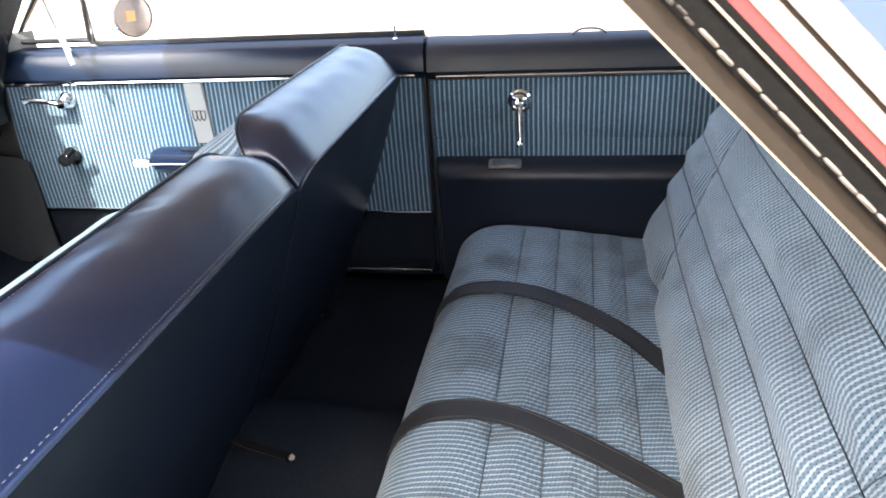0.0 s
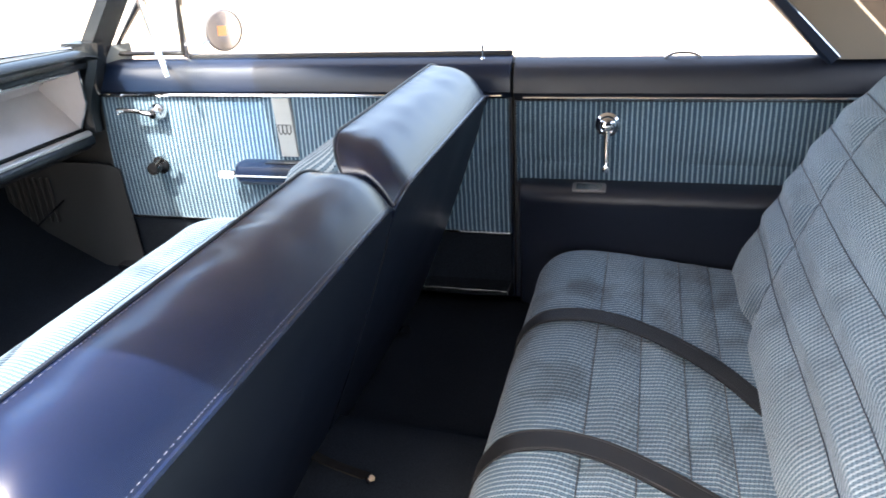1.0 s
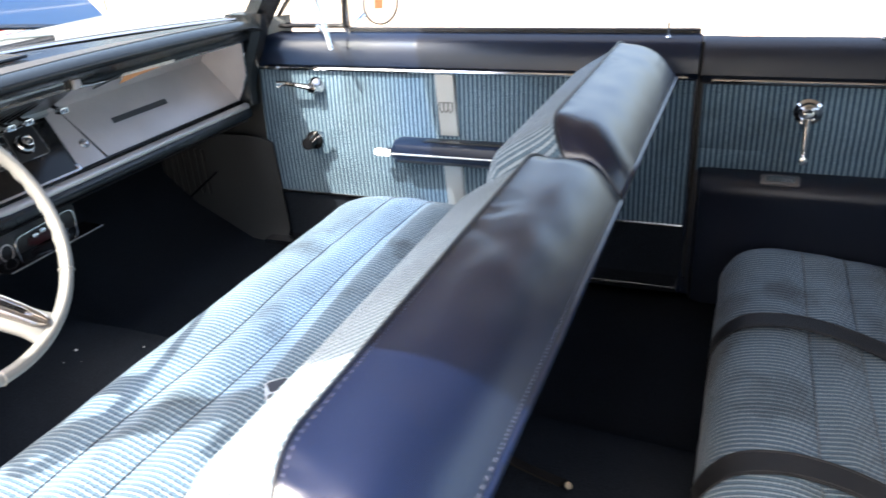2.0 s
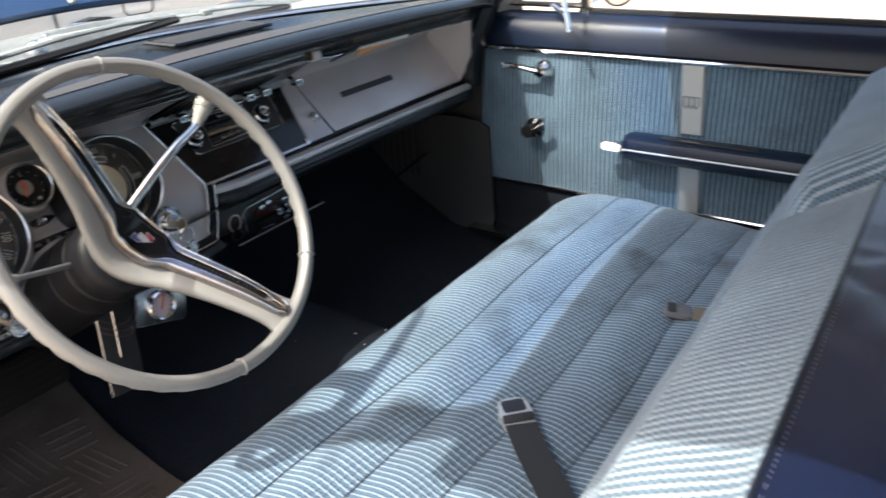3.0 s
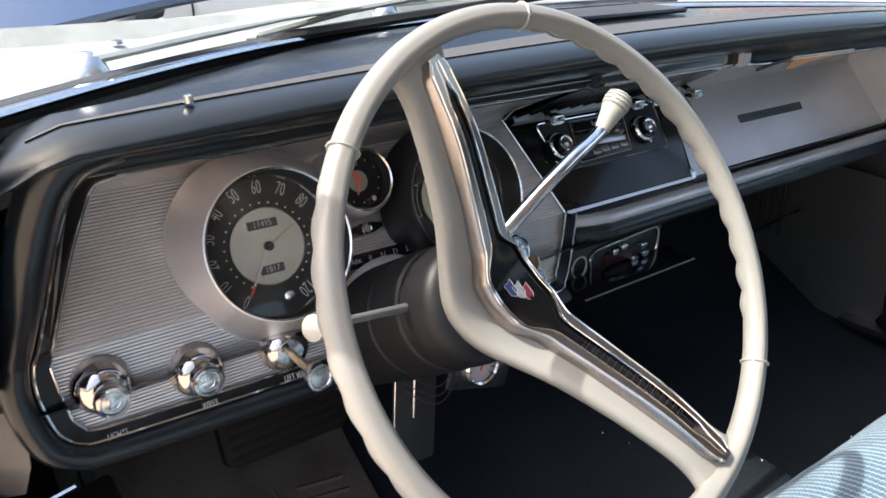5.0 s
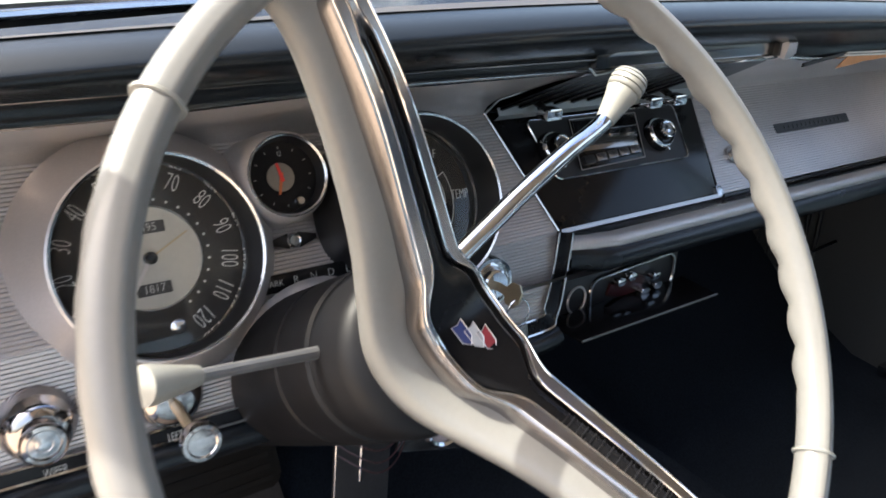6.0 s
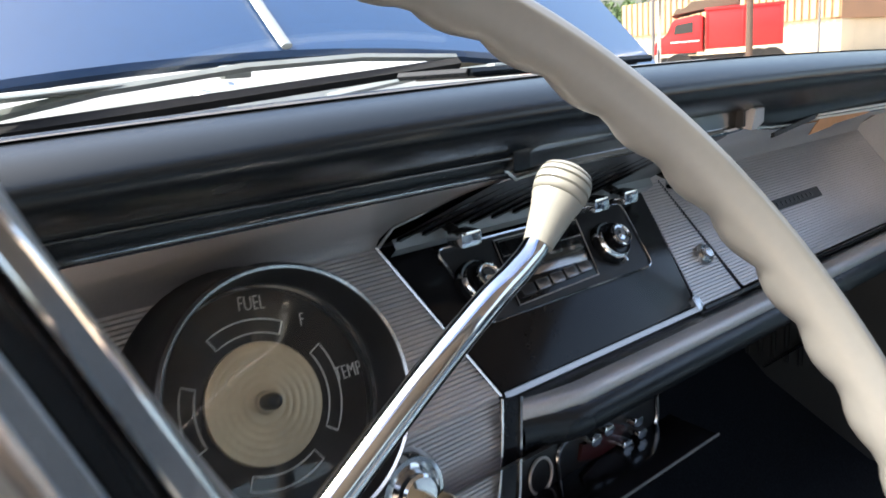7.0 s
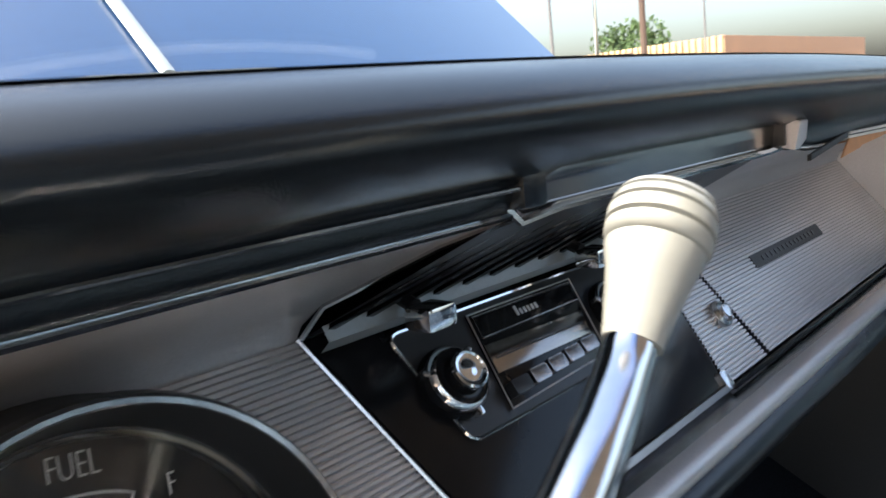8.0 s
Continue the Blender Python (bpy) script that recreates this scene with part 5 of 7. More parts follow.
def ribbed(x0a, x1a, x0b, x1b, p, q, pitch=0.0032, depth=0.0016, bm=None):
    """A face from p to q in (y, z), with ribs along x; its ends slant from (x0a, x1a) to (x0b, x1b)."""
    p, q = Vector((0, *p)), Vector((0, *q))
    d = q - p
    n = Vector((0, -d.z, d.y)).normalized()
    count = max(1, int(d.length / pitch))
    rows = [[], []]
    for k in range(count):
        for f, h in ((0.0, 0.0), (0.18, depth), (0.72, depth), (0.86, 0.0)):
            t = (k + f) / count
            c = p + d * t + n * h
            rows[0].append((x0a + (x0b - x0a) * t, c.y, c.z))
            rows[1].append((x1a + (x1b - x1a) * t, c.y, c.z))
    for r, xb in ((rows[0], x0b), (rows[1], x1b)):
        r.append((xb, q.y, q.z))
    return loft(rows, bm=bm)


def on_recess(x, s, h=0.0):
    """A frame lying on the recess face at x and share s of its height, raised by h."""
    return RECESS @ pose(x, s * SPAN, h)


def dashboard():
    d = thing("dashboard", (CX, 1.6, 0.6), "black padded dashboard with ribbed silver instrument panel", "dashboard")
    # crash pad
    rows, top = [], []
    for i in range(61):
        x = -0.715 + 1.435 * i / 60
        ly = lip_y(x)
        e = ease(0, 1, (abs(x - CX) - 0.66) / 0.06)
        gy = glass_y(x) - 0.03
        prof = [(ly + 0.06, 0.828), (ly - 0.001, 0.838), (ly - 0.005, 0.843), (ly - 0.010, 0.852), (ly - 0.026, 0.860), (ly - 0.036, 0.868), (ly - 0.041, 0.877), (ly - 0.038, 0.887), (ly - 0.026, 0.8945), (ly - 0.005, 0.8985), (ly + 0.03, 0.8985)]
        low = lip_z(x) - 0.8385
        prof[:4] = [(y, z + low * k) for (y, z), k in zip(prof[:4], (1, 1, 1, 0.7))]
        if -0.108 < x < 0.160:
            prof[:4] = [(ly + 0.05, 0.855), (ly + 0.001, 0.8515), (ly - 0.007, 0.8510), (ly - 0.013, 0.8530)]
        span = gy - (ly + 0.03)
        prof += [(ly + 0.03 + span * t, 0.8985 - 0.020 * t * t) for t in (0.25, 0.5, 0.75, 0.95)] + [(gy + 0.02, 0.868), (gy + 0.02, 0.82)]
        sag = 0.0075 + 0.04 * (x - 0.05) ** 2 + 0.02 * e
        head, tail = prof[:2], spline([(0, y, z) for y, z in prof[2:]], 3)
        rows.append([(x, y, z - sag * min(1.0, max(0.0, (z - 0.843) / 0.045))) for y, z in head] + [(x, p.y, p.z - sag * min(1.0, max(0.0, (p.z - 0.843) / 0.045))) for p in tail])
        top.append([(x, ly - 0.008 + (gy - ly + 0.003) * t, 0.8993 - 0.0225 * t * t - sag) for t in (0, 0.02, 0.25, 0.5, 0.75, 1.0)])
    rows[0] = [(p[0] + 0.004, p[1], p[2]) for p in rows[0]]
    rows.insert(0, [(p[0] - 0.008, p[1] + 0.01, p[2] * 0.97 + 0.0225) for p in rows[0]])
    pad = part("crash_pad", loft(rows), PAD, d, "black padded vinyl nose", 60)
    bm = mesh()
    bm.faces.new([bm.verts.new(p) for p in rows[0]])
    part("pad_cap", bm, PAD, pad, "", 0)
    # Sheet over the pad's top, coloured for dust and sun glare.
    part("dash_top", loft(top[2:-2]), DASH_TOP, d, "dusty top of the dash, paled for sun glare", 60)
    part("pad_line", tube([(x, lip_y(x) - 0.0095, 0.8450) for x in (-0.63 + 0.515 * i / 16 for i in range(17))], 0.0008, 6), CHROME, pad)
    # end frames of the pad
    for x, s in ((0.738, -1),):
        rows = []
        low = 0.60 if s > 0 else 0.655
        for k in range(12):
            t = k / 11
            z = 0.885 - (0.885 - low) * t
            y = lip_y(x) - 0.036 + 0.065 * ease(0, 1, t * 1.2)
            w = 0.028 + 0.005 * math.sin(math.pi * t)
            rows.append([(x - w, y + 0.10, z), (x - w, y + 0.02, z), (x - w * 0.6, y + 0.002, z), (x, y - 0.004, z), (x + w * 0.6, y + 0.002, z), (x + w, y + 0.02, z), (x + w, y + 0.10, z)])
        part("pad_end", loft(rows, True), PAD, d, "black padded end of the dash")
    # speaker grille in the pad
    g = part("speaker_grille", block(-0.06, 0.13, 1.545, 1.615, 0.891, 0.8978, 0.001), DARK, pad, "dark speaker grille")
    for x0, y0, x1, y1 in ((-0.07, 1.54, 0.14, 1.54), (-0.07, 1.62, 0.14, 1.62), (-0.07, 1.54, -0.07, 1.62), (0.14, 1.54, 0.14, 1.62)):
        part("grille_frame", tube([(x0, y0, 0.8955), (x1, y1, 0.8955)], 0.0035, 6), PAD, g)
    part("pad_screw", lathe([(0, 0.0008), (0.0016, 0.0008), (0.002, 0.002), (0.0036, 0.0015), (0.004, -0.004)], pose(-0.556, 1.441, 0.8815), 14), CHROME_WORN, pad)
    # silver faces
    panel = part("instrument_panel", ribbed(-0.682, -0.113, -0.678, -0.096, (1.489, 0.588), A), SILVER, d, "ribbed satin silver instrument panel")
    part("recess_face", ribbed(-0.678, -0.096, -0.6575, -0.137, A, B), SILVER, panel)
    rows = []
    for i in range(41):
        x, reach = -0.6575 + 0.5205 * i / 40, (i / 40) ** 6  # the right end leans over towards the tray
        rows.append([(x, B[0], B[1]), (x + 0.003 * reach, B[0] - 0.003, B[1] + 0.008), (x + 0.008 * reach, B[0] - 0.014, B[1] + 0.018), (x + 0.035 * reach, lip_y(x) + 0.05, lip_z(x) - 0.0165), (x + 0.047 * reach, lip_y(x) + 0.002, lip_z(x))])
    part("upper_band", loft(rows), SILVER, panel, "smooth satin silver upper band")
    part("lip_strip", tube([(x, lip_y(x) - 0.001, lip_z(x) - 0.001) for x in (-0.612 + 0.497 * i / 16 for i in range(17))], 0.0015, 6), CHROME, panel)
    rows = []
    for i in range(31):
        x = 0.172 + (0.672 - 0.172) * i / 30
        rows.append([(x, B[0], B[1]), (x, B[0] - 0.004, B[1] + 0.010), (x, B[0] - 0.02, B[1] + 0.022), (x, lip_y(x) + 0.05, lip_z(x) - 0.0165), (x, lip_y(x) + 0.002, lip_z(x))])
    part("upper_band", loft(rows), SILVER, panel, "smooth satin silver upper band")
    part("lip_strip", tube([(x, lip_y(x) - 0.001, lip_z(x) - 0.001) for x in (0.17 + 0.505 * i / 16 for i in range(17))], 0.0016, 6), CHROME, panel)
    # glove side: fixed strip with lock, then the lid
    lock_strip = part("lock_strip", ribbed(0.158, 0.2295, 0.172, 0.2045, A, B), SILVER, d)
    lid = part("glovebox_lid", ribbed(0.2325, 0.694, 0.2065, 0.672, (A[0] - 0.001, A[1] + 0.002), B), SILVER, d, "ribbed satin silver glovebox lid")
    part("name_plate", slab(rounded(0.171, 0.013, 0.002), 0.002, on_recess(0.3905, 0.51, 0.001) @ pose(0, 0, 0)), KICK, lid, "dull grey name plate")
    bm = mesh()
    for k in range(14):
        block(0.324 + 0.0098 * k, 0.324 + 0.0098 * k + 0.005, -0.0022, 0.0022, 0, 0.0006, 0, bm)
    bmesh.ops.transform(bm, matrix=on_recess(0, 0.51, 0.003), verts=bm.verts)
    part("name_bars", bm, BLACK, lid)
    part("glovebox_lock", lathe([(0, 0), (0.0105, 0), (0.0105, 0.004), (0.008, 0.006), (0.0055, 0.004), (0.0055, 0.009), (0, 0.010)], on_recess(0.2042, 0.335, 0.001), 20), CHROME_WORN, lock_strip)
    # right end wall of the recess
    bm = mesh()
    tri = [(0.694, A[0], A[1]), (0.672, B[0], B[1]), (0.672, B[0] - 0.004, B[1] + 0.010), (0.672, lip_y(0.66) + 0.05, 0.830), (0.676, lip_y(0.66), 0.836), (0.692, 1.465, 0.74)]
    bm.faces.new([bm.verts.new(p) for p in tri])
    part("recess_end", bm, SILVER, d, "satin silver end wall")
    part("end_trim", tube([(0.694, A[0] - 0.002, A[1]), (0.690, 1.462, 0.74), (0.675, lip_y(0.66) - 0.002, 0.834)], 0.0022, 6), CHROME, d)
    bm = mesh()
    tri = [(-0.678, A[0], A[1]), (-0.6575, B[0], B[1]), (-0.6535, lip_y(0.66) + 0.05, 0.822), (-0.6405, lip_y(0.66), 0.842), (-0.6655, 1.465, 0.74)]
    bm.faces.new([bm.verts.new(p) for p in tri])
    part("recess_end", bm, SILVER, d)
    # black border with bright lines round the driver's pod
    line_in = [(-0.6205, 1.4535, 0.8215), (-0.638, 1.456, 0.818), (-0.6445, 1.457, 0.8125), (-0.649, 1.459, 0.803), (-0.6655, 1.472, 0.756), (-0.685, 1.491, 0.687), (-0.691, 1.493, 0.668), (-0.691, 1.491, 0.654), (-0.680, 1.4875, 0.612), (-0.673, 1.486, 0.596), (-0.664, 1.4855, 0.589), (-0.628, 1.485, 0.587), (-0.5, 1.485, 0.583), (-0.30, 1.485, 0.580), (-0.135, 1.486, 0.578), (-0.118, 1.487, 0.592), (-0.106, 1.492, 0.63), (-0.101, 1.494, 0.668)]
    line_out = [(-0.6205, 1.4475, 0.8345), (-0.644, 1.448, 0.829), (-0.656, 1.451, 0.818), (-0.6655, 1.456, 0.7985), (-0.677, 1.462, 0.765), (-0.698, 1.487, 0.684), (-0.705, 1.490, 0.665), (-0.703, 1.487, 0.640), (-0.694, 1.484, 0.607), (-0.687, 1.4825, 0.592), (-0.675, 1.4815, 0.582), (-0.652, 1.481, 0.578), (-0.5, 1.481, 0.573), (-0.30, 1.481, 0.568), (-0.128, 1.482, 0.563), (-0.103, 1.484, 0.578), (-0.091, 1.489, 0.625), (-0.086, 1.491, 0.666)]
    push = [(-3, 16), (-12, 13), (-17, 7), (-18, 3), (-18, 2), (-16, 2), (-14, 0), (-14, -2), (-13, -5), (-11, -9), (-6, -12), (0, -14), (0, -14), (0, -14), (3, -14), (12, -8), (14, -2), (14, 0)]
    def settle(p):
        """Draw the border in to the face that it frames."""
        x, y, z = p
        w = 0.5 + 0.5 * max(0.0, min(1.0, (z - 0.62) / 0.04))
        return (x + (0.0145 * w if x < -0.6 else 0.0), y, z + 0.007 if z > 0.668 else 0.675 + (z - 0.668) * 0.93)

    line_in, line_out = [settle(p) for p in line_in], [settle(p) for p in line_out]
    line_roll = [(x + 0.001 * a, y + 0.002, z + 0.001 * b) for (x, y, z), (a, b) in zip(line_out, push)]
    inner, outer, roll = spline(line_in, 5), spline(line_out, 5), spline(line_roll, 5)
    part("pod_border", loft([inner, outer]), BLACK_GLOSS, d, "glossy black border band")
    part("inner_line", tube([p + Vector((0, -0.001, 0)) for p in inner], 0.0012, 6), CHROME, d)
    part("outer_line", tube([p + Vector((0, -0.001, 0)) for p in outer], 0.0016, 6), CHROME, d)
    part("pod_roll", tube(roll[:-13], [0.0122 + 0.0045 * max(0.0, min(1.0, (p.z - 0.68) / 0.07)) for p in roll[:-13]], 12), PAD, d, "black padded roll round the pod")
    for text, x in (("LIGHTS", -0.6405), ("WIPER", -0.559), ("LEFT VENT", -0.4725)):
        part("lettering", words(text, 0.0085, axes((x, 1.4800, 0.5925 - 0.018 * (x + 0.64)), (1, 0, -0.02), (0, 0.38, 0.92)), squeeze=0.62), WHITE_INK, d)
    # lower rail on the passenger side
    top, face = [], []
    for i in range(31):
        x = -0.088 + 0.785 * i / 30
        out = ease(0.55, 1, (x + 0.088) / 0.045)
        line = [(x, 1.508 - (1.508 - y) * out, z) for y, z in ((1.508, 0.6680), (1.486, 0.6677), (1.478, 0.6664), (1.4735, 0.6630), (1.4725, 0.6590), (1.474, 0.6550))]
        top.append(line[:2])
        face.append(line[1:])
    part("rail_top", loft(top), CHROME_WORN, d, "bright top of the lower rail")
    part("lower_rail", loft(face), RAIL_METAL, d, "satin grey lower rail", 60)
    rows = [[(x, 1.508 - (1.508 - y) * ease(0.55, 1, (x + 0.088) / 0.045), z) for y, z in ((1.476, 0.6555), (1.4705, 0.6530), (1.467, 0.6450), (1.468, 0.6360), (1.474, 0.6300), (1.52, 0.6280))] for x in (-0.088, -0.077, -0.066, -0.054, -0.043, 0.1, 0.3, 0.5, 0.697)]
    part("rail_roll", loft(rows), PAD, d, "black padded roll under the rail", 60)
    rows = [[(x, 1.480, 0.6340), (x, 1.50, 0.615), (x, 1.60, 0.60), (x, 1.72, 0.59), (x, 1.88, 0.62)] for x in (-0.70, -0.3, 0.2, 0.71)]
    part("underside", loft(rows), BLACK, d)
    part("rail_strip", tube([(x, 1.497, 0.6715) for x in (0.158, 0.3, 0.5, 0.694)], 0.0022, 6), BLACK_GLOSS, d)
    # tray slot above the radio
    rows = [[(x, lip_y(x) - 0.003, 0.8345), (x, lip_y(x) - 0.0005, 0.8360), (x, lip_y(x) - 0.001, 0.8430), (x, lip_y(x) - 0.002, 0.8500), (x, lip_y(x) - 0.005, 0.8535)] for x in (-0.110, -0.05, 0.02, 0.1, 0.163)]
    part("tray_flap", loft(rows), TRAY_METAL, d, "polished metal tray flap above the radio")
    part("tray_lip", tube([(-0.118, lip_y(0) - 0.002, 0.8385), (-0.106, lip_y(0) + 0.001, 0.831), (-0.085, lip_y(0) - 0.003, 0.834), (0.13, lip_y(0) - 0.004, 0.834), (0.148, lip_y(0) - 0.004, 0.835), (0.170, lip_y(0) - 0.005, 0.8395)], 0.0020, 6), CHROME, d)
    part("tray_end", block(0.146, 0.150, lip_y(0.2) - 0.007, lip_y(0.2) + 0.03, 0.836, 0.853, 0.001), BLACK, d)
    part("tray_end", slab([(0.150, 0.0005), (0.158, 0.0005), (0.168, 0.0060), (0.164, 0.0180), (0.150, 0.0180)], 0.012, axes((0, lip_y(0.2), 0.8350), (1, 0, 0), (0, -0.2, 0.98)), 0.001), SILVER, d, "silver corner tab")
    part("tray_end", block(-0.119, -0.104, lip_y(0) - 0.012, lip_y(0) + 0.04, 0.837, 0.853, 0.003), PAD, d)
    part("dash_side", block(-0.752, -0.722, 1.43, 1.62, 0.66, 0.862, 0.008), PAD, d, "black trimmed end of the dash")
    # vents and slider levers over the radio
    vent = part("vent_floor", loft([[(-0.137, B[0], B[1]), (-0.091, lip_y(0) + 0.002, 0.8375)], [(0.175, B[0], B[1]), (0.18, lip_y(0) + 0.002, 0.8375)]]), BLACK, d, "dark vent opening")
    for k in range(10):
        x = -0.126 + 0.0230 * k
        part("louvre", tube([(x, B[0] - 0.015, B[1] + 0.007), (x + 0.052, lip_y(0) + 0.028, 0.827)], 0.0055, 6, flat=0.4), BLACK_GLOSS, vent, "glossy black louvre")
    part("vent_edge", tube([(-0.136, B[0] - 0.002, B[1]), (-0.129, B[0] - 0.015, B[1] + 0.017), (-0.102, lip_y(0) + 0.049, lip_z(0) - 0.0175), (-0.090, lip_y(0), lip_z(0) - 0.001)], 0.0014, 6), CHROME, vent, "bright edge of the vent opening")
    part("slider_strip", loft([[(x, B[0] - 0.014, B[1] - 0.004), (x, B[0] - 0.021, B[1] + 0.002), (x, B[0] - 0.017, B[1] + 0.009)] for x in (-0.133, 0.02, 0.170)]), SILVER_PAINT, vent, "bright slider strip")
    for x in (-0.084, 0.062, 0.102, 0.186):
        l = part("slider_lever", tube([(x, B[0] - 0.01, B[1] + 0.014), (x - 0.002, B[0] - 0.030, B[1] + 0.008)], 0.004, 8), BLACK, vent)
        part("lever_cap", block(x - 0.011, x + 0.009, B[0] - 0.048, B[0] - 0.030, B[1] - 0.002, B[1] + 0.010, 0.003), CHROME, l)


dashboard()


def radio():
    r = thing("car_radio", (0.02, 1.53, 0.70), "black car radio panel with chrome ringed knobs and push buttons", "car radio")
    top = SPAN - 0.002
    plate = slab([(-0.0925, 0.002), (0.152, 0.002), (0.170, top), (-0.1335, top)], 0.003, RECESS, 0.001)
    part("backing_plate", plate, BLACK_GLOSS, r, "black plate")
    for a, b in (((-0.0955, 0.0), (-0.137, SPAN)), ((-0.137, SPAN), (-0.10, SPAN))):
        part("plate_edge", tube([RECESS @ Vector((*a, 0.003)), RECESS @ Vector((*b, 0.003))], 0.0013, 6), CHROME_WORN, r)
    rows = []
    for x in (-0.093, 0.02, 0.158):
        rows.append([RECESS @ Vector((x, y, h)) for y, h in ((-0.003, 0.0), (-0.0035, 0.004), (0.0008, 0.0045), (0.0018, 0.003))])
    part("lower_strip", loft(rows, True), BAR_CHROME, r, "thin chrome strip")
    part("strip_end", slab(rounded(0.010, 0.013, 0.002), 0.005, RECESS @ pose(0.155, 0.004, 0), 0.001), CHROME_WORN, r)
    c = RECESS @ pose(0, -0.0042, 0.0035)
    # face: wider at the top, with rounded corners
    corners = [(0.1245, 0.0545), (0.129, 0.1195), (-0.092, 0.1205), (-0.077, 0.0550)]
    outline = []
    for k in range(4):
        p, q, t = Vector(corners[k]), Vector(corners[k - 1]), Vector(corners[(k + 1) % 4])
        a, b = p + (q - p).normalized() * 0.008, p + (t - p).normalized() * 0.008
        for f in range(6):
            u = f / 5
            w = a * (1 - u) ** 2 + p * 2 * u * (1 - u) + b * u * u
            outline.append((w.x, w.y))
    face = part("radio_face", slab(outline, 0.0015, c), BLACK, r)
    part("face_outline", tube([c @ Vector((x, y, 0.002)) for x, y in outline], 0.0010, 5, True), CHROME, face)
    frame_box = [(-0.0425, 0.060), (0.0535, 0.0625), (0.0625, 0.1145), (-0.036, 0.1155)]
    part("bezel_plate", slab(frame_box, 0.003, c, 0.0008), BLACK_GLOSS, face, "gloss black centre panel")
    part("window_outline", tube([c @ Vector((x, y, 0.0034)) for x, y in frame_box], 0.0006, 5, True), SILVER, face)
    part("name_strip", tube([c @ Vector((x, y, 0.0036)) for x, y in ((-0.0345, 0.1005), (0.0585, 0.1000), (0.0605, 0.1125), (-0.0335, 0.1135))], 0.0006, 5, True), CHROME_WORN, face, "bright outline of the name strip")
    win = part("dial_window", slab([(-0.0385, 0.0795), (0.0500, 0.0775), (0.0545, 0.0925), (-0.0365, 0.0965)], 0.0012, c @ pose(0, 0, 0.0028), 0.0004), TRAY_METAL, face, "reflective tuning window")
    part("tuning_scale", slab([(-0.034, 0.087), (0.048, 0.0853), (0.048, 0.0861), (-0.034, 0.0878)], 0.0004, c @ pose(0, 0, 0.0041)), DARK, win)
    bm = mesh()
    for k in range(6):
        h = 0.0035 if k else 0.006
        block(0.001 + 0.0036 * k, 0.0030 + 0.0036 * k, 0.105, 0.105 + h, 0.0030, 0.0036, 0, bm)
    bmesh.ops.transform(bm, matrix=c, verts=bm.verts)
    part("script_bars", bm, SILVER, face)
    for k in range(5):
        x = -0.032 + 0.0172 * k
        part("push_button", slab(rounded(0.0145, 0.0085, 0.001), 0.0065, c @ pose(x, 0.0685 + 0.004 * k / 5, 0.0028), 0.0012), BAR_CHROME if k else BLACK, face, "grey push button")
    for x in (-0.0705, 0.0855):
        m = c @ pose(x, 0.0855, 0.001)
        k = part("tuning_knob", lathe([(0.0, 0), (0.0195, 0), (0.0195, 0.004), (0.0185, 0.008), (0.016, 0.011), (0.012, 0.0105), (0.0105, 0.011), (0.0105, 0.0165), (0.0100, 0.018), (0, 0.018)], m, 32), BLACK_GLOSS, r, "black knob with a bright face")
        part("knob_ring", lathe([(0.0188, 0.0045), (0.0180, 0.0090), (0.0158, 0.0113), (0.0154, 0.0116)], m, 32), CHROME, k)
        part("knob_face", lathe([(0.0105, 0.0175), (0.0104, 0.0195), (0.0092, 0.0200), (0.0084, 0.0190), (0.005, 0.0184), (0.002, 0.0192), (0, 0.0192)], m, 32), CHROME, k)
        for a in (35, 155, 275):
            part("knob_wing", block(0.0135, 0.0215, -0.0016, 0.0016, 0.003, 0.0095, 0.0008, m=m @ pose(0, 0, 0, 0, 0, a)), CHROME_WORN, k, "bright grip wing")


radio()

DIAL = axes((0, 0, 0), (1, 0, 0), (0, 0.375, 0.927))  # the dials lean back


def gauge_pod(g, c, r_in, r_out, deep, flare, skin, hole=0.0, skew=0.0):
    """Bezel of a round gauge at c: silver flare, chrome ring, black tube and inner ring; returns the frame of its dial."""
    m = Matrix.Translation(c) @ DIAL
    front = m @ pose(skew, 0, 0)  # the bezel leans a little off the dial's axis
    part("flare", lathe([(flare, -0.02), (flare - 0.006, -0.006), (r_out + 0.004, deep - 0.006), (r_out + 0.002, deep - 0.001), (r_out, deep)], front, 56), skin, g)
    wide = 0.0010
    part("outer_ring", lathe([(r_out + wide, deep - 0.003), (r_out + 0.5 * wide, deep + 0.0012), (r_out - 0.0010, deep)], front, 56), CHROME_WORN, g)
    bm = loft([[f @ Vector((r * math.cos(a), r * math.sin(a), h)) for a in (2 * math.pi * k / 56 for k in range(56))] for f, r, h in ((front, r_out - 0.0015, deep), (m, r_in + 0.002, 0.004), (m, r_in, 0.002))], True, False)
    part("tube_wall", bm, BLACK, g)
    part("inner_ring", lathe([(r_in + 0.0018, 0.0035), (r_in + 0.0008, 0.0050), (r_in - 0.0004, 0.003)], m, 56), CHROME, g)
    part("dial", lathe([(hole, 0), (r_in + 0.002, 0.001)], m, 56), BLACK_GLOSS, g, "black dial")
    lens = part("lens", lathe([(0, 0.012), (r_in + 0.002, 0.010)], m, 40), LENS, g, "clear gauge glass")
    lens.visible_shadow = False
    return m


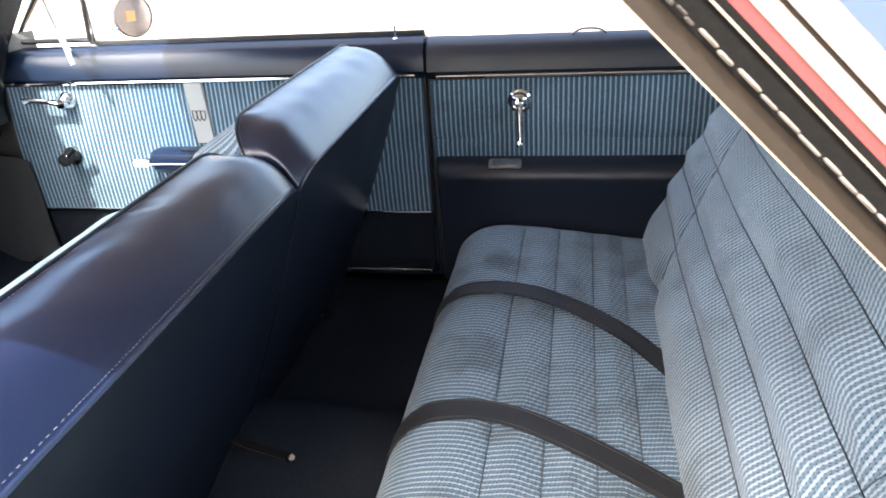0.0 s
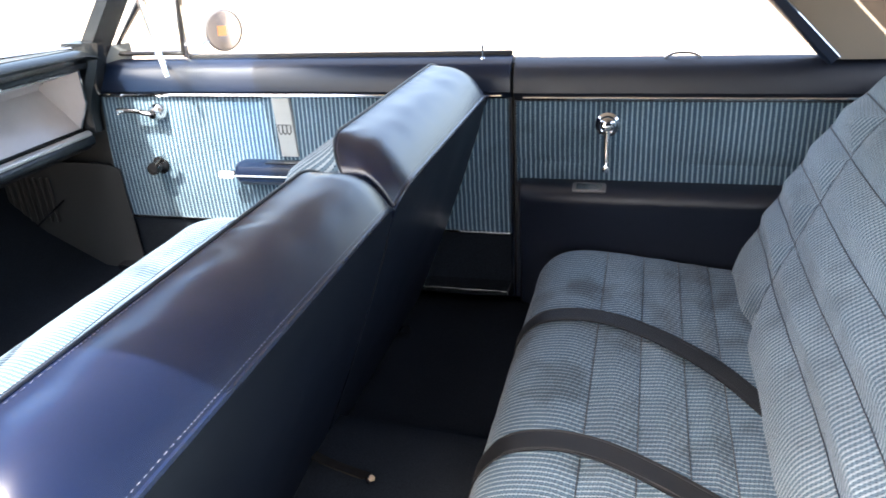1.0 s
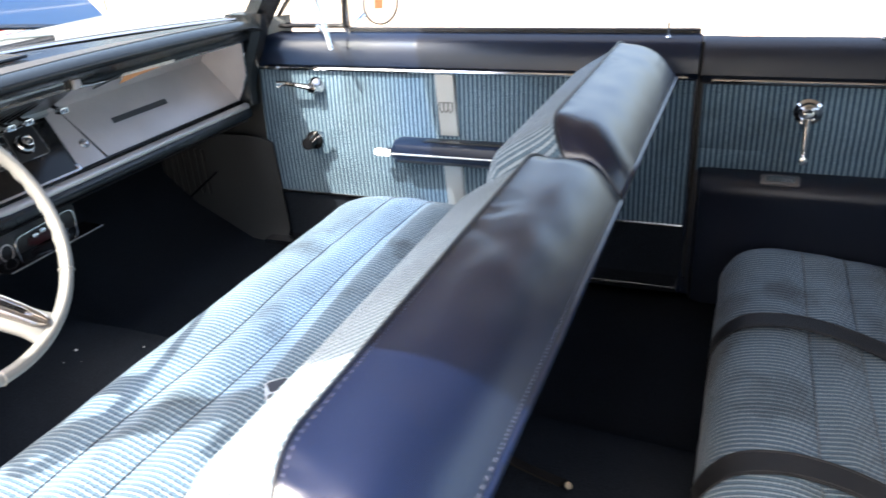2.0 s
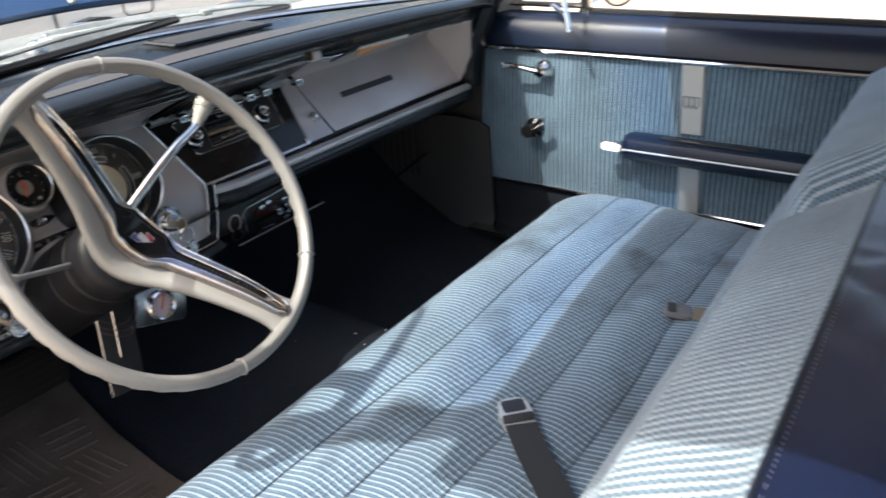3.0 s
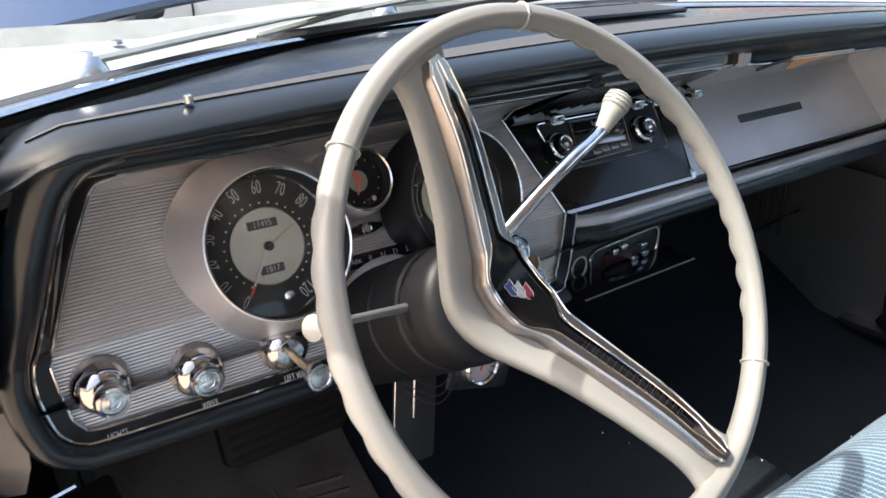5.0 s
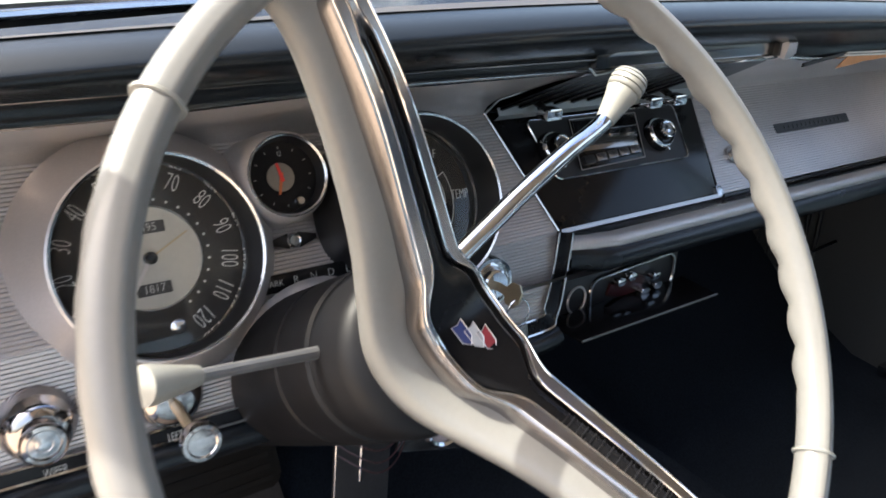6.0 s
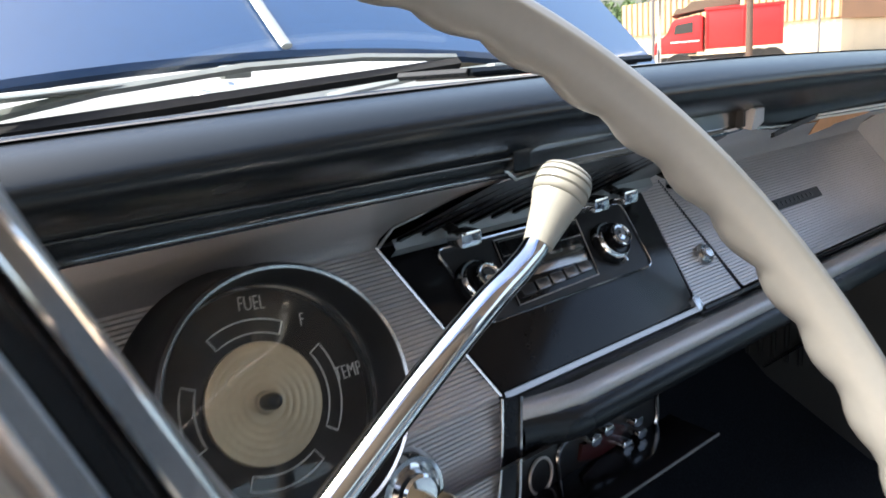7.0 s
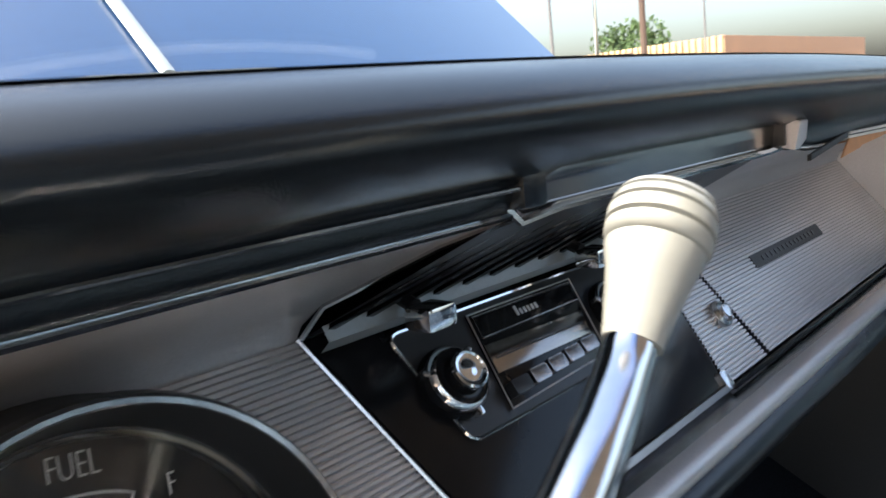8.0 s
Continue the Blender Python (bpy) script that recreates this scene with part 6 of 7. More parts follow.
def speedometer():
    c = (-0.4755, 1.517, 0.7160)
    g = thing("speedometer", c, "round black speedometer with white numerals and red needle", "speedometer")
    m = gauge_pod(g, c, 0.0672, 0.0705, 0.028, 0.096, SILVER, skew=0.0042)
    rows = [(0, 0.002)]
    for k in range(9):
        rows += [(0.004 * k + 0.002, 0.0023), (0.004 * k + 0.004, 0.0026)]
    part("centre_disc", lathe(rows + [(0.0360, 0.0026), (0.0366, 0.001)], m, 48), SPUN, g, "spun silver centre disc")
    part("disc_edge", lathe([(0.0364, 0.002), (0.0372, 0.003), (0.0379, 0.001)], m, 48), CHROME, g)
    for k in range(13):
        a = radians(235 - 24.5 * k)
        t = m @ pose(0.0562 * math.cos(a), 0.0562 * math.sin(a), 0.0015) @ pose(0, 0, 0, 0, 0, math.degrees(a) - 90)
        part("numeral", words(str(10 * k), 0.0190, t, squeeze=0.52), WHITE_INK, g)
    bm = mesh()
    for k in range(25):
        a = radians(235 - 12.25 * k)
        lathe([(0, 0.0022), (0.0009, 0.002), (0.0009, 0.001)], m @ pose(0.0418 * math.cos(a), 0.0418 * math.sin(a), 0), 8, bm)
    part("scale_dots", bm, WHITE_INK, g)
    for y, w, digits in ((0.0215, 0.030, "11495"), (-0.0220, 0.024, "1817")):
        o = part("odometer", slab(rounded(w, 0.0085, 0.001), 0.0012, m @ pose(-0.001, y, 0.002)), BLACK, g)
        part("digits", words(digits, 0.0085, m @ pose(-0.001, y, 0.0036), 0.0002, 0.9), WHITE_INK, o)
    a = radians(236)
    part("needle", slab([(-0.0012, 0), (0.0012, 0), (0.0009, 0.053), (-0.0009, 0.053)], 0.0006, m @ pose(0, 0, 0.005, 0, 0, math.degrees(a) - 90)), SILVER, g)
    part("needle_tip", slab([(-0.0012, 0.041), (0.0012, 0.041), (0.0009, 0.053), (-0.0009, 0.053)], 0.0008, m @ pose(0, 0, 0.0053, 0, 0, math.degrees(a) - 90)), RED_INK, g, "red needle tip")
    part("trip_needle", slab([(-0.0009, -0.004), (0.0009, -0.004), (0.0007, 0.032), (-0.0007, 0.032)], 0.0006, m @ pose(0, 0, 0.0046, 0, 0, -62)), GOLD, g)
    part("hub", lathe([(0.0048, 0.002), (0.0046, 0.007), (0.0030, 0.009), (0.0024, 0.0085), (0, 0.0095)], m, 20), BLACK_GLOSS, g)
    part("lamp", lathe([(0.0055, 0.001), (0.0055, 0.003), (0.003, 0.0045), (0, 0.005)], m @ pose(0.0100, -0.0515, 0), 16), CHROME, g)


speedometer()


def fuel_gauge():
    c = (-0.2636, 1.5084, 0.7255)
    g = thing("fuel_and_temperature_gauge", c, "round black gauge with gold centre reading fuel and temperature", "gauge")
    m = gauge_pod(g, c, 0.0650, 0.0700, 0.032, 0.082, BLACK, 0.0640, 0.0020)
    sunk = m @ pose(0, 0, -0.0076)
    part("dial_wall", lathe([(0.0642, 0.0015), (0.0665, -0.010)], m, 48), BLACK, g)
    part("dial_plate", lathe([(0, -0.001), (0.0385, -0.0005), (0.0670, 0.0)], sunk, 56), BLACK_GLOSS, g, "black dial plate")
    rows = [(0, 0.0035), (0.006, 0.0035), (0.0072, 0.0022)]
    for k in range(6):
        r = 0.0085 + 0.0047 * k
        rows += [(r, 0.0022), (r + 0.0036, 0.0023), (r + 0.0043, 0.0021)]
    part("centre_disc", lathe(rows + [(0.0372, 0.0022), (0.0378, 0.0005)], sunk @ Matrix.Diagonal((0.935, 0.935, 1, 1)), 48), GOLD, g, "spun gold centre disc")
    part("hub", lathe([(0.0046, 0.003), (0.0050, 0.013), (0.0040, 0.0165), (0, 0.018)], sunk, 20), BLACK_GLOSS, g)
    def place(a, r):
        return sunk @ pose(r * math.cos(radians(a)), r * math.sin(radians(a)), 0.0012)
    for text, a, r, s in (("FUEL", 81, 0.0572, 0.0125), ("F", 47, 0.0535, 0.0115), ("TEMP", 1, 0.0560, 0.0125)):
        part("lettering", words(text, s, place(a, r) @ pose(0, 0, 0, 0, 0, -8 if text != "TEMP" else -2), squeeze=0.62), WHITE_INK, g)
    for a0, a1 in ((60, 117), (-38, 28), (152, 198), (-118, -60)):
        pts = [(0.0482, a0 + (a1 - a0) * k / 10) for k in range(11)] + [(0.0402, a1 - (a1 - a0) * k / 10) for k in range(11)]
        part("scale_outline", tube([sunk @ Vector((r * math.cos(radians(a)), r * math.sin(radians(a)), 0.0010)) for r, a in pts], 0.0005, 4, True), WHITE_INK, g)


fuel_gauge()


def clock():
    c = (-0.3725, 1.514, 0.763)
    g = thing("dashboard_clock", c, "small round black dashboard clock with an orange centre", "clock")
    m = Matrix.Translation(c) @ DIAL @ Matrix.Scale(0.905, 4)
    part("clock_ring", lathe([(0.0425, -0.065), (0.0405, -0.012), (0.0375, 0.004), (0.0345, 0.0095)], m, 40), SILVER, g)
    part("bright_ring", lathe([(0.0348, 0.009), (0.0338, 0.0108), (0.0322, 0.0095)], m, 40), CHROME_WORN, g)
    part("clock_wall", lathe([(0.0324, 0.0095), (0.0298, -0.004)], m, 40), BLACK, g)
    m = m @ pose(0, 0, -0.005)
    part("dial", lathe([(0, 0), (0.030, 0.001)], m, 40), BLACK_GLOSS, g)
    part("centre_disc", lathe([(0, 0.002), (0.0118, 0.0018), (0.0122, 0.001)], m @ pose(-0.002, 0, 0), 28), TAN, g, "beige centre")
    part("clock_pointer", slab([(-0.0015, -0.004), (0.0015, -0.004), (0.001, 0.012), (-0.001, 0.012)], 0.0008, m @ pose(-0.002, 0, 0.003, 0, 0, 12)), RED_INK, g)
    part("clock_pointer", slab([(-0.0015, -0.004), (0.0015, -0.004), (0.001, 0.015), (-0.001, 0.015)], 0.0006, m @ pose(-0.002, 0, 0.0024, 0, 0, 165)), ORANGE, g)
    bm = mesh()
    for k in range(12):
        block(-0.0002, 0.0002, 0.0235, 0.0255, 0.0012, 0.0016, 0, bm, m @ pose(0, 0, 0, 0, 0, 30 * k))
    part("hour_marks", bm, WHITE_INK, g)
    part("numeral", words("12", 0.0060, m @ pose(0, 0.0195, 0.0012), 0.0002, 0.7), WHITE_INK, g)
    part("set_knob", lathe([(0.004, 0.001), (0.004, 0.008), (0.003, 0.0095), (0, 0.0095)], m @ pose(0.009, -0.022, 0), 16), CHROME, g)
    t = thing("indicator_lamp", (-0.363, 1.53, 0.70), "small round amber indicator between two black arrows", "indicator lamp")
    q = Matrix.Translation((-0.3645, 1.5215, 0.7070)) @ DIAL
    part("lamp_ring", lathe([(0.0062, 0), (0.0062, 0.003), (0.0050, 0.0042), (0.0040, 0.0036), (0.0036, 0.0022)], q, 20), CHROME_WORN, t)
    part("lamp_lens", lathe([(0.0042, 0.002), (0.0025, 0.0034), (0, 0.0038)], q, 16), IVORY_KNOB, t, "pale green lens")
    for s in (-1, 1):
        part("arrow", slab([(s * 0.0045, -0.0062), (s * 0.0045, 0.0062), (s * 0.0195, 0.0026), (s * 0.0195, -0.0014)][::s], 0.002, q), BLACK_GLOSS, t)
    s = thing("gear_indicator", (-0.36, 1.51, 0.68), "black gear indicator strip with white letters", "gear indicator")
    q = Matrix.Translation((-0.358, 1.5035, 0.6815)) @ DIAL
    part("strip", slab(rounded(0.088, 0.014, 0.003), 0.003, q, 0.001), BLACK_GLOSS, s)
    for text, x, sz in (("PARK", -0.032, 0.007), ("R", -0.014, 0.009), ("N", 0.001, 0.009), ("D", 0.016, 0.009), ("L", 0.031, 0.009)):
        part("lettering", words(text, sz, q @ pose(x, 0, 0.0032), 0.0002, 0.9), WHITE_INK, s)


clock()


def dash_knob(name, x, z, pull, label):
    k = thing(name, (x, 1.49, z), label, "dashboard knob", "dashboard knobs")
    m = axes((x, 1.492, z), (1, 0, 0), (0, 0.1, 0.99))
    part("base", lathe([(0.0255, -0.004), (0.025, 0.003), (0.0225, 0.011), (0.017, 0.018), (0.012, 0.020), (0, 0.020)], m, 32), KNOB_CHROME, k, "domed chrome base")
    part("stem", lathe([(0.008, 0.018), (0.008, 0.024), (0.0125, 0.027), (0.0145, 0.034), (0.0145, 0.035 + pull), (0.013, 0.038 + pull), (0.0105, 0.0385 + pull), (0.010, 0.0365 + pull), (0, 0.0365 + pull)], m, 28), KNOB_CHROME, k, "chrome knob")
    part("knob_disc", lathe([(0.009, 0.037 + pull), (0.0055, 0.0377 + pull), (0.005, 0.037 + pull), (0, 0.0385 + pull)], m, 24), CHROME_WORN, k)
    return k


dash_knob("light_switch", -0.6435, 0.6385, 0.003, "chrome light switch knob on a domed base")
dash_knob("wiper_switch", -0.5640, 0.6245, -0.004, "chrome wiper knob on a domed base")


def left_vent_pull():
    k = thing("vent_pull", (-0.479, 1.49, 0.620), "chrome vent pull knob, drawn out on its rod", "dashboard knob", "dashboard knobs")
    part("base", lathe([(0.0255, -0.004), (0.025, 0.003), (0.0225, 0.011), (0.017, 0.018), (0.012, 0.020), (0, 0.020)], axes((-0.479, 1.492, 0.620), (1, 0, 0), (0, 0.1, 0.99)), 32), KNOB_CHROME, k, "domed chrome base")
    part("rod", tube([(-0.479, 1.475, 0.620), (-0.4788, 1.425, 0.6232)], 0.004, 10), GOLD, k, "brassy rod")
    m = axes((-0.4788, 1.426, 0.6235), (1, 0, 0), (0, 0.14, 0.99))
    part("pull", lathe([(0, 0), (0.008, 0.0), (0.0125, 0.004), (0.0135, 0.010), (0.0125, 0.014), (0.010, 0.0145), (0.009, 0.0135), (0, 0.0145)], m, 28), KNOB_CHROME, k)


left_vent_pull()


def ignition():
    k = thing("ignition_switch", (-0.178, 1.49, 0.632), "round chrome ignition switch with a key and key ring", "ignition switch")
    m = axes((-0.187, 1.4935, 0.643), (1, 0, 0), (0, 0.1, 0.99))
    part("bezel", lathe([(0.0265, -0.003), (0.026, 0.003), (0.023, 0.008), (0.020, 0.0085), (0.0185, 0.005), (0.016, 0.006), (0.014, 0.014), (0.012, 0.0155), (0, 0.0155)], m, 36), CHROME, k)
    key = part("key", slab([(-0.004, 0), (0.004, 0), (0.004, 0.012), (0.010, 0.016), (0.011, 0.026), (0.005, 0.032), (-0.005, 0.032), (-0.011, 0.026), (-0.010, 0.016), (-0.004, 0.012)], 0.0022, axes((-0.186, 1.4795, 0.643), (0.35, 0, 0.93), (0, -1, 0.0))), GOLD, k, "brass key")
    part("key_ring", tube([m @ Vector((0.004 + 0.013 * math.cos(a), -0.020 + 0.013 * math.sin(a), 0.040)) for a in (2 * math.pi * i / 20 for i in range(20))], 0.0008, 5, True), CHROME, key)
    part("spare_key", slab([(-0.009, 0), (0.009, 0), (0.010, -0.014), (0.004, -0.020), (0.003, -0.044), (-0.003, -0.044), (-0.004, -0.020), (-0.010, -0.014)], 0.002, axes((-0.181, 1.450, 0.613), (0.95, 0.3, 0.1), (0, 0.1, 0.99))), CHROME_WORN, key)


ignition()


# ---- steering wheel and column ----
WHEEL = axes((-0.3604, 1.2227, 0.7708), (0.9989, 0.0459, 0), (-0.0239, 0.5202, 0.8537))


def steering_wheel():
    w = thing("steering_wheel", WHEEL.translation, "large ivory two spoke steering wheel with a chrome horn bar", "steering wheel")
    rows = []
    n = 240
    for i in range(n + 1):
        a = 2 * math.pi * i / n
        deg = math.degrees(a)
        deg = deg - 360 if deg > 180 else deg
        grip = 0.0
        for lo, hi in ((-30, 82), (147, 263)):
            for dd in (deg, deg + 360):
                if lo < dd < hi:
                    e = min(1.0, (dd - lo) / 6, (hi - dd) / 6)
                    grip = 0.0032 * e * (abs(math.cos(math.radians(dd) * 23)) - 0.45)
        row = []
        for k in range(30):
            t = 2 * math.pi * k / 30
            back = max(0.0, -math.sin(t)) ** 0.7
            r = 0.0090 + grip * back + 0.0011 * math.exp(-((t - 1.9) / 0.20) ** 2)
            row.append(WHEEL @ Vector(((0.196 + r * math.cos(t)) * math.cos(a), (0.196 + r * math.cos(t)) * math.sin(a), 1.12 * r * math.sin(t))))
        rows.append(row)
    bm = loft(rows, True, False)
    bmesh.ops.remove_doubles(bm, verts=bm.verts, dist=1e-6)
    rim = part("rim", bm, IVORY, w, "ivory rim with finger grips behind", 60)
    for deg in (82.5, 142.1, -38.1, -95.9):
        a = radians(deg)
        c, t = Vector((0.196 * math.cos(a), 0.196 * math.sin(a), 0)), Vector((math.cos(a), math.sin(a), 0))
        ring = [WHEEL @ (c + 0.0098 * (math.cos(k * math.pi / 8) * t + 1.1 * math.sin(k * math.pi / 8) * Vector((0, 0, 1)))) for k in range(16)]
        part("joint_ring", tube(ring, 0.0012, 5, True), IVORY_KNOB, rim)
    SP = (113.5, -66.5)
    # ivory spokes, one bowed piece across the deep hub
    d = Vector((math.cos(radians(SP[0])), math.sin(radians(SP[0])), 0))
    side = Vector((math.sin(radians(SP[0])), -math.cos(radians(SP[0])), 0))
    half = ((0.200, -0.004, 0.036, 0.008), (0.192, -0.006, 0.029, 0.010), (0.180, -0.011, 0.024, 0.011), (0.16, -0.020, 0.0225, 0.012), (0.12, -0.043, 0.024, 0.013), (0.08, -0.069, 0.028, 0.015), (0.05, -0.092, 0.034, 0.016), (0.025, -0.108, 0.040, 0.017))
    keys = [(r, h, wd, th) for r, h, wd, th in half] + [(0.0, -0.114, 0.042, 0.017)] + [(-r, h, wd, th) for r, h, wd, th in half[::-1]]
    centre = spline([(r, h, 0) for r, h, wd, th in keys], 4)
    size = spline([(wd, th, 0) for r, h, wd, th in keys], 4)
    rows = []
    for c, z in zip(centre, size):
        rows.append([WHEEL @ (d * c.x + Vector((0, 0, c.y)) + side * z.x * math.copysign(abs(math.cos(t)) ** 0.8, math.cos(t)) + Vector((0, 0, 1)) * z.y * math.copysign(abs(math.sin(t)) ** 0.7, math.sin(t))) for t in (2 * math.pi * k / 24 for k in range(24))])
    part("spoke", loft(rows, True), IVORY, w, "ivory double spoke bowed over the hub", 60)
    part("hub", lathe([(0.028, -0.108), (0.036, -0.113), (0.041, -0.119), (0.043, -0.126)], WHEEL, 40), IVORY, w, "ivory hub")
    # horn bar: chrome frame with a dark channel that widens over the hub
    bow = ((0.183, 0.005), (0.13, -0.016), (0.08, -0.046), (0.045, -0.068), (0.02, -0.080), (0.0, -0.083))
    line = spline([d * r + Vector((0, 0, h)) for r, h in bow] + [d * -r + Vector((0, 0, h)) for r, h in bow[-2::-1]], 10)
    rows, dark = [], []
    for i, p in enumerate(line):
        r = abs(p.dot(d))
        wd = 0.0108 + 0.0080 * (1 - r / 0.176) + 0.0080 * ease(0, 1, (0.046 - r) / 0.026)
        slot = ease(0, 1, (0.161 - r) / 0.003)
        inlay = wd * (0.20 + 0.06 * (1 - r / 0.176)) * slot + 0.0012
        edge = wd - (inlay + (wd - 0.0058 - inlay) * ease(0, 1, (0.050 - r) / 0.024))
        deep = 0.0060 * (1 - slot)
        end = ease(0.55, 1, (0.183 - r) / 0.010)
        q = p + side * 0.005 * (1 - (r / 0.183) ** 2)
        rows.append([WHEEL @ (q + side * a * end + Vector((0, 0, h))) for a, h in ((-wd, -0.012), (-wd, 0.001), (-wd + 0.0010, 0.0048), (-wd + 0.0026, 0.0060), (-wd + edge - 0.0010, 0.0060), (-wd + edge, deep), (wd - edge, deep), (wd - edge + 0.0010, 0.0060), (wd - 0.0026, 0.0060), (wd - 0.0010, 0.0048), (wd, 0.001), (wd, -0.012))])
        if r < 0.158:
            k = wd - edge - 0.0006
            dark.append([WHEEL @ (q + side * k * a + Vector((0, 0, h))) for a, h in ((-1, 0.0), (-0.9, 0.0028), (-0.3, 0.0036), (0.3, 0.0036), (0.9, 0.0028), (1, 0.0))])
    hb = part("horn_bar", loft(rows, True), BAR_CHROME, w, "chrome horn bar", 30)
    for k in (3, 4, 7, 8):
        part("bar_edge", tube([Vector(r[k]) for r in rows[1:-1]], 0.0006, 5), CHROME, hb, "bright chrome edge")
    part("bar_inlay", loft(dark, True), BLACK_GLOSS, hb, "glossy black inlay")
    ribs = mesh()
    for k in range(34):
        r = -(0.062 + 0.0024 * k)
        i = min(range(len(line)), key=lambda j: abs(line[j].dot(d) - r))
        q = line[i] + d * (r - line[i].dot(d)) + side * 0.004 + Vector((0, 0, 0.0034))
        tube([WHEEL @ (q - side * 0.004), WHEEL @ (q + side * 0.004)], 0.0005, 4, False, ribs)
    part("inlay_ribs", ribs, BLACK, hb, "fine raised ribs")
    shield = [(-0.0040, -0.0045), (0.0, -0.0085), (0.0040, -0.0045), (0.0042, 0.0065), (0.0, 0.0052), (-0.0042, 0.0065)]
    for dx, dy, mat in ((-0.0075, 0.0035, EMBLEM_BLUE), (0.0, 0.0, EMBLEM_WHITE), (0.0075, -0.0035, EMBLEM_RED)):
        e = WHEEL @ pose(0.0052 + dx, dy - 0.001, -0.0785, 0, 0, 24)
        sh = part("emblem_bar", slab(shield, 0.0005, e), mat, hb, "small coloured emblem shape")
        part("emblem_edge", tube([e @ Vector((x, y, 0.0006)) for x, y in shield], 0.0004, 4, True), SILVER, sh)


steering_wheel()


def steering_column():
    c = thing("steering_column", (-0.37, 1.42, 0.6), "dark grey steering column shroud under the instrument panel", "steering column")
    part("shroud", lathe([(0.040, -0.119), (0.048, -0.121), (0.053, -0.126), (0.055, -0.132), (0.0565, -0.165), (0.0552, -0.167), (0.0552, -0.170), (0.0575, -0.172), (0.059, -0.215), (0.0575, -0.217), (0.0575, -0.220), (0.059, -0.222), (0.060, -0.30), (0.060, -0.42)], WHEEL, 48), SHROUD, c, "dark plastic shroud")
    part("column_jacket", lathe([(0.034, -0.40), (0.034, -0.95)], WHEEL, 24), BLACK, c)
    rows = []
    for k in range(21):
        a = math.pi * k / 20
        low = -0.055 if k in (0, 20) else 0.0
        rows.append([(-0.3615 + r * math.cos(a), y, 0.613 + low + r * 1.05 * math.sin(a)) for r, y in ((0.068, 1.495), (0.0655, 1.484), (0.0635, 1.482), (0.0615, 1.485), (0.061, 1.53))])
    part("column_collar", loft(rows), SILVER, c, "satin silver arch round the column")
    s = thing("turn_signal_lever", (-0.416, 1.36, 0.693), "grey turn signal lever with an ivory tip", "control lever")
    joint, tip = Vector((-0.405, 1.367, 0.696)), Vector((-0.530, 1.3137, 0.7385))
    part("stalk", tube([joint, joint.lerp(tip, 0.4), joint.lerp(tip, 0.80)], [0.0042, 0.0036, 0.0034], 10), STEEL, s)
    d = (tip - joint).normalized()
    part("lever_tip", tube([tip - d * t for t in (0.034, 0.0335, 0.030, 0.015, 0.005, 0.001, 0.0)], [0.003, 0.0052, 0.0060, 0.0082, 0.0100, 0.0098, 0.006], 18), IVORY_KNOB, s, "flared ivory tip")
    part("lever_joint", lathe([(0, 0.001), (0.006, 0.0008), (0.0065, -0.004)], Matrix.Translation(joint) @ d.to_track_quat("Z", "Y").to_matrix().to_4x4(), 16), BLACK_GLOSS, s)
    g = thing("gear_shift_lever", (-0.36, 1.36, 0.7), "chrome column shift lever with a grooved ivory knob", "gear lever")
    line = spline([(-0.371, 1.348, 0.722), (-0.331, 1.348, 0.748), (-0.276, 1.3545, 0.780), (-0.231, 1.362, 0.801), (-0.206, 1.369, 0.8080), (-0.188, 1.375, 0.8130), (-0.1785, 1.3771, 0.8192)], 5)
    part("lever", tube(line, [0.0066] * (len(line) - 4) + [0.0064, 0.0062, 0.006, 0.006], 16), CHROME, g, "bent chrome lever")
    b, e = Vector((-0.1815, 1.3766, 0.8160)), Vector((-0.1550, 1.3796, 0.8455))
    d = (e - b).normalized()
    z = d.to_track_quat("Z", "Y").to_matrix().to_4x4()
    m = Matrix.Translation(b) @ z
    k = part("knob", lathe([(0, -0.001), (0.0072, 0), (0.0078, 0.004), (0.0105, 0.018), (0.0124, 0.0243), (0.0124, 0.0248), (0.0108, 0.0252), (0.0108, 0.0257), (0.0129, 0.0261), (0.0135, 0.0290), (0.0135, 0.0293), (0.0120, 0.0297), (0.0120, 0.0303), (0.0136, 0.0307), (0.0137, 0.0338), (0.0121, 0.0342), (0.0121, 0.0347), (0.0135, 0.0351), (0.0131, 0.0372), (0.0118, 0.0375), (0.0118, 0.0380), (0.0127, 0.0383), (0.0122, 0.0395), (0.0085, 0.0418), (0, 0.0428)], m, 36), IVORY_KNOB, g, "grooved ivory knob", 70)


steering_column()


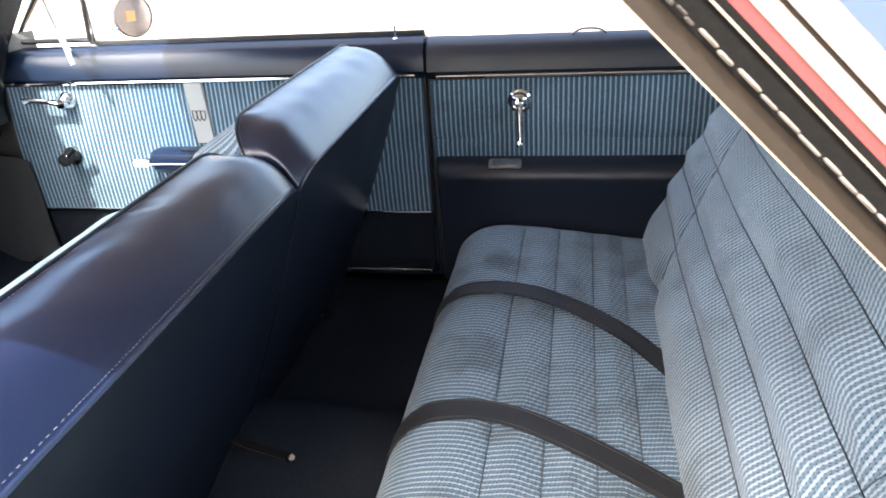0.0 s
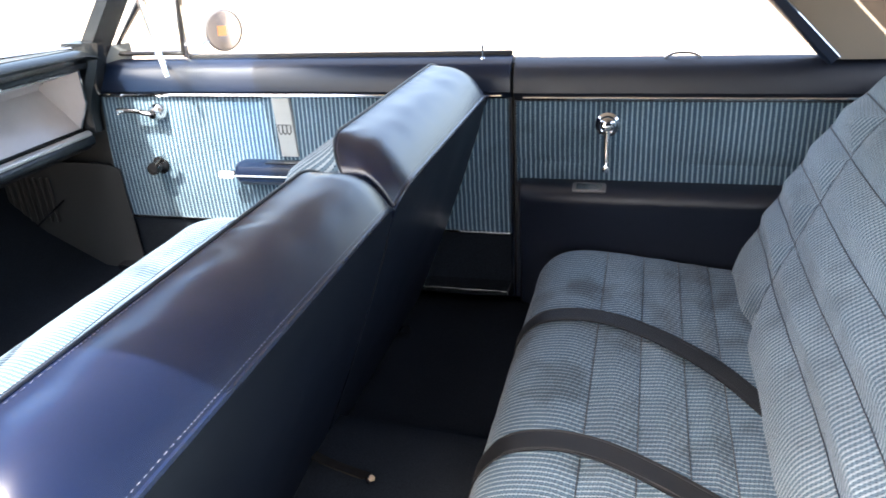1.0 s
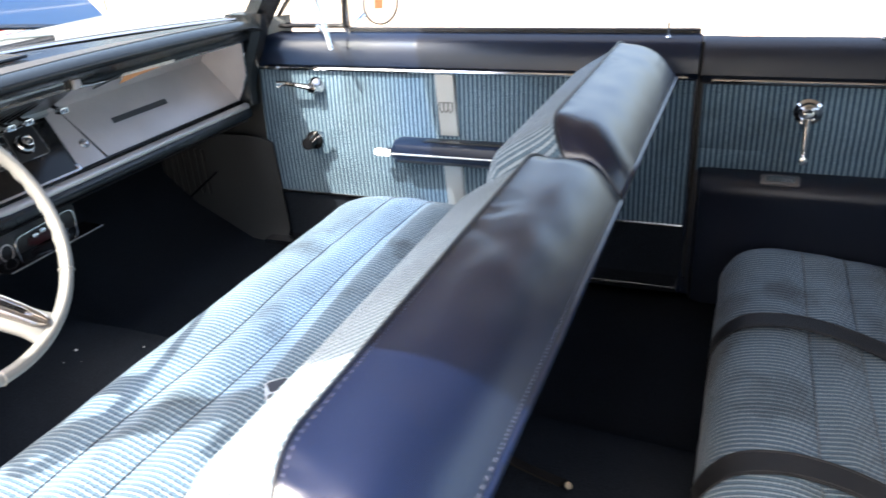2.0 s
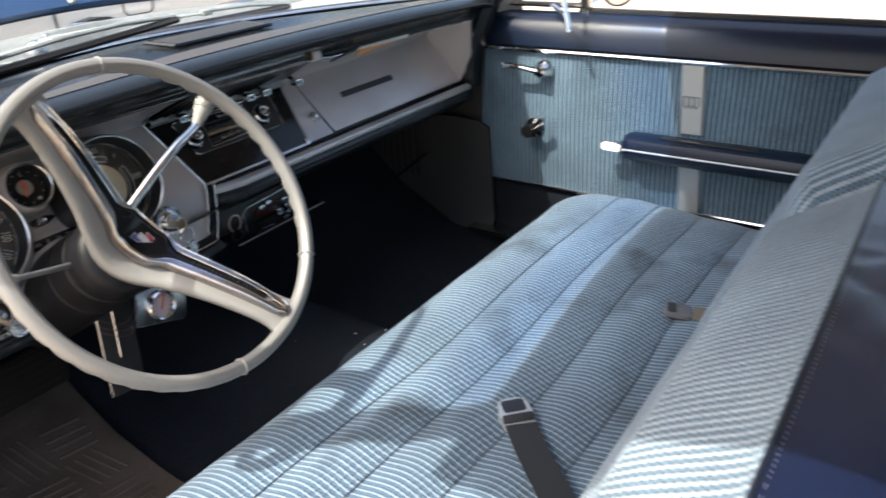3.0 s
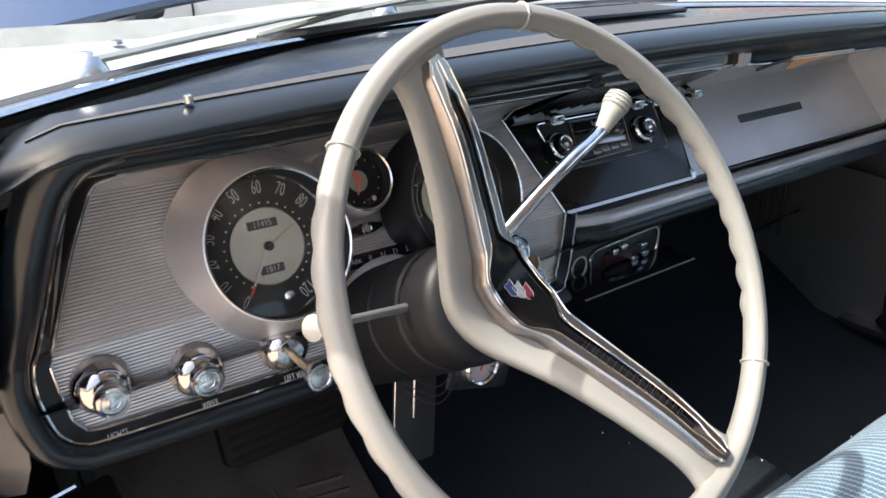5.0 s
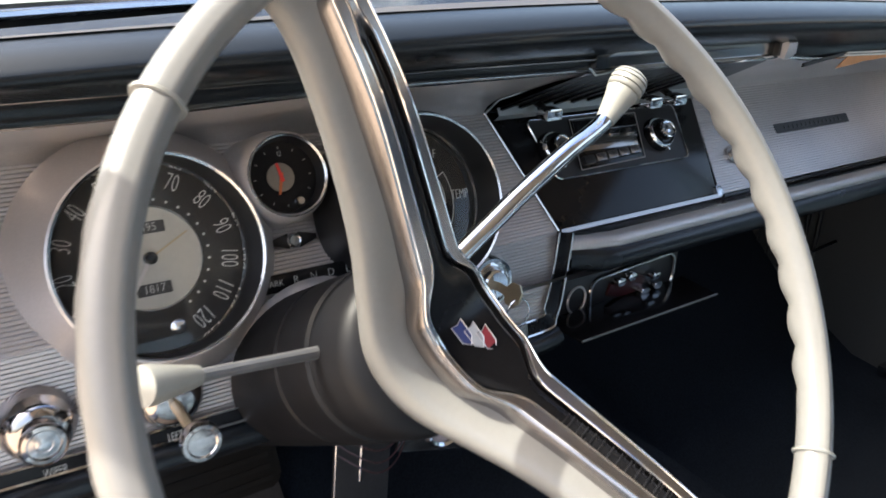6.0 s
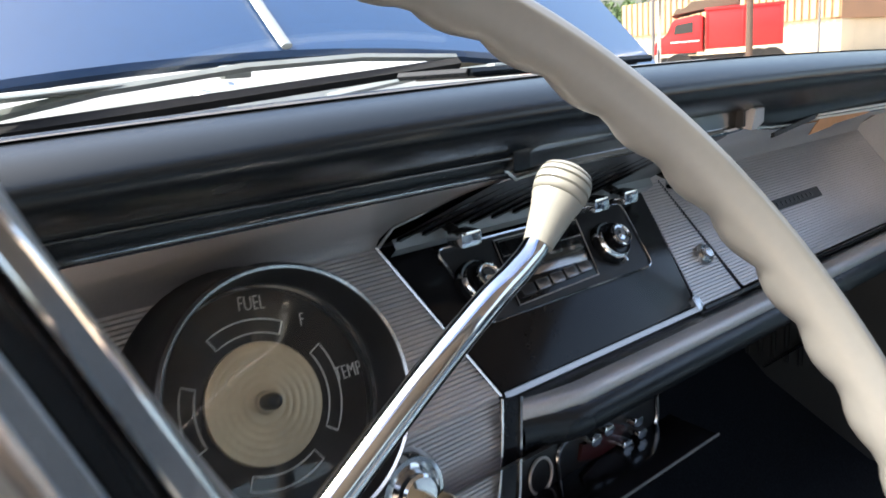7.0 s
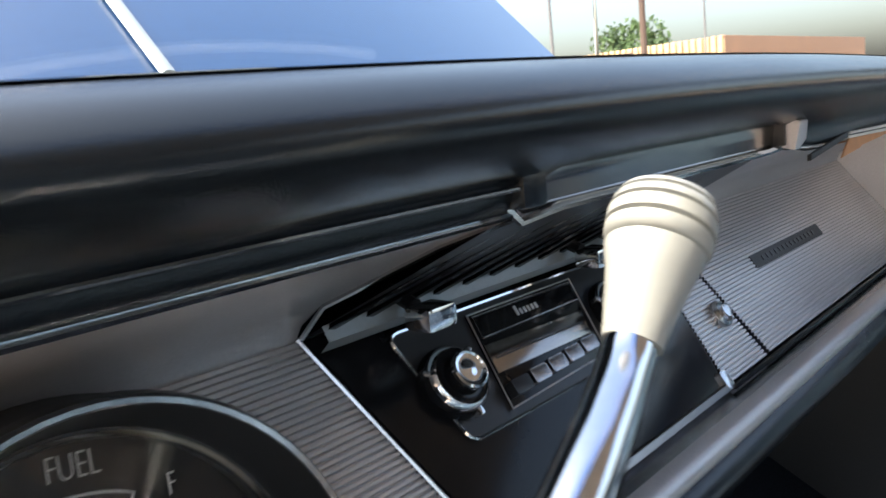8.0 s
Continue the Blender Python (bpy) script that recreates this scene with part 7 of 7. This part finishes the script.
# ---- under the dash ----
def ash_unit():
    u = thing("under_dash_ashtray", (0.05, 1.53, 0.56), "black under dash ashtray and lighter unit, tray pulled open", "ashtray")
    part("body", block(-0.056, 0.150, 1.538, 1.65, 0.530, 0.600, 0.006), BLACK, u)
    part("lighter_socket", tube([(-0.022 + 0.0135 * math.cos(a), 1.5365, 0.565 + 0.016 * math.sin(a)) for a in (2 * math.pi * k / 24 for k in range(24))], 0.0015, 6, True), SILVER, u, "lighter socket ring")
    m = axes((0.070, 1.5365, 0.566), (1, 0, 0.06), (0, 0, 1))
    part("tray_rim", tube([m @ Vector((x, y, 0)) for x, y in rounded(0.142, 0.044, 0.014)], 0.0022, 6, True), CHROME_WORN, u, "bright tray rim")
    part("tray", slab(rounded(0.138, 0.040, 0.013), 0.002, m @ pose(0, 0, -0.004)), BLACK_GLOSS, u)
    part("red_lining", slab([(-0.045, -0.004), (-0.02, -0.012), (0.01, -0.012), (0.02, 0.002), (0.0, 0.012), (-0.02, 0.004), (-0.04, 0.010)], 0.004, m @ pose(0, 0, -0.002), 0.001), DARK_RED, u, "dark red scraps in the tray")
    for x, y in ((-0.03, 0.012), (-0.012, 0.014), (0.012, -0.012), (0.034, -0.010), (0.03, 0.004)):
        part("clip", slab(rounded(0.014, 0.008, 0.003), 0.010, m @ pose(x, y, 0), 0.002), CHROME, u)
    part("shelf", slab([(-0.034, 0), (0.188, 0.0), (0.193, 0.055), (-0.034, 0.055)], 0.003, axes((-0.03, 1.482, 0.5475), (1, 0.0, 0.01), (0, 1, 0.02)), 0.001), BLACK_GLOSS, u, "pulled out flap")
    part("shelf_edge", tube([(-0.064, 1.4815, 0.550), (0.159, 1.4815, 0.5525)], 0.0011, 6), STEEL, u)


ash_unit()


def add_on_gauge():
    g = thing("under_dash_gauge", (-0.24, 1.48, 0.52), "small white faced gauge on a bright metal bracket", "gauge")
    m = axes((-0.240, 1.481, 0.520), (0.95, 0, -0.30), (0.30, 0.1, 0.95))
    part("bracket", slab(rounded(0.094, 0.062, 0.004), 0.003, m, 0.001), CHROME_WORN, g, "bright metal bracket plate")
    part("gauge_ring", lathe([(0.025, 0), (0.025, 0.008), (0.0225, 0.011), (0.0200, 0.009)], m @ pose(-0.004, 0, 0.003), 32), CHROME, g)
    part("gauge_face", lathe([(0, 0.006), (0.021, 0.006)], m @ pose(-0.004, 0, 0.003), 32), PINK_DIAL, g, "white dial")
    part("gauge_needle", slab([(-0.001, -0.006), (0.001, -0.006), (0.0006, 0.018), (-0.0006, 0.018)], 0.001, m @ pose(-0.004, 0, 0.010, 0, 0, -8)), RED_INK, g)
    bm = mesh()
    for k in range(11):
        block(-0.0005, 0.0005, 0.015, 0.020, 0.0093, 0.0097, 0, bm, m @ pose(-0.004, 0, 0, 0, 0, 120 - 24 * k))
    part("gauge_marks", bm, DARK, g)
    w = thing("loose_wires", (-0.33, 1.45, 0.55), "thin red wires hanging under the steering column", "wires")
    for k, off in enumerate((0.0, 0.012, 0.022)):
        part("wire", tube(spline([(-0.36, 1.46, 0.56 - off), (-0.335, 1.44, 0.545 - off), (-0.31, 1.445, 0.548 - off), (-0.29, 1.46, 0.57 - off)], 5), 0.0008, 5), DARK_RED, w)


add_on_gauge()


def pedals():
    p = thing("brake_pedal", (-0.44, 1.70, 0.36), "wide black rubber brake pedal", "pedal")
    m = axes((-0.424, 1.66, 0.408), (1, 0, 0), (0, 0.5, 0.85))
    part("pedal_pad", slab(rounded(0.165, 0.070, 0.012), 0.02, m, 0.005), WORN_BROWN, p)
    for k in range(5):
        part("pad_rib", slab(rounded(0.145, 0.005, 0.002), 0.0015, m @ pose(0, -0.025 + 0.0125 * k, 0.02)), WORN_BROWN, p)
    part("pedal_arm", tube([(-0.43, 1.675, 0.40), (-0.43, 1.75, 0.50), (-0.43, 1.78, 0.62)], 0.009, 8), DARK, p)
    a = thing("accelerator_pedal", (-0.29, 1.56, 0.3), "long black pedal with bright metal edges", "pedal")
    m = axes((-0.292, 1.547, 0.452), (0.97, 0, -0.12), (0.02, 0.12, 0.98))
    part("pedal_plate", slab(rounded(0.060, 0.168, 0.006), 0.008, m, 0.002), RUBBER, a)
    for x in (-0.030, 0.030):
        part("pedal_trim", tube([m @ Vector((x, -0.082, 0.006)), m @ Vector((x, 0.084, 0.006))], 0.0013, 6), CHROME_WORN, a)
    part("pedal_trim", tube([m @ Vector((-0.004, -0.02, 0.0095)), m @ Vector((-0.004, 0.084, 0.0095))], 0.0019, 6), CHROME_WORN, a)
    k = thing("parking_brake_pedal", (-0.66, 1.66, 0.42), "small black parking brake pedal with worn bright edge", "pedal")
    m = axes((-0.675, 1.595, 0.436), (0.98, 0, 0.2), (0, 0.6, 0.8))
    part("pad", slab(rounded(0.085, 0.045, 0.006), 0.012, m, 0.003), GUTTER_BLACK, k)
    part("lettering", words("PARK", 0.011, m @ pose(0.012, 0.0, 0.0122), 0.0003, 0.9), KICK, k)
    part("edge", tube([m @ Vector((-0.030, 0.027, 0.014)), m @ Vector((0.010, 0.027, 0.014))], 0.0030, 6), CHROME_WORN, k)
    part("arm", tube([(-0.655, 1.61, 0.42), (-0.66, 1.70, 0.55)], 0.008, 8), DARK, k)


pedals()


def floor_mat():
    f = thing("floor_mat", (-0.42, 1.4, 0.23), "worn brown rubber floor mat with pressed ribs", "floor mat")
    rows = []
    prof = ((1.16, 0.228), (1.3, 0.232), (1.45, 0.243), (1.56, 0.266), (1.66, 0.318), (1.74, 0.388))
    def mat_z(y):
        for (y0, z0), (y1, z1) in zip(prof, prof[1:]):
            if y <= y1:
                return z0 + (z1 - z0) * (y - y0) / (y1 - y0)
        return prof[-1][1]
    for i in range(19):
        x = -0.68 + 0.35 * i / 18
        rows.append([(x, y, mat_z(y) + 0.020 + 0.003 * math.sin(21 * x + 9 * y)) for y in [1.16 + 0.58 * j / 22 for j in range(23)]])
    top = part("mat_sheet", loft(rows), MAT, f)
    rnd = random.Random(3)
    for j in range(4):
        for k in range(6):
            x, y = -0.640 + 0.074 * j, 1.20 + 0.075 * k
            for q in range(4):
                o = 0.0155 * q + rnd.uniform(-0.001, 0.001)
                if (j + k) % 2:
                    a, b2 = (x + o + 0.012, y - 0.008), (x + o - 0.004, y + 0.062)
                else:
                    a, b2 = (x - 0.004, y + o + 0.004), (x + 0.058, y + o - 0.006)
                part("mat_rib", tube([(*a, mat_z(a[1]) + 0.0185 + 0.003 * math.sin(21 * a[0] + 9 * a[1])), (*b2, mat_z(b2[1]) + 0.0185 + 0.003 * math.sin(21 * b2[0] + 9 * b2[1]))], 0.0036, 6), MAT, top)
    part("mat_edge", tube([(r[0][0], r[0][1], r[0][2]) for r in rows], 0.006, 6), MAT, f)


floor_mat()


def floor_crumbs():
    bm = mesh()
    rnd = random.Random(8)
    for k in range(40):
        x, y = rnd.uniform(-0.17, 0.5), rnd.uniform(1.15, 1.45)
        z = 0.238 + 0.13 * math.exp(-((x - CX) / 0.13) ** 4)
        r = rnd.uniform(0.0008, 0.0022) if k > 3 else 0.004
        m = pose(x, y, z, rnd.uniform(0, 90), rnd.uniform(0, 90), 0)
        lathe([(0, -r), (r, 0), (0, r * 0.6)], m, 5, bm)
    whole("floor_crumbs", bm, WHITE_PAPER, "pale crumbs and grit scattered on the carpet", "dirt", "stuff", smooth=0)


floor_crumbs()


def kick_panel():
    k = thing("kick_panel", (0.74, 1.6, 0.25), "grey kick panel with a dark vent grille", "car trim", kind="structure")
    m = axes((0.742, 1.46, 0.25), (-0.10, 1, 0), (0, -0.04, 1))
    part("board", slab([(0.0, 0.0), (0.35, 0.05), (0.35, 0.33), (0.06, 0.318), (0.016, 0.312), (-0.01, 0.30), (-0.022, 0.05)], 0.006, m @ pose(0, 0, -0.006), 0.002), KICK, k, "grey fibre board")
    part("screw", lathe([(0, 0.003), (0.004, 0.002), (0.005, 0)], axes((0.738, 1.498, 0.444), (0, -1, 0), (0, 0, 1)), 12), CHROME, k)
    for j in range(7):
        part("vent_slat", tube([(0.705, 1.66 + 0.022 * j, 0.40), (0.703, 1.66 + 0.022 * j, 0.53)], 0.004, 6), BLACK, k)
    part("vent_backing", slab(rounded(0.17, 0.15, 0.02), 0.002, m @ pose(0.27, 0.215, 0.001)), DARK, k)
    part("vent_lever", tube([(0.70, 1.62, 0.47), (0.665, 1.70, 0.40)], 0.003, 6), CHROME_WORN, k)
    part("edge_strip", tube([(0.755, 1.435, 0.262), (0.752, 1.42, 0.255), (0.75, 1.36, 0.25)], 0.006, 6), CHROME_WORN, k)
    whole("kick_panel_driver", block(-0.745, -0.735, 1.52, 1.92, 0.22, 0.80, 0.003), KICK, "plain grey kick panel by the pedals", "car trim", "structure")
    whole("kick_wall", block(0.765, 0.79, 1.46, 1.95, 0.2, 0.86, 0.003), DARK, "dark inner wall behind the kick panel", "car trim", "structure")


kick_panel()


def papers():
    p = thing("folded_papers", (0.36, 1.55, 0.80), "folded brown and white papers tucked under the dash lip", "papers")
    m = axes((0.365, 1.4565, 0.8280), (1, -0.04, 0.0), (0, 0.15, 0.99))
    part("sheet", slab([(-0.100, -0.0115), (-0.060, -0.0080), (-0.052, -0.0062), (-0.020, -0.0045), (0.018, -0.0022), (0.030, 0.0010), (-0.078, 0.0010)], 0.0012, m), PAPER, p, "orange brown folded sheet")
    part("sheet", slab([(-0.090, 0.0012), (0.062, -0.0012), (0.062, 0.0012), (-0.089, 0.0034)], 0.004, m @ pose(0, 0, 0.001), 0.0006), WHITE_PAPER, p, "white folded edge")
    part("sheet", slab([(-0.086, 0.0040), (0.064, 0.0018), (0.064, 0.0046), (-0.084, 0.0060)], 0.003, m @ pose(0, 0, 0.002), 0.0006), WHITE_PAPER, p, "white folded edge")
    part("binder", slab([(-0.166, -0.0070), (-0.092, 0.0020), (-0.090, 0.0064), (-0.164, -0.0030)], 0.003, m @ pose(0, 0, 0.002), 0.001), DARK, p, "dark binder strip")


papers()
